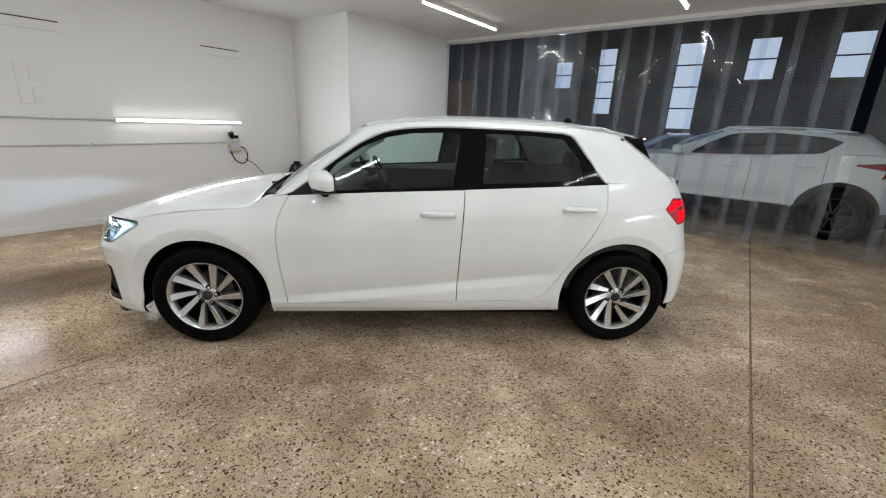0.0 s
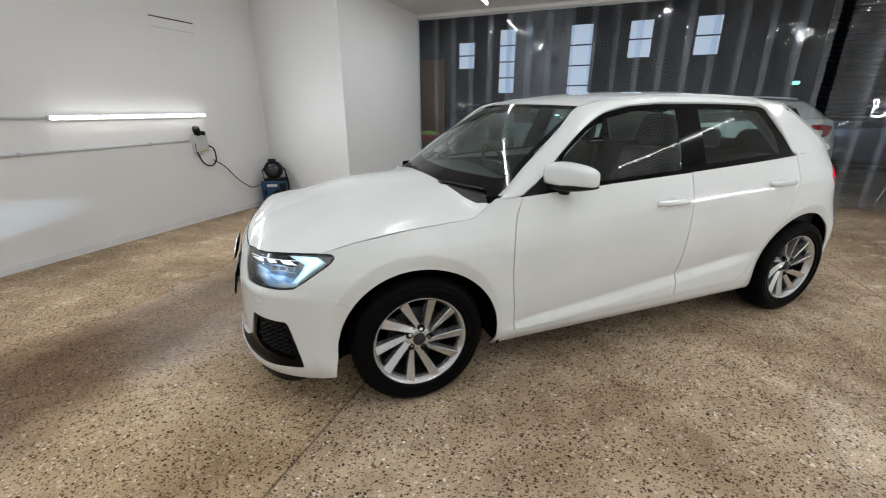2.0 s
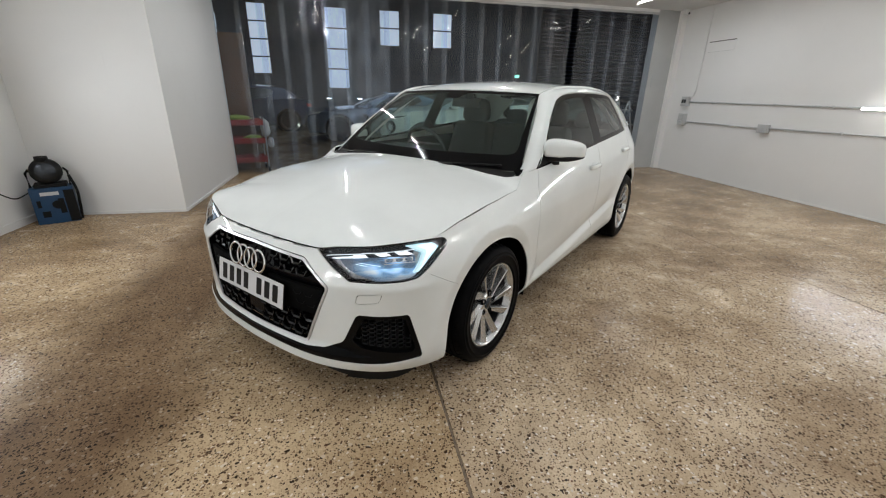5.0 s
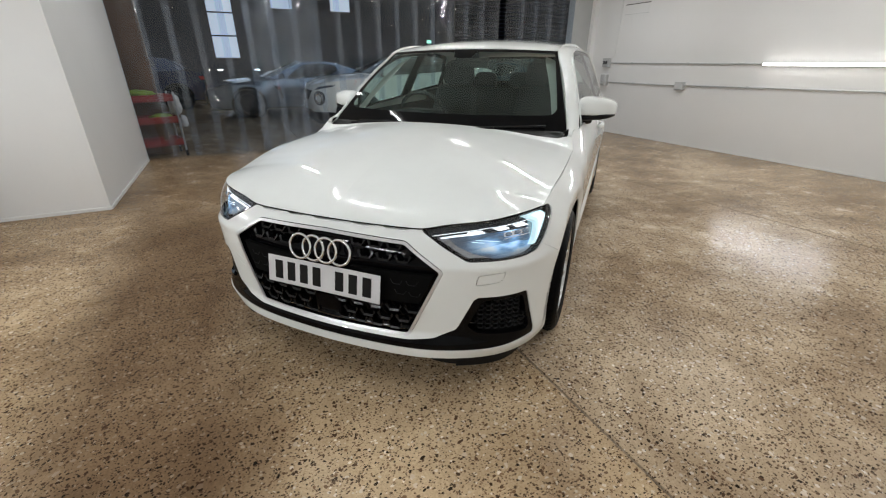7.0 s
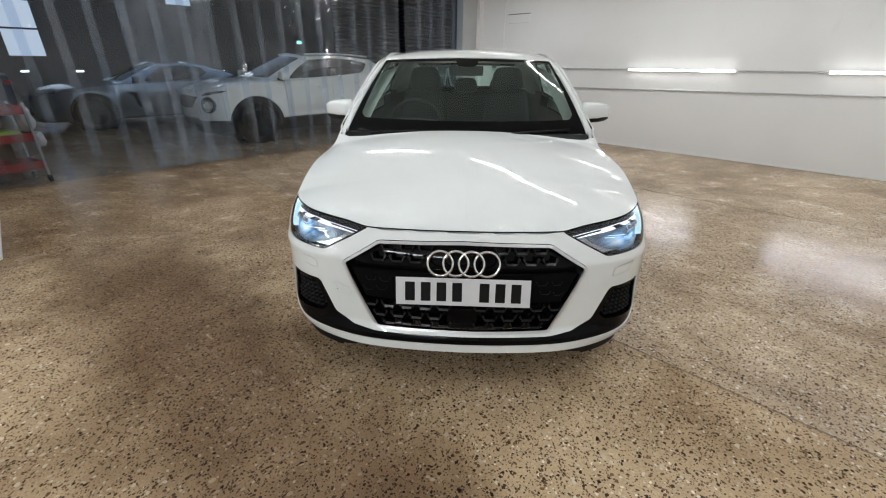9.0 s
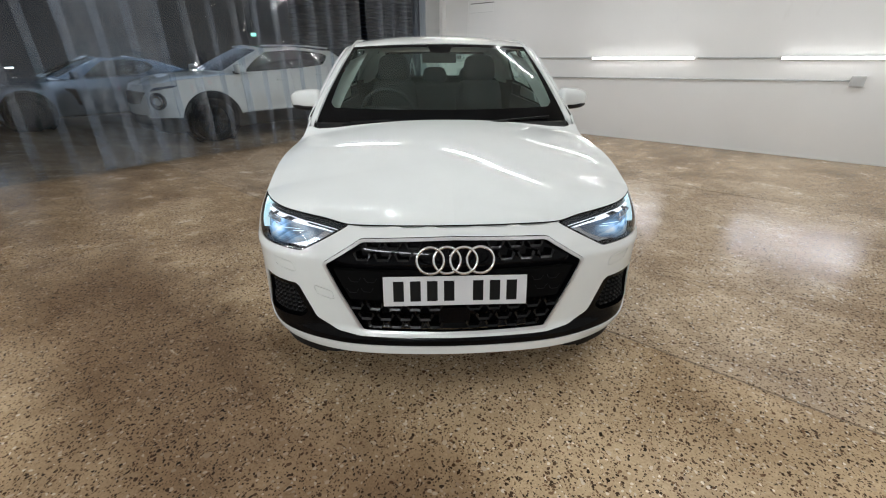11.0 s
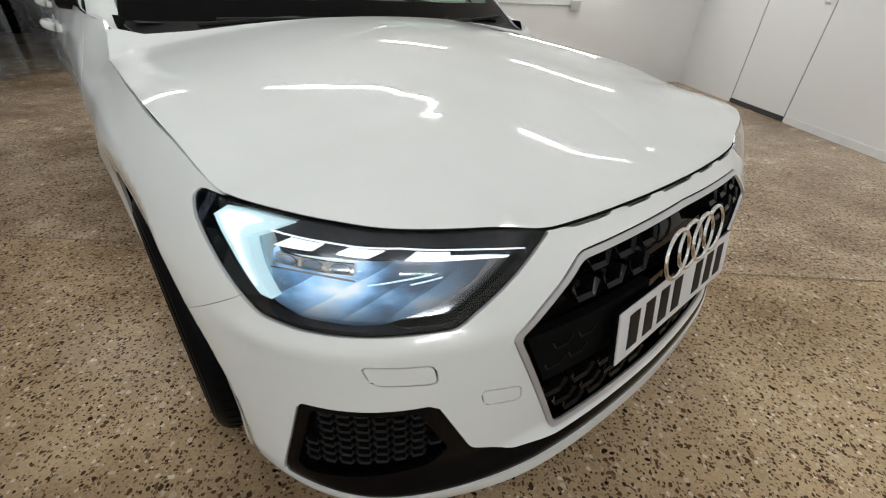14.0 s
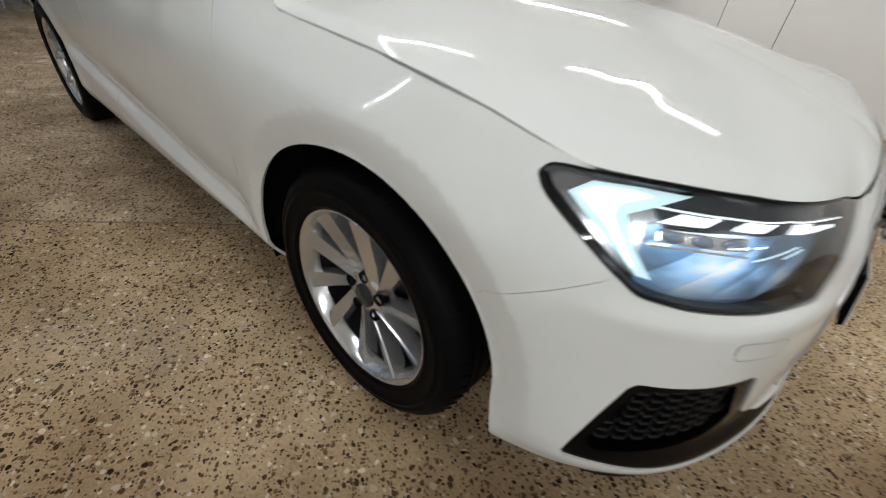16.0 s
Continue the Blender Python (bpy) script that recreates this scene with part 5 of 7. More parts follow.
# tailgate above the belt, rear glass and spoiler
def hatch(p, q):
    p, q = np.asarray(p, float), np.asarray(q, float)
    low = skin(float(OUT_S[-1]) - p * (float(OUT_S[-1]) - at_x(1.62)), np.full(p.shape, 1.045))
    high = np.stack([1.36 - 0.10 * p**2, 0.552 * p, 1.315 - 0.012 * p**2], -1)
    foot = np.stack([1.735 - 0.125 * p**2, 0.70 * p, 1.062 + 0 * p], -1)
    shelf = low + (foot - low) * (q / 0.15)[:, None]
    slope = foot + (high - foot) * ((q - 0.15) / 0.85)[:, None]
    return np.where((q < 0.15)[:, None], shelf, slope)


rear = patches(hatch, (0, 1), (0, 1), 0.04, 0.03, [("white", [(-0.1, 0), (1, 0), (1, 1), (-0.1, 1)]), ("border", [(-0.1, 0.13), (0.985, 0.10), (0.995, 0.99), (-0.1, 0.99)]), ("glass", [(-0.1, 0.19), (0.86, 0.19), (0.90, 0.95), (-0.1, 0.95)])], flip=False, gap=0.001, depth=0.01, free=(0.0,))
put("tailgate_top", joined(rear["white"], turned(rear["white"])), PAINT, car)
rear_screen = put("rear_screen", joined(rear["glass"], turned(rear["glass"])), GLASS, car)
put("screen_border", joined(rear["border"], turned(rear["border"])), GLOSS_BLACK, rear_screen)
bm = bmesh.new()
for k in range(-10, 10):
    quad = [roof(np.array([abs(q) / 10]), np.array([t]))[0] * (1, 1 if q >= 0 else -1, 1) for q, t in ((k, 0.96), (k + 1, 0.96), (k + 1, 1.0), (k, 1.0))]
    a, b, c, d = [Vector(v) for v in quad]
    back = Vector((0.075, 0, -0.012))
    ring = [a + Vector((0, 0, 0.006)), b + Vector((0, 0, 0.006)), c + back, d + back]
    lowr = [v + Vector((0, 0, -0.028)) for v in ring]
    vs = [bm.verts.new(v) for v in ring + lowr]
    for f in ((0, 1, 2, 3), (7, 6, 5, 4), (3, 2, 6, 7), (1, 0, 4, 5)):
        bm.faces.new([vs[i] for i in f])
bmesh.ops.remove_doubles(bm, verts=bm.verts, dist=0.0005)
bmesh.ops.recalc_face_normals(bm, faces=bm.faces)
part("roof_spoiler", bm, PAINT, car)
for side in BOTH:
    bm = bmesh.new()
    a = [Vector((1.262, side * 0.580, 1.302)), Vector((1.425, side * 0.540, 1.305)), Vector((1.475, side * 0.600, 1.185)), Vector((1.440, side * 0.615, 1.180))]
    vs = [bm.verts.new(v) for v in a] + [bm.verts.new(v + Vector((0, -side * 0.02, 0))) for v in a]
    for f in ((0, 1, 2, 3), (7, 6, 5, 4), (0, 3, 7, 4), (1, 0, 4, 5), (2, 1, 5, 6), (3, 2, 6, 7)):
        bm.faces.new([vs[i] for i in f])
    bmesh.ops.recalc_face_normals(bm, faces=bm.faces)
    part("spoiler_fin", bm, GLOSS_BLACK, car)
part("aerial_fin", lathe(bmesh.new(), [(0.0, 0.05), (0.012, 0.03), (0.02, 0.0)], pose(1.12, 0, 1.386) @ Matrix.Diagonal((2.2, 0.7, 1, 1)), 16), GLOSS_BLACK, car, smooth=True)

# mirrors: rounded white cap, black foot and bowl
for i, side in enumerate(BOTH):
    bm = bmesh.new()
    bmesh.ops.create_uvsphere(bm, u_segments=32, v_segments=20, radius=1.0)
    for v in bm.verts:
        x, y, z = v.co
        sq = lambda c, p: math.copysign(abs(c) ** p, c)
        x, y, z = sq(x, 0.75), sq(y, 0.40 if y < 0 else 0.58), sq(z, 0.55)
        taper = 1 - 0.20 * max(0.0, y)
        out = 0.5 + 0.5 * y
        high = 0.036 + 0.026 * math.sin(math.pi * (0.42 + 0.52 * out))
        v.co = Vector((x * 0.062 * (1.3 if x < 0 else 0.75) * taper + y * 0.045, y * 0.106, (z * high if z > 0 else max(z, -0.62) * 0.060) - 0.002 * out))
    cap = part("mirror", bm, PAINT, car, "white door mirror with a black foot", smooth=True)
    cap.matrix_basis = Matrix.Translation((-0.545, side * 0.856, 1.020)) @ Matrix.Diagonal((1, side, 1, 1))
    bm = bmesh.new()
    bmesh.ops.create_uvsphere(bm, u_segments=28, v_segments=14, radius=1.0)
    for v in bm.verts:
        x, y, z = v.co
        sq = lambda c, p: math.copysign(abs(c) ** p, c)
        v.co = Vector((sq(x, 0.8) * 0.068 - 0.006 + y * 0.045, sq(y, 0.7) * 0.099 + 0.002, sq(z, 0.8) * (0.022 - 0.008 * y) - 0.046 + 0.006 * y))
    part("mirror_base", bm, SATIN_BLACK, cap, smooth=True)
    bm = bmesh.new()
    tube_mesh(bm, [(-0.06, -0.15, -0.075), (-0.03, -0.09, -0.078), (0.0, -0.03, -0.07)], 0.022, 12)
    part("mirror_foot", bm, SATIN_BLACK, cap, smooth=True)
    part("mirror_glass", boxed(0.040, 0.044, -0.080, 0.055, -0.030, 0.036, bevel=0.002), CHROME, cap)
    # black triangle at the foot of the window
    tri = patches(lambda x, z: flank(x, z, 0.004), (-0.80, -0.45), (0.92, 1.13), 0.01, 0.008, [("sail", rounded([(-0.775, 0.932), (-0.66, 1.0), (-0.545, 1.095), (-0.55, 1.04), (-0.49, 0.957)], 0.008))], flip=True, gap=0, depth=0.012)
    put("mirror_sail", tri["sail"] if side > 0 else turned(tri["sail"]), SATIN_BLACK, car)


# ---- wheels ----
def wheel(m, group):
    """A tyre on a ten-spoke alloy rim, turned about its own y axis, outside towards -y."""
    hub_ob = thing("wheel", m)
    hub_ob.parent = car
    turn = pose(0, 0, 0, 90, 0, 0)          # lathe's height runs to -y
    bm = bmesh.new()
    side_wall = [(0.208, 0.075), (0.2185, 0.090), (0.224, 0.0935), (0.2255, 0.0955), (0.229, 0.0965), (0.231, 0.0955), (0.245, 0.100), (0.258, 0.1003), (0.2595, 0.1018), (0.263, 0.1018), (0.2645, 0.0998), (0.276, 0.0975), (0.2775, 0.0985), (0.2805, 0.0972), (0.282, 0.0955),
                 (0.290, 0.0925), (0.300, 0.083), (0.3065, 0.070), (0.309, 0.055), (0.3095, 0.0)]
    lathe(bm, side_wall + [(r, -h) for r, h in side_wall[-2::-1]], turn, 72)
    tyre = part("tyre", bm, RUBBER, hub_ob, "black rubber tyre", smooth=True)
    for r in (0.020, 0.048):
        for sgn in (1, -1):
            part("tread_groove", lathe(bmesh.new(), [(0.3100, sgn * r - 0.004), (0.3104, sgn * r), (0.3100, sgn * r + 0.004)], turn, 48), UNDER_BLACK, tyre)
    bm = bmesh.new()
    for k in range(56):
        a = 2 * math.pi * k / 56
        box(bm, -0.0022, 0.0022, -0.013, 0.013, -0.002, 0.0006, m=turn @ pose(0, 0, 0, 0, 0, math.degrees(a)) @ pose(0.3068, 0, 0.0700, 0, 62, 0) @ pose(0, 0, 0, 0, 0, 90))
    tagged(part("shoulder_tread", bm, UNDER_BLACK, tyre), kind="stuff")
    bm = bmesh.new()
    lathe(bm, [(0.196, -0.09), (0.196, 0.04), (0.203, 0.062), (0.210, 0.078), (0.2165, 0.086), (0.2185, 0.089), (0.2175, 0.0905), (0.2135, 0.0885), (0.2065, 0.078), (0.200, 0.066)], turn, 72)
    rim = part("rim", bm, ALLOY, hub_ob, "silver ten-spoke alloy rim", smooth=True)
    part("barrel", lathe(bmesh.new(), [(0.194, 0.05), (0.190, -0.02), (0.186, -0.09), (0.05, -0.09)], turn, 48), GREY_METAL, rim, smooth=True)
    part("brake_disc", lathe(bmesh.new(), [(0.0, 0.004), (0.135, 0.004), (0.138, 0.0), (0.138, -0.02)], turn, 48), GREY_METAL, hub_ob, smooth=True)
    # ten blades set off-centre, so that the wheel seems to turn: slim ones and broad ones by turns
    for k in range(10):
        slim = k % 2 == 1
        a = radians(36 * k - (4 if not slim else 2))
        tip, out = Vector((math.cos(a), math.sin(a))) * 0.2050, a + radians(7.6)
        way = Vector((math.cos(out), math.sin(out)))
        bm = bmesh.new()
        rows = []
        for t in np.linspace(0, 1, 7):
            c = tip - way * 0.163 * (1 - t)
            half = (0.0085 + 0.0125 * t) if slim else (0.0135 + 0.0080 * t)
            high = 0.057 + 0.026 * t ** 1.35
            side = Vector((-way.y, way.x))
            rows.append([bm.verts.new((c.x + side.x * w, -h, c.y + side.y * w)) for w, h in
                         ((-half * 1.06, high - 0.040), (-half, high - 0.010), (-half * 0.80, high - 0.009), (half * 0.80, high + 0.0016), (half, high - 0.002), (half * 1.10, high - 0.040))])
        for p, q in zip(rows, rows[1:]):
            for j in range(5):
                bm.faces.new((p[j], p[j + 1], q[j + 1], q[j]))
            bm.faces.new((p[5], p[0], q[0], q[5]))
        bm.faces.new(rows[-1])
        bm.faces.new(rows[0])
        bmesh.ops.recalc_face_normals(bm, faces=bm.faces)
        part("spoke", bm, ALLOY, rim)
    part("hub_face", lathe(bmesh.new(), [(0.063, 0.020), (0.061, 0.048), (0.056, 0.055), (0.034, 0.059), (0.0, 0.060)], turn, 40), ALLOY, rim, smooth=True)
    part("hub_cap", lathe(bmesh.new(), [(0.030, 0.056), (0.030, 0.0640), (0.027, 0.0665), (0.0, 0.0675)], turn, 32), SMOKED, rim, "dark grey hub cap", smooth=True)
    for k in range(5):
        a = radians(72 * k)
        part("bolt", lathe(bmesh.new(), [(0.0145, 0.04), (0.0145, 0.0625), (0.0115, 0.0622), (0.0105, 0.050), (0.0, 0.050)], turn @ Matrix.Translation((0.052 * math.cos(a), 0.052 * math.sin(a), 0)), 16), UNDER_BLACK, rim, smooth=True)
    return hub_ob


for x in (FRONT_AXLE, REAR_AXLE):
    for side in BOTH:
        spin = {(-1, -1): -77, (1, -1): -50, (-1, 1): -20, (1, 1): -38}[(1 if x > 0 else -1, side)]
        wheel(Matrix.Translation((x, side * 0.752, HUB)) @ pose(0, 0, 0, 0, 0, 180 if side > 0 else 0) @ pose(0, 0, 0, 0, spin, 0), "wheels")
        bm = bmesh.new()
        lathe(bm, [(0.425, 0.0), (0.425, 0.10), (0.425, 0.30), (0.0, 0.30)], pose(x + (-0.01 if x < 0 else -0.02), side * 0.850, HUB, 90 * side, 0, 0), 48)
        for v in bm.verts:
            most = float(skin(np.array([at_x(v.co.x)]), np.array([max(v.co.z, 0.25)]))[0, 1]) - 0.014
            v.co.y = max(-most, min(most, v.co.y))
        bmesh.ops.delete(bm, geom=[f for f in bm.faces if f.calc_center_median().z < 0.20], context="FACES")
        part("wheel_well", bm, UNDER_BLACK, car, smooth=True)

# ---- cabin ----
part("cabin_floor", boxed(-0.9, 1.6, -0.72, 0.72, 0.30, 0.34, bevel=0.01), UNDER_BLACK, car)
bm = bmesh.new()
rows = []
for y in np.linspace(-0.70, 0.70, 15):
    hood = 0.035 * math.exp(-(((y - 0.36) / 0.2) ** 2))
    rows.append([bm.verts.new((x, y, z)) for x, z in ((-0.90, 0.915), (-0.72, 0.935 + hood * 0.3), (-0.56, 0.93 + hood), (-0.47, 0.90 + hood), (-0.45, 0.80), (-0.50, 0.55))])
for p, q in zip(rows, rows[1:]):
    for j in range(5):
        bm.faces.new((p[j], q[j], q[j + 1], p[j + 1]))
part("dashboard", bm, DASH, car, smooth=True)
part("door_lining", boxed(-0.75, 1.5, 0.755, 0.765, 0.35, 0.93, bevel=0.004), DASH, car)
part("door_lining", boxed(-0.75, 1.5, -0.765, -0.755, 0.35, 0.93, bevel=0.004), DASH, car)
for side in BOTH:
    part("rear_door_lining", boxed(-0.20, 0.20, -0.004, 0.004, 0.50, 1.022, bevel=0.002, m=pose(0.88, side * 0.776, 0, 0, 0, 0)), DASH, car)
    part("rear_side_trim", boxed(-0.34, 0.34, -0.006, 0.006, 0.50, 1.055, bevel=0.003, m=pose(1.35, side * 0.690, 0, 0, 0, -13 * side)), DASH, car)
lining = patches(lambda p, t: roof(p, t) - np.array((0, 0, 0.03)), (0, 0.97), (0.02, 0.98), 0.1, 0.05, [], flip=True, gap=0, depth=0, free=(0.0,))
put("headlining", joined(lining["all"], turned(lining["all"])), HEADLINER, car)
for side in BOTH:
    for name, top_x in (("pillar_trim", None), ("rear_pillar_trim", 1.0)):
        bm, last = bmesh.new(), None
        for x in (np.linspace(-0.80, -0.28, 10) if top_x is None else np.linspace(0.95, 1.42, 8)):
            inner, outer = rail(np.array([x]), np.array([0.95]))[0], rail(np.array([x]), np.array([0.05]))[0]
            pair = [bm.verts.new((v[0] + (0.05 if top_x is None else -0.03), side * (v[1] - d), v[2] - 0.035)) for v, d in ((inner, 0.085), (outer, 0.045))]
            if last:
                bm.faces.new((last[0], last[1], pair[1], pair[0]))
            last = pair
        part(name, bm, HEADLINER, car, smooth=True)


def cushion(m, depth, half, tall):
    """A padded headrest: a rounded block, narrower towards the top."""
    bm = bmesh.new()
    bmesh.ops.create_uvsphere(bm, u_segments=24, v_segments=16, radius=1.0)
    for v in bm.verts:
        x, y, z = (math.copysign(abs(c) ** 0.55, c) for c in v.co)
        v.co = m @ Vector((x * depth, y * half * (0.93 - 0.10 * z), (z + 1) * tall / 2))
    return bm


for y in (0.36, -0.36):
    bm = bmesh.new()
    box(bm, -0.30, 0.22, y - 0.24, y + 0.24, 0.42, 0.58, bevel=0.05)
    box(bm, -0.07, 0.07, -0.235, 0.235, 0.0, 0.60, bevel=0.055, m=pose(0.25, y, 0.50, 0, 16, 0))
    for v in bm.verts:
        v.co.y = y + (v.co.y - y) * (1 - 0.30 * max(0.0, (v.co.z - 0.72) / 0.36) ** 1.6)
    seat = part("front_seat", bm, TRIM_CLOTH, car, smooth=True)
    part("headrest", cushion(pose(0.43, y, 1.075, 0, 8, 0), 0.05, 0.142, 0.205), TRIM_CLOTH, seat, smooth=True)
    for dy in (-0.05, 0.05):
        part("headrest_post", tube_mesh(bmesh.new(), [(0.415, y + dy, 1.04), (0.435, y + dy, 1.12)], 0.006, 8), CHROME, seat)
bm = bmesh.new()
box(bm, 0.72, 1.15, -0.62, 0.62, 0.42, 0.60, bevel=0.05)
box(bm, -0.07, 0.07, -0.62, 0.62, 0.0, 0.50, bevel=0.055, m=pose(1.14, 0, 0.54, 0, 20, 0))
bench = part("rear_seat", bm, TRIM_CLOTH, car, smooth=True)
for y in (0.38, 0.0, -0.38):
    part("headrest", cushion(pose(1.32, y, 1.02, 0, 10, 0), 0.045, 0.132, 0.15), TRIM_CLOTH, bench, smooth=True)
m = pose(-0.30, 0.36, 0.90, 0, 66, 0)
steering = part("steering_wheel", lathe(bmesh.new(), [(0.178 + 0.014 * math.cos(a), 0.014 * math.sin(a)) for a in np.linspace(0, 2 * math.pi, 11)], m, 40), DASH, car, smooth=True)
bm = bmesh.new()
box(bm, -0.05, 0.05, -0.165, 0.165, -0.012, 0.012, bevel=0.008, m=m)
box(bm, -0.015, 0.165, -0.022, 0.022, -0.010, 0.010, bevel=0.006, m=m)
part("steering_spokes", bm, DASH, steering)
part("steering_column", tube_mesh(bmesh.new(), [(-0.31, 0.36, 0.895), (-0.50, 0.36, 0.82)], 0.04, 12), DASH, steering)
inner = part("inside_mirror", boxed(-0.012, 0.012, -0.115, 0.115, -0.032, 0.032, bevel=0.01, m=pose(-0.30, 0, 1.255, 0, 10, 0)), DASH, car)
part("mirror_mount", boxed(-0.37, -0.29, -0.05, 0.05, 1.28, 1.335, bevel=0.012), DASH, inner)


# ---- fittings of the bay ----
BLUE_BOX = worn("blue_machine_paint", (0.008, 0.050, 0.125), 0.4, vary=0.2, scale=9)
BLACK_RUBBER = worn("black_cable", (0.007, 0.007, 0.007), 0.6, vary=0.2, spec=0.2)
YELLOW = worn("yellow_plastic", (0.65, 0.48, 0.02), 0.5)

# door in the back wall, shut, with a handle
door = thing("door_1", pose(BACK, -2.96, 0), "shut white flush door with a pale pull handle", "door", kind="structure")
part("leaf", boxed(-0.045, 0.0, -0.505, 0.505, 0.055, 2.04, bevel=0.003), WALL, door)
part("threshold", boxed(-0.06, 0.004, -0.52, 0.52, 0.0, 0.05, bevel=0.004), DARK, door)
for y in (-0.5135, 0.5135):
    part("shut_line", boxed(-0.05, -0.002, y - 0.004, y + 0.004, 0.05, 2.05), GROOVE, door)
part("door_handle", tube_mesh(bmesh.new(), [(0.002, 0.43, 1.12), (0.045, 0.43, 1.12), (0.055, 0.43, 1.14), (0.055, 0.43, 1.30), (0.045, 0.43, 1.32), (0.002, 0.43, 1.32)], 0.010, 10), TRIM_WHITE, door, smooth=True)
for z in (0.32, 1.02, 1.72):
    part("hinge", tube_mesh(bmesh.new(), [(0.006, -0.512, z - 0.04), (0.006, -0.512, z + 0.04)], 0.006, 8), TRIM_WHITE, door)


def conduit_run(points, wall_y, side, clips):
    """A surface pipe along a wall with its clips."""
    pipe = thing("conduit", None, "painted steel conduit pipe clipped along the wall", "conduit")
    part("pipe", tube_mesh(bmesh.new(), [(x, wall_y - side * 0.018, z) for x, z in points], 0.0105, 10), CONDUIT, pipe, smooth=True)
    for x, z in clips:
        part("clip", boxed(x - 0.012, x + 0.012, wall_y - side * 0.03 if side > 0 else wall_y, wall_y if side > 0 else wall_y + 0.03, z - 0.016, z + 0.016, bevel=0.002), CONDUIT, pipe)
    return pipe


conduit_run([(-4.4, 1.255), (-3.42, 1.252)], LEFT, 1, [(-3.8, 1.255)])
conduit_run([(-1.82, 1.252), (-0.75, 1.245)], LEFT, 1, [(-1.3, 1.25)])
conduit_run([(-4.4, 0.955), (-1.5, 0.957), (0.55, 0.962)], LEFT, 1, [(-2.7, 0.956), (-1.0, 0.959), (0.1, 0.961)])
conduit_run([(3.54, 1.262), (2.0, 1.258), (0.78, 1.252)], RIGHT, -1, [(3.0, 1.26), (1.9, 1.257), (1.1, 1.253)])
conduit_run([(-0.80, 1.25), (-1.78, 1.25)], RIGHT, -1, [(-1.3, 1.25)])
conduit_run([(-3.33, 1.25), (-4.4, 1.25)], RIGHT, -1, [(-3.9, 1.25)])
conduit_run([(3.52, 0.925), (1.98, 0.925)], RIGHT, -1, [(2.9, 0.925)])
conduit_run([(1.90, 0.93), (0.0, 0.955), (-2.55, 0.985)], RIGHT, -1, [(0.9, 0.944), (-0.6, 0.962), (-1.8, 0.975)])
riser = thing("conduit", None, "painted steel conduit dropping from the ceiling to the switch", "conduit")
part("pipe", tube_mesh(bmesh.new(), [(3.41, RIGHT + 0.018, CEILING), (3.42, RIGHT + 0.018, 1.42), (3.46, RIGHT + 0.018, 1.36), (3.52, RIGHT + 0.018, 1.33)], 0.007, 10), TRIM_WHITE, riser, smooth=True)


def wall_box(name, u, v, z, w, h, d, side, label, category, material=PLASTIC_GREY):
    ob = thing(name, pose(u, v, z), label, category)
    y0, y1 = (-d, 0) if side > 0 else (0, d)
    part("case", boxed(-w / 2, w / 2, y0, y1, -h / 2, h / 2, bevel=0.006), material, ob)
    face = y0 if side > 0 else y1
    part("cover", boxed(-w * 0.42, w * 0.42, face - 0.004 * (side > 0), face + 0.004 * (side < 0), -h * 0.42, h * 0.42, bevel=0.0015), material, ob)
    for sx in (-0.32, 0.32):
        part("screw", lathe(bmesh.new(), [(0.0, 0.003), (0.004, 0.002), (0.004, -0.002)], pose(sx * w, face, h * 0.34, 90 if side > 0 else -90, 0, 0), 10), CONDUIT, ob)
    return ob


wall_box("junction_box", 1.94, RIGHT, 0.92, 0.15, 0.12, 0.07, -1, "grey junction box on the wall", "junction box")
wall_box("junction_box", -2.61, RIGHT, 0.985, 0.14, 0.12, 0.07, -1, "grey junction box at the conduit's end", "junction box")
switch = wall_box("light_switch", 3.58, RIGHT, 1.27, 0.15, 0.16, 0.07, -1, "grey double light switch on the wall", "light switch")
part("rocker", boxed(-0.045, -0.01, 0.07, 0.08, -0.03, 0.03, bevel=0.003), DARK, switch)
part("rocker", boxed(0.01, 0.045, 0.07, 0.08, -0.03, 0.03, bevel=0.003), DARK, switch)
socket = wall_box("socket_outlet", 3.57, RIGHT, 0.96, 0.13, 0.20, 0.08, -1, "grey weatherproof socket below the switch", "socket")
part("outlet", lathe(bmesh.new(), [(0.032, 0.0), (0.032, 0.03), (0.026, 0.03), (0.024, 0.01), (0.0, 0.01)], pose(0, 0.08, -0.03, -90, 0, 0), 20), CONDUIT, socket)


def vent_panel(u, v, z, w, h, side):
    ob = thing("wall_vent", pose(u, v, z), "flush white painted vent flap in the wall", "vent")
    y0, y1 = (-0.006, 0.004) if side > 0 else (-0.004, 0.006)
    part("flap", boxed(-w / 2, w / 2, y0, y1, -h / 2, h / 2, bevel=0.002), WALL, ob)
    y = y0 - 0.001 if side > 0 else y1 - 0.002
    part("slit", boxed(-w / 2 - 0.004, w / 2 + 0.004, y, y + 0.003, h / 2 - 0.002, h / 2 + 0.010), GROOVE, ob)
    part("slit", boxed(-w / 2, w / 2, y, y + 0.003, -h / 2 - 0.003, -h / 2 + 0.002), PLASTIC_GREY, ob)
    return ob


vent_panel(0.63, LEFT, 2.18, 0.50, 0.095, 1)
vent_panel(-1.33, LEFT, 2.19, 0.50, 0.095, 1)
vent_panel(3.09, RIGHT, 2.13, 0.52, 0.15, -1)
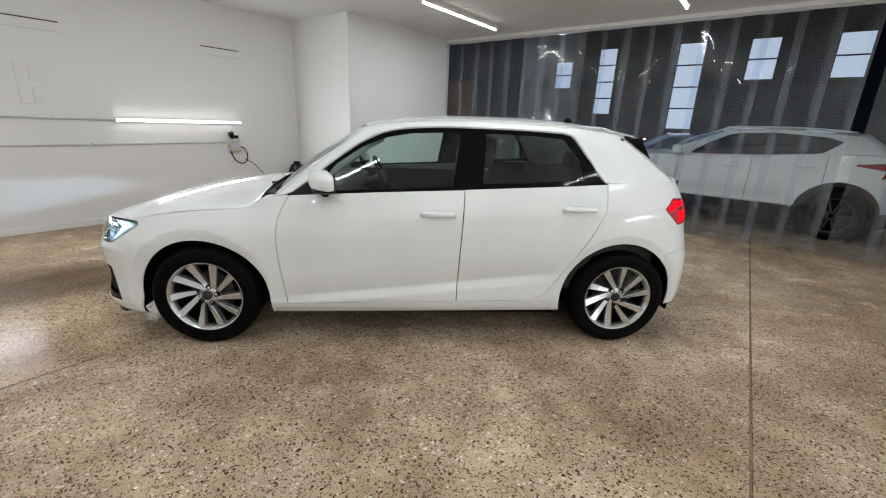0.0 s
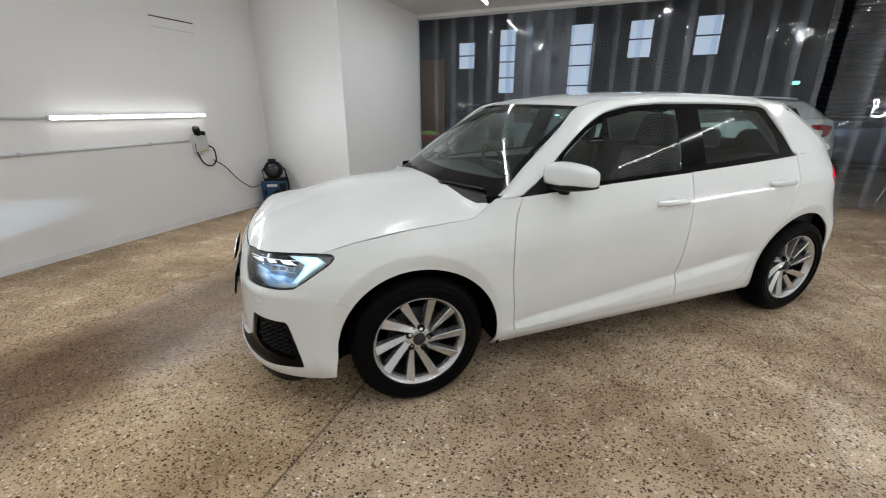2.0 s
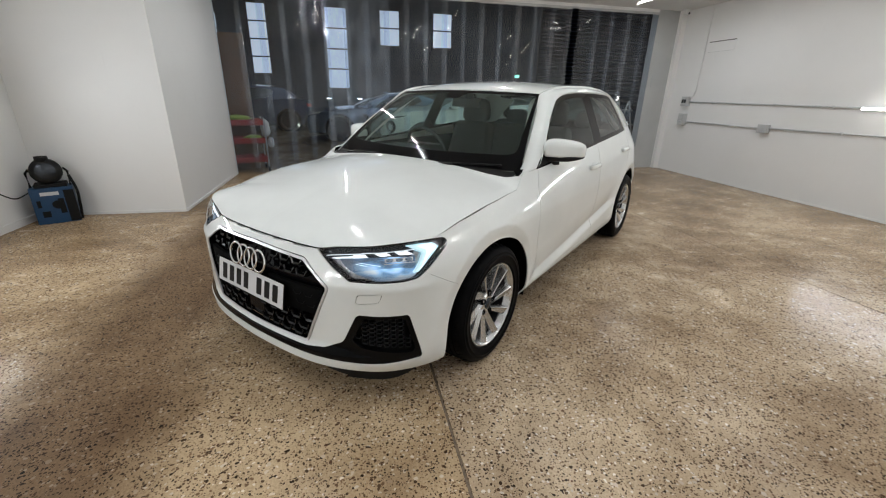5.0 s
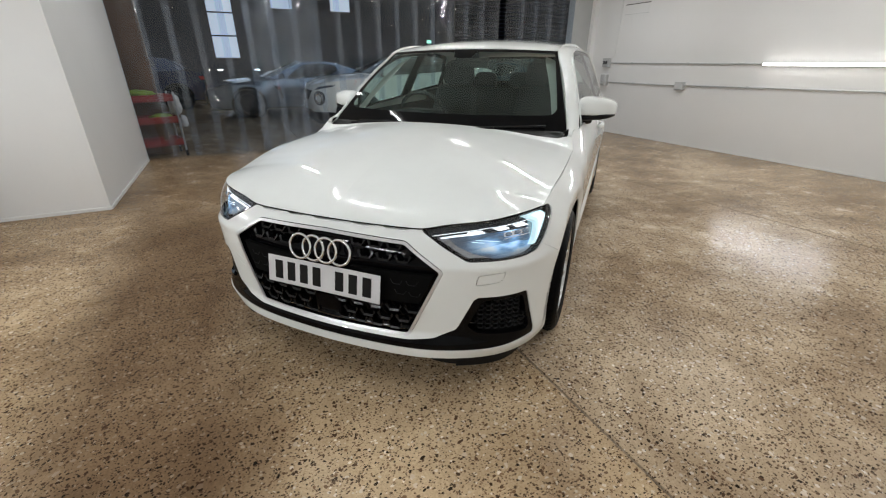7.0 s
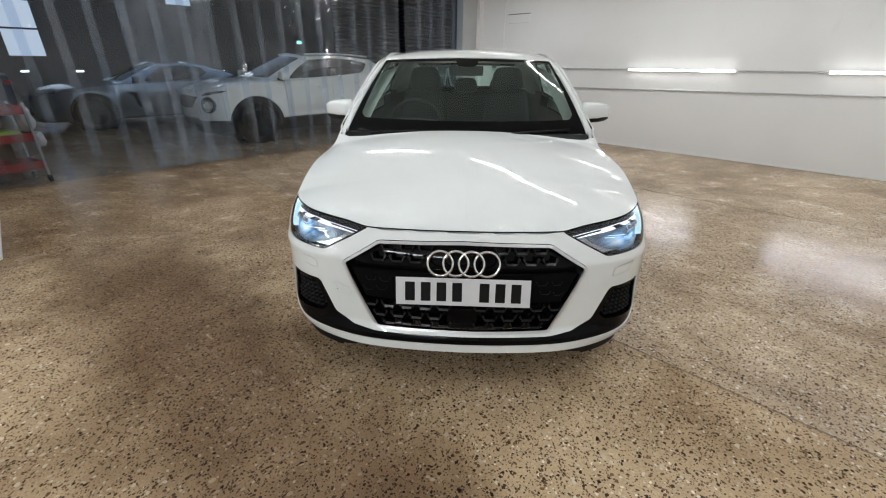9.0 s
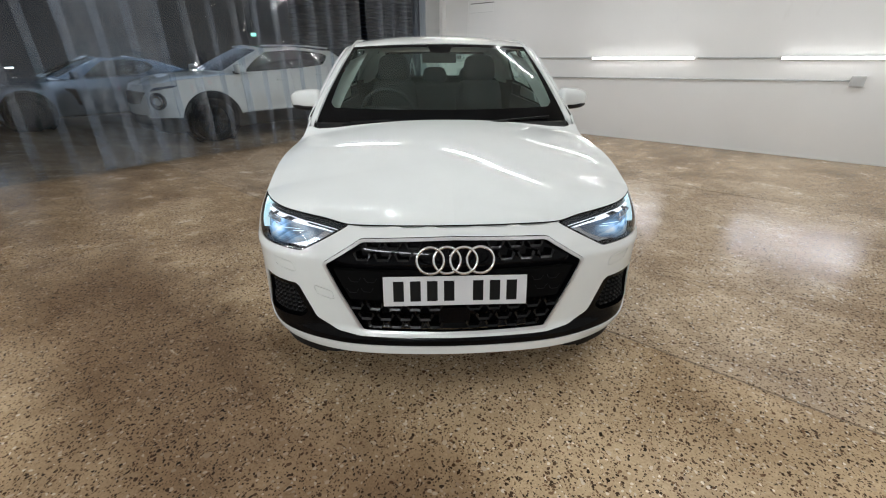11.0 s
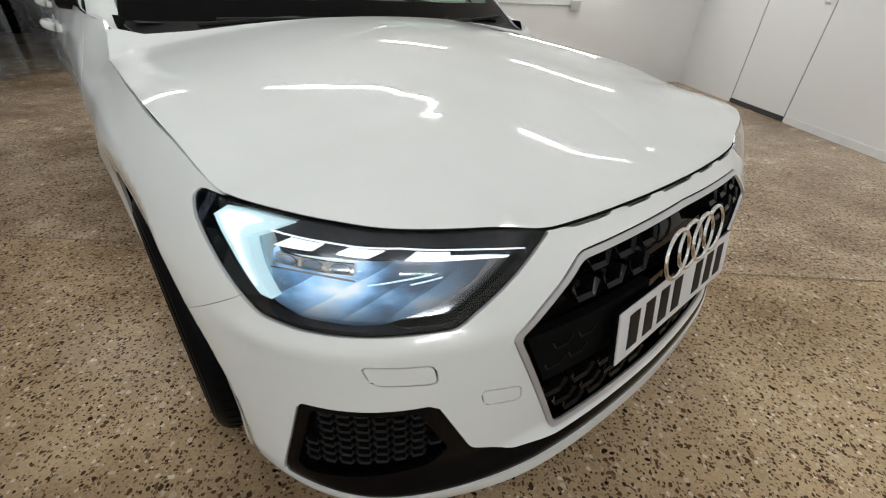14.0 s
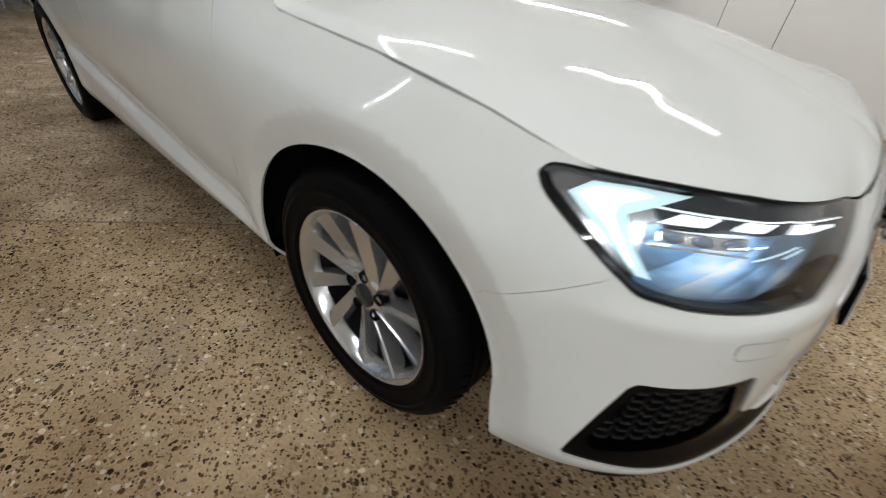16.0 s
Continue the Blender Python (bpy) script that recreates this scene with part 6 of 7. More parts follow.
# faint pale slatted panel on the side wall
grid = thing("louvre_panel", pose(-1.42, LEFT, 1.60), "pale louvred panel painted in with the wall", "wall panel")
for dx in (-0.055, 0.055):
    for dz in (-0.12, 0.12):
        part("louvre", boxed(dx - 0.045, dx + 0.045, -0.012, 0.004, dz - 0.09, dz + 0.09, bevel=0.004), TRIM_WHITE, grid)

# isolator with its plug and loop of cable on the side wall, feeding the machine in the corner
unit = wall_box("power_socket", 0.66, LEFT, 0.93, 0.15, 0.19, 0.09, 1, "pale grey industrial socket with a black plug", "socket")
part("plug", lathe(bmesh.new(), [(0.0, 0.085), (0.036, 0.08), (0.040, 0.05), (0.034, 0.0), (0.030, -0.02), (0.0, -0.02)], pose(-0.035, -0.075, 0.115, 20, -25, 0), 20), BLACK_RUBBER, unit, smooth=True)
part("plug_neck", tube_mesh(bmesh.new(), [(-0.02, -0.07, 0.12), (0.05, -0.085, 0.11)], 0.025, 12), BLACK_RUBBER, unit, smooth=True)
part("warning_tag", boxed(0.0, 0.055, -0.096, -0.0945, -0.092, -0.076), YELLOW, unit)


def bezier(points, n=24):
    out = []
    pts = [Vector(p) for p in points]
    for i in range(len(pts) - 1):
        p0, p1, p2, p3 = pts[max(i - 1, 0)], pts[i], pts[i + 1], pts[min(i + 2, len(pts) - 1)]
        for k in range(n):
            t = k / n
            out.append(0.5 * ((2 * p1) + (p2 - p0) * t + (2 * p0 - 5 * p1 + 4 * p2 - p3) * t**2 + (3 * p1 - p0 - 3 * p2 + p3) * t**3))
    return out + [pts[-1]]


cable = thing("cable", None, "black cable looping from the wall socket to the machine", "cable")
part("loop", tube_mesh(bmesh.new(), bezier([(0.60, LEFT - 0.07, 0.98), (0.59, LEFT - 0.06, 0.86), (0.66, LEFT - 0.05, 0.70), (0.77, LEFT - 0.05, 0.655), (0.84, LEFT - 0.05, 0.72), (0.82, LEFT - 0.06, 0.85), (0.75, LEFT - 0.05, 0.90)], 8), 0.0085, 8), BLACK_RUBBER, cable, smooth=True)
part("lead", tube_mesh(bmesh.new(), bezier([(0.80, LEFT - 0.05, 0.72), (0.95, LEFT - 0.05, 0.62), (1.12, LEFT - 0.06, 0.43), (1.30, LEFT - 0.08, 0.30), (1.42, LEFT - 0.12, 0.32), (1.50, LEFT - 0.14, 0.36)], 8), 0.006, 8), BLACK_RUBBER, cable, smooth=True)

machine = thing("work_light", pose(1.575, 4.03, 0, 0, 0, -64), "black round work lamp on a blue carton in the corner", "work light")
part("carton", boxed(-0.165, 0.165, -0.10, 0.10, 0.0, 0.36, bevel=0.01), BLUE_BOX, machine)
part("carton_mark", boxed(-0.09, 0.05, -0.1025, -0.1005, 0.285, 0.32), PLATE_WHITE, machine)
part("carton_mark", lathe(bmesh.new(), [(0.0, 0.002), (0.042, 0.002), (0.042, 0.0)], pose(0.02, -0.1015, 0.19, 90, 0, 0), 20), BLACK_RUBBER, machine)
for x0, x1, z0, z1 in ((0.085, 0.166, 0.0, 0.33), (-0.11, -0.05, 0.06, 0.13), (0.03, 0.075, 0.09, 0.25), (-0.13, -0.10, 0.16, 0.24)):
    part("carton_print", boxed(x0, x1, -0.1022, -0.1004, z0 + 0.01, z1), BLACK_RUBBER, machine)
part("lamp_base", boxed(-0.12, 0.13, -0.09, 0.09, 0.36, 0.395, bevel=0.01), BLACK_RUBBER, machine)
part("lamp_head", lathe(bmesh.new(), [(0.0, 0.06), (0.085, 0.06), (0.115, 0.05), (0.125, 0.02), (0.12, -0.03), (0.08, -0.06), (0.0, -0.065)], pose(0.0, -0.01, 0.51, 80, 0, 0), 36), BLACK_RUBBER, machine, smooth=True)
part("lamp_glass", lathe(bmesh.new(), [(0.0, 0.063), (0.075, 0.062), (0.08, 0.058)], pose(0.0, -0.01, 0.51, 80, 0, 0), 28), SMOKED, machine, smooth=True)
part("lamp_knob", lathe(bmesh.new(), [(0.0, 0.05), (0.05, 0.045), (0.055, 0.0), (0.0, 0.0)], pose(-0.01, 0.0, 0.61), 20), BLACK_RUBBER, machine, smooth=True)
part("bracket", tube_mesh(bmesh.new(), [(-0.15, 0.0, 0.36), (-0.155, 0.0, 0.50), (-0.125, 0.0, 0.535)], 0.011, 8), BLACK_RUBBER, machine)
part("bracket", tube_mesh(bmesh.new(), [(0.15, 0.0, 0.36), (0.155, 0.0, 0.50), (0.125, 0.0, 0.535)], 0.011, 8), BLACK_RUBBER, machine)
part("strap", tube_mesh(bmesh.new(), bezier([(0.155, 0.0, 0.46), (0.19, -0.05, 0.32), (0.185, -0.06, 0.16), (0.17, -0.03, 0.01)], 6), 0.013, 8), BLACK_RUBBER, machine)

# security camera under the ceiling
cctv = thing("security_camera", pose(3.92, RIGHT + 0.10, CEILING), "small white dome camera under the ceiling", "camera")
part("mount", lathe(bmesh.new(), [(0.05, 0.0), (0.05, -0.02), (0.03, -0.03), (0.0, -0.03)], None, 24), TRIM_WHITE, cctv, smooth=True)
part("housing", lathe(bmesh.new(), [(0.0, -0.09), (0.03, -0.085), (0.042, -0.06), (0.042, -0.02)], None, 24), TRIM_WHITE, cctv, smooth=True)
part("eye", lathe(bmesh.new(), [(0.0, 0.048), (0.018, 0.046), (0.022, 0.03)], pose(0, 0, -0.06, 90, 0, -60), 20), DARK, cctv, smooth=True)
# ceiling board joints and a small ceiling hook
for x in (-2.44, 0.0, 2.44):
    structure("trim_ceiling", boxed(x - 0.02, x + 0.02, RIGHT, LEFT, CEILING - 0.003, CEILING), CEIL, "thin cover strip over a ceiling board joint", "trim")

# ---- the strip curtain ----
PVC = clear("clear_pvc", (0.84, 0.885, 0.94), gloss=0.055, rough=0.025, milky=0.028, wavy=0.22, dust=(0.60, 0.68, 0.78))
PVC_HAZY = clear("scuffed_pvc", (0.74, 0.81, 0.90), gloss=0.06, rough=0.06, milky=0.13, wavy=0.22, dust=(0.60, 0.68, 0.78))
# extra haze put into the margin, so that overlapping strips look paler
PVC_MARGIN = clear("hazy_pvc_overlap", (0.80, 0.85, 0.92), gloss=0.07, rough=0.05, milky=0.08, wavy=0.22, dust=(0.60, 0.68, 0.78))
curtain_rail = tagged(part("curtain_rail", boxed(CURTAIN - 0.028, CURTAIN + 0.028, -4.42, PILLAR, 2.715, 2.735, bevel=0.002), CONDUIT), "steel hanging rail of the strip curtain", "rail")
rng = random.Random(4)
STRIPS, PITCH, WIDE = 23, 0.312, 0.40
for k in range(STRIPS):
    mid = PILLAR - 0.17 - k * PITCH - (0.20 if k > 17 else 0.0)
    strip_ob = thing("curtain_strip", pose(CURTAIN + (0.012 if k % 2 else -0.012), mid, 0), "hanging clear plastic strip of the doorway curtain", "curtain strip", "strips of the curtain")
    bow, lean, phase = rng.choice((-1, 1)) * rng.uniform(0.008, 0.026), rng.uniform(-0.008, 0.008), rng.uniform(0, 6)
    if k > 18:
        bow *= 0.3
    curl, twist, wave = rng.uniform(-0.006, 0.006), rng.uniform(-0.012, 0.012), rng.uniform(2.2, 4.2)
    lap = PITCH - WIDE / 2 + 0.02 - rng.uniform(-0.014, 0.014)      # where the next strip begins to lie over this one
    ys = [-WIDE / 2 + (WIDE / 2 + -lap) * i / 3 for i in range(3)] + [-lap + (WIDE / 2 + lap) * i / 12 for i in range(13)]
    nv, nz = len(ys), 60
    verts = []
    for y in ys:
        f = 2 * y / WIDE
        for j in range(nz):
            z = 0.025 + (2.72 - 0.025) * j / (nz - 1)
            free = 1 - j / (nz - 1)
            swell = 1 + 0.55 * math.sin(z * wave + phase * 3)
            x = bow * (1 - f * f) * (0.35 + free) * swell + lean * free + 0.005 * math.sin(z * 3.1 + phase) * free + 0.0022 * math.sin(z * 8.3 + phase * 2 + f * 2) + curl * f**3 + twist * f * free * math.sin(z * 1.7 + phase)
            verts.append((x, y + 0.006 * math.sin(z * 2 + phase) * free, z))

    def columns(first, last):
        return [(i * nz + j, (i + 1) * nz + j, (i + 1) * nz + j + 1, i * nz + j + 1) for i in range(first, last) for j in range(nz - 1)]

    for name, faces, mat in (("sheet", columns(3, nv - 1), PVC_HAZY if 4 < k < 8 else PVC), ("overlap_band", columns(0, 3), PVC_MARGIN)):
        ob = new(name, mesh_of(name, verts, faces, mat, True))
        ob.parent = strip_ob
    part("hanger", boxed(-0.004, 0.004, -WIDE / 2, WIDE / 2, 2.70, 2.722), CONDUIT, strip_ob)


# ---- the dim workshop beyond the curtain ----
DIM_WALL = worn("dark_workshop_wall", (0.021, 0.030, 0.058), 0.8, vary=0.3, scale=2)
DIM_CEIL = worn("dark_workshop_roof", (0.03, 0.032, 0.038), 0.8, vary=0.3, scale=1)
SKY_PANE = glow("daylight_pane", (0.76, 0.87, 1.0), 0.62)
BROWN = worn("brown_board", (0.16, 0.075, 0.035), 0.6, vary=0.3, scale=5)
RED = worn("red_tool_paint", (0.26, 0.014, 0.012), 0.4, vary=0.2)
STEEL = worn("bare_steel", (0.4, 0.41, 0.42), 0.35, metal=0.8)
CLOTH_WHITE = worn("white_rag", (0.6, 0.6, 0.58), 0.9, vary=0.2)
CLOTH_GREEN = worn("green_rag", (0.30, 0.42, 0.06), 0.9, vary=0.3)
SUV_PAINT = car_paint("pearl_white_paint", (0.80, 0.79, 0.71))
SILVER_BLUE = worn("silver_blue_paint", (0.21, 0.27, 0.34), 0.22, metal=0.55, vary=0.1, coat=0.8, bumpy=0)
DARK_BLUE = worn("dark_blue_paint", (0.02, 0.03, 0.08), 0.25, vary=0.2, coat=0.8, bumpy=0)
DARK_GLASS = worn("dark_car_glass", (0.012, 0.014, 0.016), 0.05, vary=0.1, bumpy=0)
GLOW_WHITE = glow("far_lamp_and_glint", (0.9, 0.95, 1.0), 6.0)

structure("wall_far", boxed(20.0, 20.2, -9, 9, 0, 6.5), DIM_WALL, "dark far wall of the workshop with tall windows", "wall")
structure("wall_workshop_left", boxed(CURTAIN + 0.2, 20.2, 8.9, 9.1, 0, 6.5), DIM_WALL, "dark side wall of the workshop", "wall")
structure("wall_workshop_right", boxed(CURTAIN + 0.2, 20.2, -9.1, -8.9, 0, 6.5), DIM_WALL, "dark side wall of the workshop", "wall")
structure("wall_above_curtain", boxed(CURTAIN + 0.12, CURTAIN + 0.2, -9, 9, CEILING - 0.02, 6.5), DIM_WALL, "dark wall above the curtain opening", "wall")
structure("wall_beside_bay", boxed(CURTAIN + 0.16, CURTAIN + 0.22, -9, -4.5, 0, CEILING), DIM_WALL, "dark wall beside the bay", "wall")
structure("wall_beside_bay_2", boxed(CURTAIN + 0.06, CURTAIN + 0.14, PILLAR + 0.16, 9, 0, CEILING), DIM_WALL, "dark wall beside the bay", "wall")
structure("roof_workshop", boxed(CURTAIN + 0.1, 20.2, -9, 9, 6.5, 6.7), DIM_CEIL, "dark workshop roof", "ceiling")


def far_window(v, low, high, wide):
    ob = thing("window_1", pose(20.0, v, 0), "tall steel-framed window with daylight behind", "window", "workshop windows", "structure")
    rows = max(1, round((high - low) / 0.85))
    for k in range(rows):
        a, b = low + (high - low) * k / rows, low + (high - low) * (k + 1) / rows
        part("pane", boxed(-0.06, -0.05, -wide / 2 + 0.03, wide / 2 - 0.03, a + 0.03, b - 0.03), SKY_PANE, ob)
        part("glazing_bar", boxed(-0.10, 0.0, -wide / 2, wide / 2, a - 0.03, a + 0.03), DARK, ob)
    for y in (-wide / 2, wide / 2 - 0.03):
        part("jamb", boxed(-0.10, 0.0, y, y + 0.03, low, high), DARK, ob)
    part("head", boxed(-0.10, 0.0, -wide / 2, wide / 2, high - 0.03, high + 0.03), DARK, ob)


for v, low, high, wide in ((7.3, 3.3, 4.6, 0.9), (5.1, 2.05, 5.1, 0.85), (1.5, 1.45, 5.1, 1.05), (-1.1, 3.5, 5.1, 1.0), (-3.8, 3.5, 5.1, 1.0)):
    far_window(v, low, high, wide)
# glowing bars added for the row of white glints seen in the curtain
for v in (8.0, 6.2, 4.6, 3.1, 1.9, 0.6, -0.8, -2.1, -3.7):
    lamp = thing("curtain_glint", pose(16.0, v, 1.02), "small lit lamp over a far workbench", "lamp", "bench lamps")
    part("lit_bar", tube_mesh(bmesh.new(), [(0, -0.09, 0), (0, 0.09, 0)], 0.018, 8), GLOW_WHITE, lamp)
    part("stem", tube_mesh(bmesh.new(), [(0.05, 0, -1.02), (0.05, 0, -0.02)], 0.02, 6), DARK, lamp)
for u, v in ((9.0, 3.0), (12.0, 0.5), (14.0, -2.0), (11.0, -4.2), (15.0, 5.5)):
    lamp = thing("hanging_light", pose(u, v, 6.5), "lit workshop lamp hanging from the dark roof", "hanging light", "workshop lamps")
    part("cord", tube_mesh(bmesh.new(), [(0, 0, 0), (0, 0, -1.5)], 0.012, 6), DARK, lamp)
    part("lit_disc", lathe(bmesh.new(), [(0.0, -1.56), (0.14, -1.56), (0.16, -1.52), (0.05, -1.48), (0.0, -1.48)], None, 20), GLOW_WHITE, lamp)
shutter = thing("roller_shutter", pose(8.6, -6.5, 0), "grey ribbed steel roller shutter, closed", "shutter")
slat = part("slat", boxed(0.0, 0.04, -2.3, 2.3, 0.0, 0.08, bevel=0.012), GREY_METAL, shutter)
slat.matrix_basis = pose(0, 0, 0.02)
for k in range(1, 36):
    again = new("slat", slat.data)
    again.parent, again.matrix_basis = shutter, pose(0, 0, 0.02 + k * 0.10)
board = tagged(part("board", boxed(4.62, 4.66, 2.67, 4.2, 0.0, 2.15, bevel=0.004), BROWN), "brown upright board leaning by the curtain", "board")


def trolley(m):
    ob = thing("tool_trolley", m, "red three-tier tool trolley with rags on top", "tool trolley")
    for z in (0.16, 0.47, 0.76):
        bm = bmesh.new()
        box(bm, -0.19, 0.19, -0.27, 0.27, z, z + 0.012)
        box(bm, -0.19, -0.18, -0.27, 0.27, z, z + 0.09, bevel=0.003)
        box(bm, 0.18, 0.19, -0.27, 0.27, z, z + 0.09, bevel=0.003)
        box(bm, -0.19, 0.19, -0.27, -0.26, z, z + 0.09, bevel=0.003)
        box(bm, -0.19, 0.19, 0.26, 0.27, z, z + 0.09, bevel=0.003)
        part("tray", bm, RED, ob)
    for x in (-0.19, 0.19):
        for y in (-0.27, 0.27):
            part("post", boxed(x - 0.012, x + 0.012, y - 0.012, y + 0.012, 0.08, 0.88, bevel=0.003), STEEL, ob)
            part("castor", lathe(bmesh.new(), [(0.0, 0.012), (0.04, 0.012), (0.04, -0.012), (0.0, -0.012)], pose(x, y, 0.042, 90, 0, 0), 16), BLACK_RUBBER, ob)
    r = random.Random(7)
    for mat, (x, y, z), size in ((CLOTH_GREEN, (0.0, 0.1, 0.87), (0.14, 0.18, 0.045)), (CLOTH_WHITE, (-0.03, -0.30, 0.70), (0.08, 0.07, 0.14)), (CLOTH_GREEN, (0.02, -0.1, 0.55), (0.12, 0.14, 0.04)), (CLOTH_WHITE, (-0.02, -0.37, 0.46), (0.05, 0.05, 0.09))):
        bm = bmesh.new()
        bmesh.ops.create_icosphere(bm, subdivisions=3, radius=1.0)
        for v in bm.verts:
            k = 1 + 0.35 * noise.noise(v.co * 2.3 + Vector((z * 9, 0, 0)))
            v.co = Vector((x + v.co.x * size[0] * k, y + v.co.y * size[1] * k, z + v.co.z * size[2] * k))
        part("rag", bm, mat, ob, smooth=True)
    return ob


trolley(pose(4.42, 2.77, 0, 0, 0, 18))

ladder = thing("step_ladder", pose(4.62, -4.38, 0, 0, 0, 90), "aluminium step ladder standing behind the curtain", "ladder")
for y in (-0.22, 0.22):
    part("stile", tube_mesh(bmesh.new(), [(-0.28, y, 0.0), (0.0, y * 0.75, 1.25)], 0.016, 6), STEEL, ladder)
    part("back_leg", tube_mesh(bmesh.new(), [(0.35, y, 0.0), (0.02, y * 0.75, 1.22)], 0.013, 6), STEEL, ladder)
for k in range(4):
    t = 0.2 + 0.22 * k
    part("tread", boxed(-0.28 * (1 - t) - 0.05, -0.28 * (1 - t) + 0.05, -0.2, 0.2, 1.25 * t - 0.012, 1.25 * t + 0.012, bevel=0.003), STEEL, ladder)


# ---- parked cars in the workshop ----
def side_curve(knots, x):
    return pchip([k[0] for k in knots], [k[1] for k in knots], x)


def parked_car(m, label, paint, plan, belt, rake, axles, radius, house, windows, doors, clad, extras):
    """A car with its nose towards -x, from a plan outline, a belt line and a glasshouse.
    rake: how far the nose leans back, by height; house: pairs of base and roof places round the glasshouse, from the screen's middle to the rear's middle;
    clad: height of the black lower cladding; extras: dark or pale patches on the skin, by name, material and outline."""
    ob = thing("parked_car", m, label, "car", "cars in the workshop")
    px, py = [p[0] for p in plan], [p[1] for p in plan]
    ps = np.concatenate(([0], np.cumsum(np.hypot(np.diff(px), np.diff(py)))))
    end = float(ps[-1])
    tail = plan[-1][0]
    fine = np.linspace(0, end, 1500)
    fine_x = spline(ps, px, fine, 0, 0)

    def reach(x):
        return float(np.interp(x, fine_x, fine))

    def hull(s, z, lift=0.0):
        s, z = np.asarray(s, float), np.asarray(z, float)
        x, y = spline(ps, px, s, 0, 0), spline(ps, py, s, 1, -1)
        e = 1e-3
        dx, dy = spline(ps, px, s + e, 0, 0) - x, spline(ps, py, s + e, 1, -1) - y
        n = np.hypot(dx, dy)
        d = side_curve(((0.15, -0.10), (0.25, -0.035), (0.40, -0.005), (0.55, 0.008), (0.70, 0.004), (0.85, -0.014), (1.0, -0.042), (1.2, -0.10)), z)
        d = d + side_curve(rake, z) * np.clip(1 - s / 1.1, 0, 1) ** 1.5 - 0.05 * np.clip((z - 0.8) / 0.3, 0, 1) * np.clip((s - end + 0.9) / 0.9, 0, 1)
        for ax in axles:
            r = np.hypot(x - ax, z - radius)
            d = d + 0.030 * np.exp(-(((r - radius * 1.15) / 0.13) ** 2)) * np.clip((z - 0.15) / 0.2, 0, 1)
        d = d - 0.022 * np.exp(-(((z - 0.50) / 0.09) ** 2)) * np.clip((x - axles[0] - 0.45) / 0.25, 0, 1) * np.clip((axles[1] - 0.45 - x) / 0.25, 0, 1)
        d = d + lift
        return np.stack([x - dy / n * d, y + dx / n * d, z], -1)

    def brim(s):
        return side_curve(belt, spline(ps, px, s, 0, 0))

    edge = np.linspace(0, end, 90)
    rim = [(float(a), float(b)) for a, b in zip(edge, brim(edge))]
    outer = [(-0.05, 0.20)] + [(end + 0.05, 0.20), (end + 0.05, rim[-1][1])] + rim[::-1] + [(-0.05, rim[0][1])]
    arch = [[(reach(ax + k * radius * math.cos(a)), radius + k * radius * math.sin(a)) for a in np.linspace(-0.7, math.pi + 0.7, 40)] for ax in axles for k in (1.13,)]
    surround = [[(reach(ax + 1.30 * radius * math.cos(a)), radius + 1.30 * radius * math.sin(a)) for a in np.linspace(-0.7, math.pi + 0.7, 40)] for ax in axles] if clad > 0.3 else []
    regions = [("body", outer)]
    for k, (x0, x1, lean) in enumerate(doors):
        low = clad + 0.01
        regions.append((("front_door", "rear_door")[k % 2], [(reach(x0), low), (reach(x1 - lean), low), (reach(x1), 0.70), (reach(x1), float(side_curve(belt, np.array([x1]))[0]) - 0.004), (reach((x0 + x1) / 2), float(side_curve(belt, np.array([(x0 + x1) / 2]))[0]) - 0.004),
                                                             (reach(x0), float(side_curve(belt, np.array([x0]))[0]) - 0.004)]))
    regions += [("cladding", [(-0.05, 0.20), (end + 0.05, 0.20), (end + 0.05, clad), (-0.05, clad)])] + [("cladding", q) for q in surround]
    regions += [(name, rounded(q, 0.012)) for name, _, q in extras] + [("hole", q) for q in arch]
    cut = patches(hull, (0.0, end), (0.20, 1.20), 0.03, 0.026, regions, flip=True, gap=0.004, depth=0.02, free=(0.0, end))
    looks = {name: mat for name, mat, _ in extras}
    for name, piece in cut.items():
        if name == "hole":
            continue
        mat = looks.get(name, SATIN_BLACK if name == "cladding" else paint)
        if name == "body":
            put(name, joined(piece, turned(piece)), mat, ob)
        else:
            for one in (piece, turned(piece)):
                put(name, one, mat, ob)
    lining = patches(lambda s, z: hull(s, z, -0.06), (0.0, end), (0.20, 0.72), 0.08, 0.08, [], flip=True, gap=0, depth=0)
    put("inner_shell", joined(lining["all"], turned(lining["all"])), UNDER_BLACK, ob)

    # bonnet and boot: from the brim inwards
    def deck(s, r):
        s, r = np.asarray(s, float), np.asarray(r, float)
        base = hull(s, brim(s))
        mid = base[:, 0] * (1 - 0.02 * r)
        crown = base[:, 2] + 0.075 * np.clip((base[:, 0] - plan[0][0]) / 0.5, 0, 1) * np.clip((tail - base[:, 0]) / 0.3, 0, 1)
        return np.stack([base[:, 0] + (mid - base[:, 0]) * r, base[:, 1] * (1 - r), base[:, 2] + (crown - base[:, 2]) * (1 - (1 - r) ** 2.2)], -1)

    lid = patches(deck, (0.0, end), (0.0, 1.0), 0.04, 0.06, [], gap=0, depth=0)
    put("bonnet", joined(lid["all"], turned(lid["all"])), paint, ob)

    # glasshouse
    us = [h[0] for h in house]

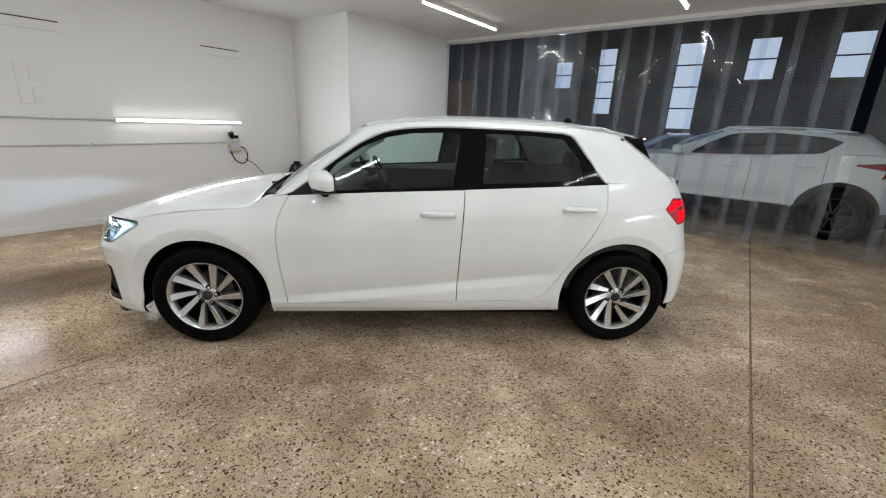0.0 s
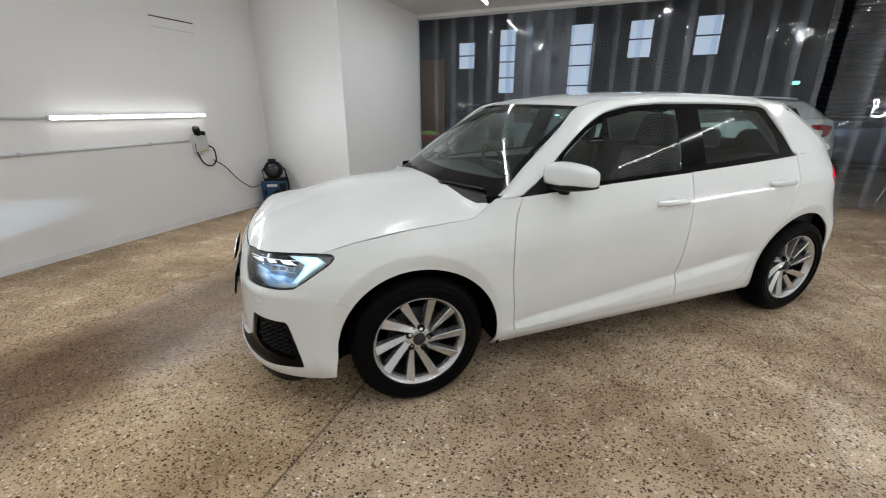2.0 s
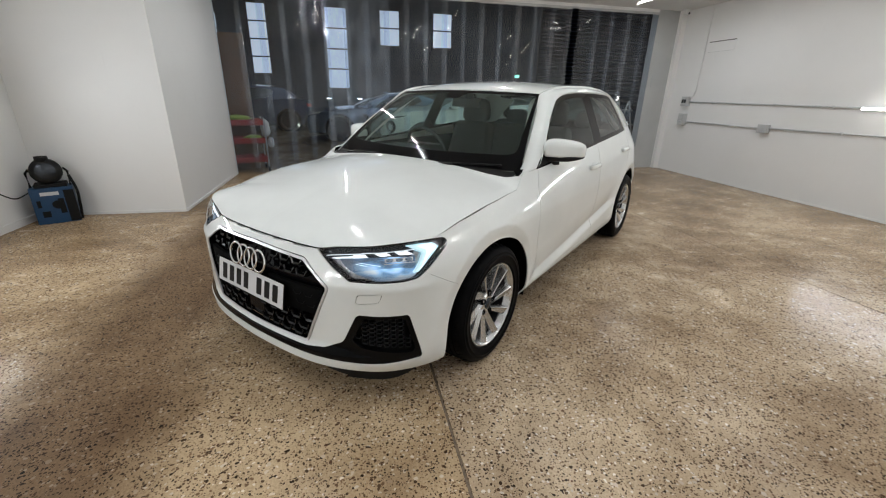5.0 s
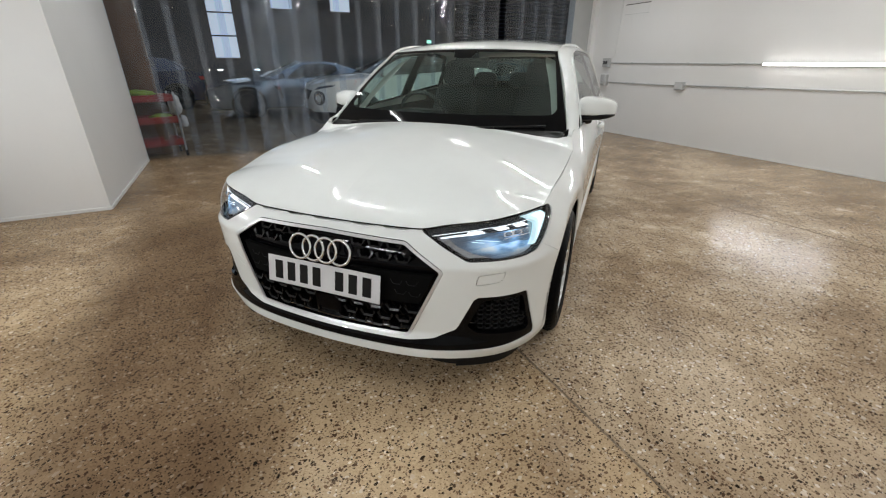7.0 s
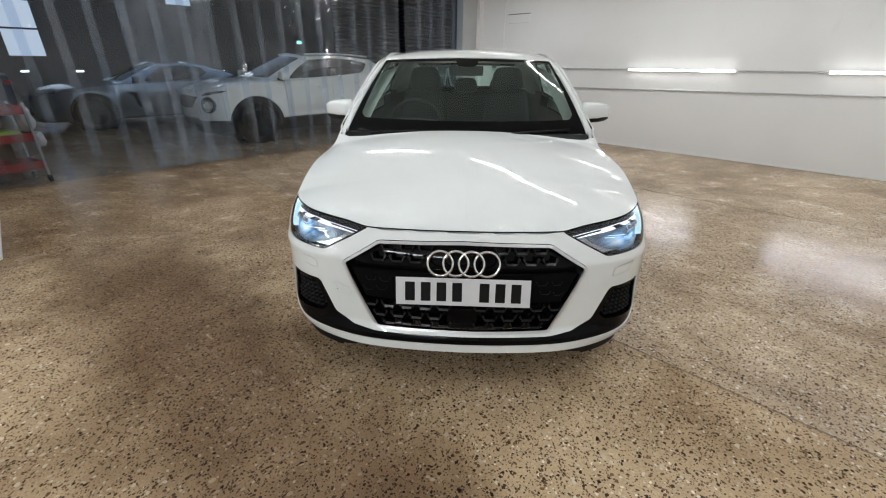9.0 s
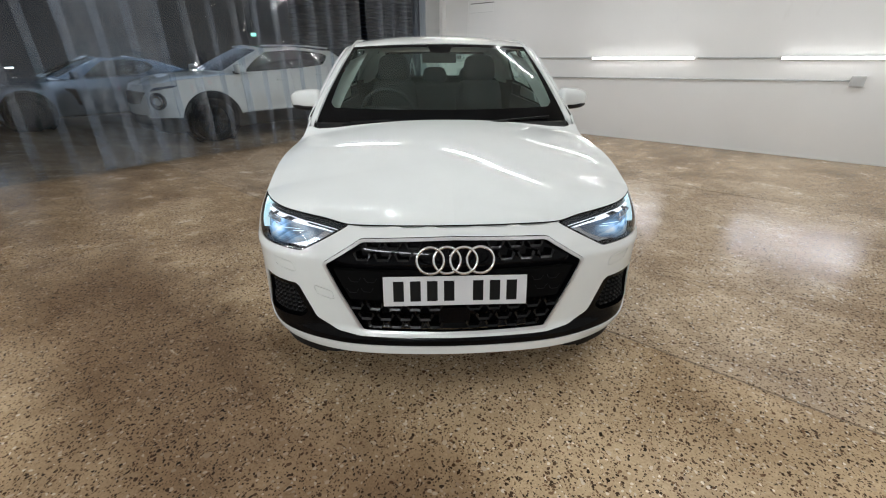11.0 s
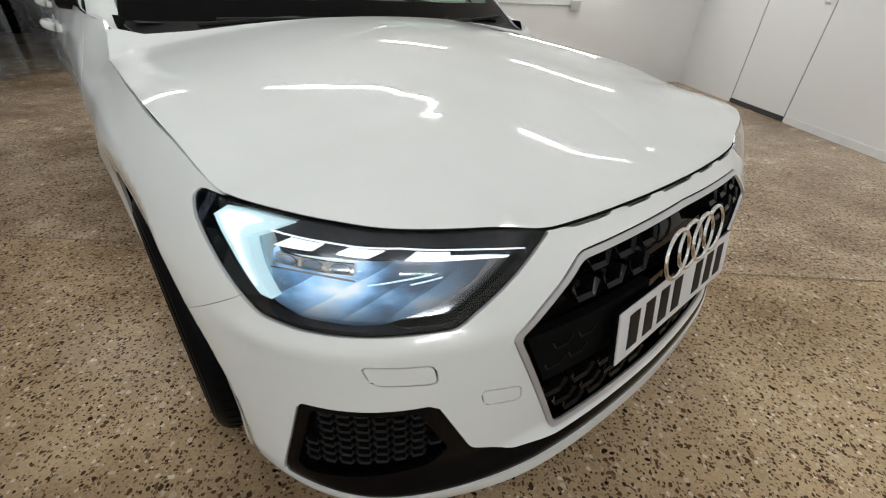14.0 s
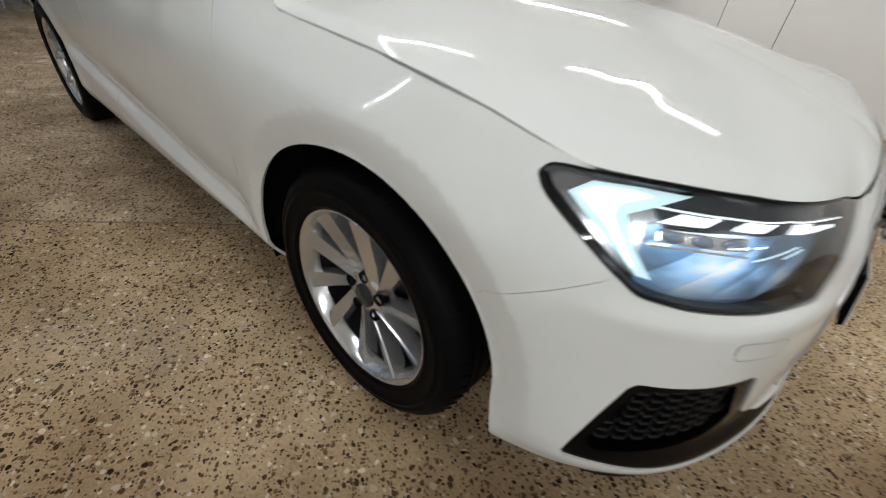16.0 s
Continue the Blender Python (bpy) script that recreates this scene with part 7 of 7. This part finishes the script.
    def cabin(u, q):
        u, q = np.asarray(u, float), np.asarray(q, float)
        lo = np.stack([pchip(us, [h[1][i] for h in house], u) for i in range(3)], -1)
        hi = np.stack([pchip(us, [h[2][i] for h in house], u) for i in range(3)], -1)
        bulge = 0.020 * np.sin(np.pi * np.clip(q, 0, 1))
        at = lo + (hi - lo) * q[:, None]
        aside = np.clip(1 - np.abs(u - 2) / 1.2, 0, 1)
        return at + np.stack([np.sign(u - 2) * bulge * (1 - aside), bulge * aside, bulge * 0.4], -1)

    def cap(u, r):
        u, r = np.asarray(u, float), np.asarray(r, float)
        at = cabin(u, np.ones_like(u))
        return np.stack([at[:, 0], at[:, 1] * (1 - r), at[:, 2] + 0.045 * (1 - (1 - r) ** 2) * np.clip(at[:, 1] / 0.45, 0, 1)], -1)

    shape = patches(cabin, (0.0, 4.0), (0.0, 1.0), 0.045, 0.05, [("glasshouse", [(-0.1, -0.1), (4.1, -0.1), (4.1, 1.1), (-0.1, 1.1)])] + [(n, rounded(q, 0.05)) for n, q in windows], flip=True, gap=0.004, depth=0.012, free=(0.0, 4.0), free_b=(0.0, 1.0))
    for name, piece in shape.items():
        mat = paint if name == "glasshouse" else DARK_GLASS
        if name == "side_window":
            for one in (piece, turned(piece)):
                put(name, one, mat, ob)
        else:
            put(name, joined(piece, turned(piece)), mat, ob)
    top = patches(cap, (0.0, 4.0), (0.0, 1.0), 0.08, 0.1, [], flip=True, gap=0, depth=0)
    put("roof", joined(top["all"], turned(top["all"])), paint, ob)

    for ax in axles:
        for side in (1, -1):
            y = side * (float(np.interp(ax, px[2:-2], py[2:-2])) - 0.085)
            turn = pose(ax, y, radius, -90 * side, 0, 0)
            wheel_ob = part("wheel", lathe(bmesh.new(), [(radius * 0.66, 0.06), (radius * 0.68, 0.092), (radius * 0.74, 0.10), (radius * 0.90, 0.10), (radius * 0.985, 0.07), (radius, 0.03), (radius, -0.10)], turn, 40), RUBBER, ob, smooth=True)
            part("rim", lathe(bmesh.new(), [(radius * 0.60, 0.02), (radius * 0.64, 0.085), (radius * 0.68, 0.092), (radius * 0.69, 0.07)], turn, 40), SMOKED, wheel_ob, smooth=True)
            part("wheel_face", lathe(bmesh.new(), [(0.0, 0.0), (radius * 0.66, 0.0)], turn, 32), UNDER_BLACK, wheel_ob)
            for k in range(10):
                part("spoke", boxed(0.03, radius * 0.65, -0.014, 0.014, 0.02, 0.075, bevel=0.004, m=turn @ pose(0, 0, 0, 0, 0, 36 * k)), SMOKED, wheel_ob)
            part("wheel_well", lathe(bmesh.new(), [(radius * 1.22, 0.05), (radius * 1.22, -0.22), (0.0, -0.22)], turn, 32), UNDER_BLACK, ob)
    for side in (1, -1):
        base = house[2][1]
        arm = part("mirror", boxed(-0.07, 0.07, -0.11, 0.11, -0.065, 0.065, bevel=0.04, m=pose(base[0] + 0.14, side * (base[1] + 0.20), base[2] + 0.07, 0, 0, 8 * side)), paint, ob, smooth=True)
        part("mirror_foot", boxed(-0.03, 0.03, -0.08, 0.08, -0.02, 0.02, bevel=0.01, m=pose(base[0] + 0.12, side * (base[1] + 0.06), base[2] + 0.01)), SATIN_BLACK, arm)
        for x0, x1, lean in doors:
            x = x1 - 0.22
            at = hull(np.array([reach(x)]), np.array([float(side_curve(belt, np.array([x]))[0]) - 0.14]))[0]
            part("door_handle", boxed(-0.09, 0.09, -0.016, 0.016, -0.014, 0.014, bevel=0.010, m=Matrix.Translation((at[0], side * (at[1] + 0.014), at[2]))), paint, ob, smooth=True)
    return ob, hull


CROSSOVER = dict(
    plan=((-2.10, 0), (-2.085, 0.26), (-2.02, 0.52), (-1.90, 0.69), (-1.72, 0.79), (-1.40, 0.845), (-0.9, 0.862), (0.0, 0.868), (0.9, 0.868), (1.40, 0.845), (1.68, 0.78), (1.87, 0.62), (1.95, 0.36), (1.97, 0)),
    belt=((-2.2, 0.84), (-2.0, 0.90), (-1.65, 0.955), (-1.1, 1.00), (-0.6, 1.02), (0.3, 1.07), (1.0, 1.125), (1.5, 1.15), (2.0, 1.10)),
    rake=((0.2, -0.06), (0.35, 0.0), (0.55, 0.015), (0.70, 0.0), (0.85, -0.07), (0.95, -0.16)), axles=(-1.26, 1.255), radius=0.345,
    house=((0, (-1.12, 0, 1.06), (-0.24, 0, 1.455)), (0.55, (-1.06, 0.40, 1.055), (-0.20, 0.30, 1.447)), (0.9, (-0.86, 0.68, 1.03), (-0.10, 0.50, 1.420)), (1.0, (-0.76, 0.745, 1.02), (-0.05, 0.55, 1.415)),
           (2.0, (0.40, 0.80, 1.07), (0.50, 0.585, 1.440)), (3.0, (1.58, 0.70, 1.15), (1.34, 0.52, 1.385)), (3.15, (1.68, 0.60, 1.15), (1.42, 0.45, 1.385)), (3.5, (1.78, 0.34, 1.15), (1.48, 0.28, 1.395)), (4.0, (1.82, 0, 1.15), (1.50, 0, 1.400))),
    windows=(("windscreen", [(-0.1, 0.06), (0.80, 0.06), (0.86, 0.92), (-0.1, 0.92)]), ("side_window", [(1.13, 0.07), (1.10, 0.50), (1.14, 0.86), (1.9, 0.88), (2.58, 0.80), (2.70, 0.62), (2.46, 0.09), (1.9, 0.05)]),
             ("rear_screen", [(3.25, 0.10), (4.1, 0.10), (4.1, 0.85), (3.30, 0.85)])),
    doors=((-0.70, 0.24, 0.02), (0.24, 1.06, 0.26)), clad=0.42,
    extras=(("headlamp", DARK_LENS, [(0.52, 0.795), (0.95, 0.865), (1.00, 0.895), (0.62, 0.855)]), ("nose_grille", UNDER_BLACK, [(-0.05, 0.80), (0.46, 0.79), (0.30, 0.62), (-0.05, 0.60)]),
            ("lower_mouth", UNDER_BLACK, [(-0.05, 0.45), (0.40, 0.46), (0.50, 0.30), (-0.05, 0.28)]), ("tail_lamp", RED_LENS, [(3.98, 1.02), (4.30, 1.06), (4.55, 1.03), (4.42, 0.90), (4.30, 0.86), (4.34, 0.97)])))
COUPE = dict(
    plan=((-2.34, 0), (-2.33, 0.30), (-2.27, 0.58), (-2.14, 0.75), (-1.90, 0.86), (-1.5, 0.91), (-0.9, 0.91), (0.0, 0.90), (0.9, 0.925), (1.5, 0.93), (1.95, 0.87), (2.15, 0.76), (2.24, 0.5), (2.28, 0)),
    belt=((-2.4, 0.66), (-2.2, 0.72), (-1.7, 0.80), (-0.9, 0.87), (-0.4, 0.89), (0.8, 0.94), (1.6, 0.99), (2.3, 0.97)),
    rake=((0.2, -0.03), (0.35, 0.0), (0.5, 0.0), (0.62, -0.04), (0.75, -0.13)), axles=(-1.39, 1.39), radius=0.345,
    house=((0, (-0.98, 0, 0.94), (-0.12, 0, 1.31)), (0.55, (-0.90, 0.42, 0.93), (-0.08, 0.30, 1.30)), (0.9, (-0.70, 0.70, 0.90), (0.0, 0.48, 1.275)), (1.0, (-0.58, 0.76, 0.89), (0.06, 0.53, 1.265)),
           (2.0, (0.40, 0.80, 0.92), (0.48, 0.57, 1.29)), (3.0, (1.62, 0.68, 0.99), (0.98, 0.50, 1.235)), (3.15, (1.74, 0.58, 0.99), (1.02, 0.44, 1.235)), (3.5, (1.84, 0.33, 0.995), (1.06, 0.26, 1.245)), (4.0, (1.88, 0, 1.0), (1.08, 0, 1.25))),
    windows=(("windscreen", [(-0.1, 0.06), (0.80, 0.06), (0.86, 0.94), (-0.1, 0.94)]), ("side_window", [(1.13, 0.07), (1.14, 0.86), (1.9, 0.88), (2.55, 0.78), (2.50, 0.40), (2.22, 0.09), (1.8, 0.05)]),
             ("rear_screen", [(3.25, 0.06), (4.1, 0.06), (4.1, 0.90), (3.30, 0.90)])),
    doors=((-0.45, 0.78, 0.10),), clad=0.24,
    extras=(("headlamp", CHROME, [(0.62, 0.675), (1.05, 0.745), (1.08, 0.775), (0.70, 0.735)]), ("nose_grille", UNDER_BLACK, [(-0.05, 0.60), (0.42, 0.60), (0.52, 0.34), (-0.05, 0.32)]),
            ("wing_vent", UNDER_BLACK, [(2.17, 0.74), (2.36, 0.72), (2.40, 0.40), (2.33, 0.44), (2.30, 0.62)]), ("tail_lamp", RED_LENS, [(5.00, 0.90), (5.25, 0.90), (5.25, 0.80), (5.02, 0.80)])))
HATCH = dict(COUPE, belt=((-2.4, 0.74), (-2.2, 0.80), (-1.7, 0.88), (-0.9, 0.95), (0.8, 1.0), (1.6, 1.04), (2.3, 1.0)),
             house=tuple((u, (a[0], a[1], a[2] + 0.07), (b[0] + (0.35 if u > 2 else 0), b[1], b[2] + 0.14)) for u, a, b in COUPE["house"]), doors=((-0.5, 0.45, 0.05),))

crossover, hull = parked_car(pose(5.98, -1.68, 0, 0, 0, -90), "pearl white compact crossover parked behind the plastic curtain", SUV_PAINT, **CROSSOVER)
for side in (1, -1):        # round lower lamps in the nose, each in a dark bowl
    p = hull(np.array([0.66]), np.array([0.665]))[0]
    turn = pose(p[0] + 0.01, side * p[1], p[2], 0, -90, 0) @ pose(0, 0, 0, -34 * side, 0, 0)
    bowl = part("round_lamp", lathe(bmesh.new(), [(0.125, -0.05), (0.125, 0.016), (0.112, 0.024), (0.10, 0.012), (0.0, -0.01)], turn, 28), UNDER_BLACK, crossover, smooth=True)
    part("lamp_ring", lathe(bmesh.new(), [(0.088, 0.0), (0.088, 0.020), (0.074, 0.022), (0.060, 0.004), (0.0, 0.0)], turn, 28), CHROME, bowl, smooth=True)
    rail_x = np.linspace(-0.1, 1.30, 16)
    part("roof_rail", tube_mesh(bmesh.new(), [(x, side * (0.545 - 0.02 * abs(x - 0.5)), 1.470 - 0.035 * (x - 0.5) ** 2 - (0.03 if x > 0.8 else 0) * (x - 0.8)) for x in rail_x], 0.013, 8), SATIN_SILVER, crossover, smooth=True)
parked_car(pose(9.75, -0.02, 0, 0, 0, -88), "silver-blue sports coupe parked in the workshop", SILVER_BLUE, **COUPE)
parked_car(pose(9.2, -5.6, 0, 0, 0, -105), "silver coupe parked further back in the workshop", SILVER_BLUE, **COUPE)
parked_car(pose(12.6, 4.6, 0, 0, 0, -80), "dark blue hatchback parked far back", DARK_BLUE, **HATCH)

# green lit exit sign far back
exit_sign = thing("exit_sign", pose(11.84, -4.87, 1.94), "small lit green exit sign hanging in the workshop", "exit sign")
part("case", boxed(-0.01, 0.03, -0.10, 0.10, -0.06, 0.06, bevel=0.006), DARK, exit_sign)
part("lit_face", boxed(-0.016, -0.011, -0.085, 0.085, -0.045, 0.045), glow("exit_green", (0.35, 0.95, 0.70), 1.6), exit_sign)
part("hanger", tube_mesh(bmesh.new(), [(0.01, 0, 0.055), (0.01, 0, 4.56)], 0.008, 6), DARK, exit_sign)
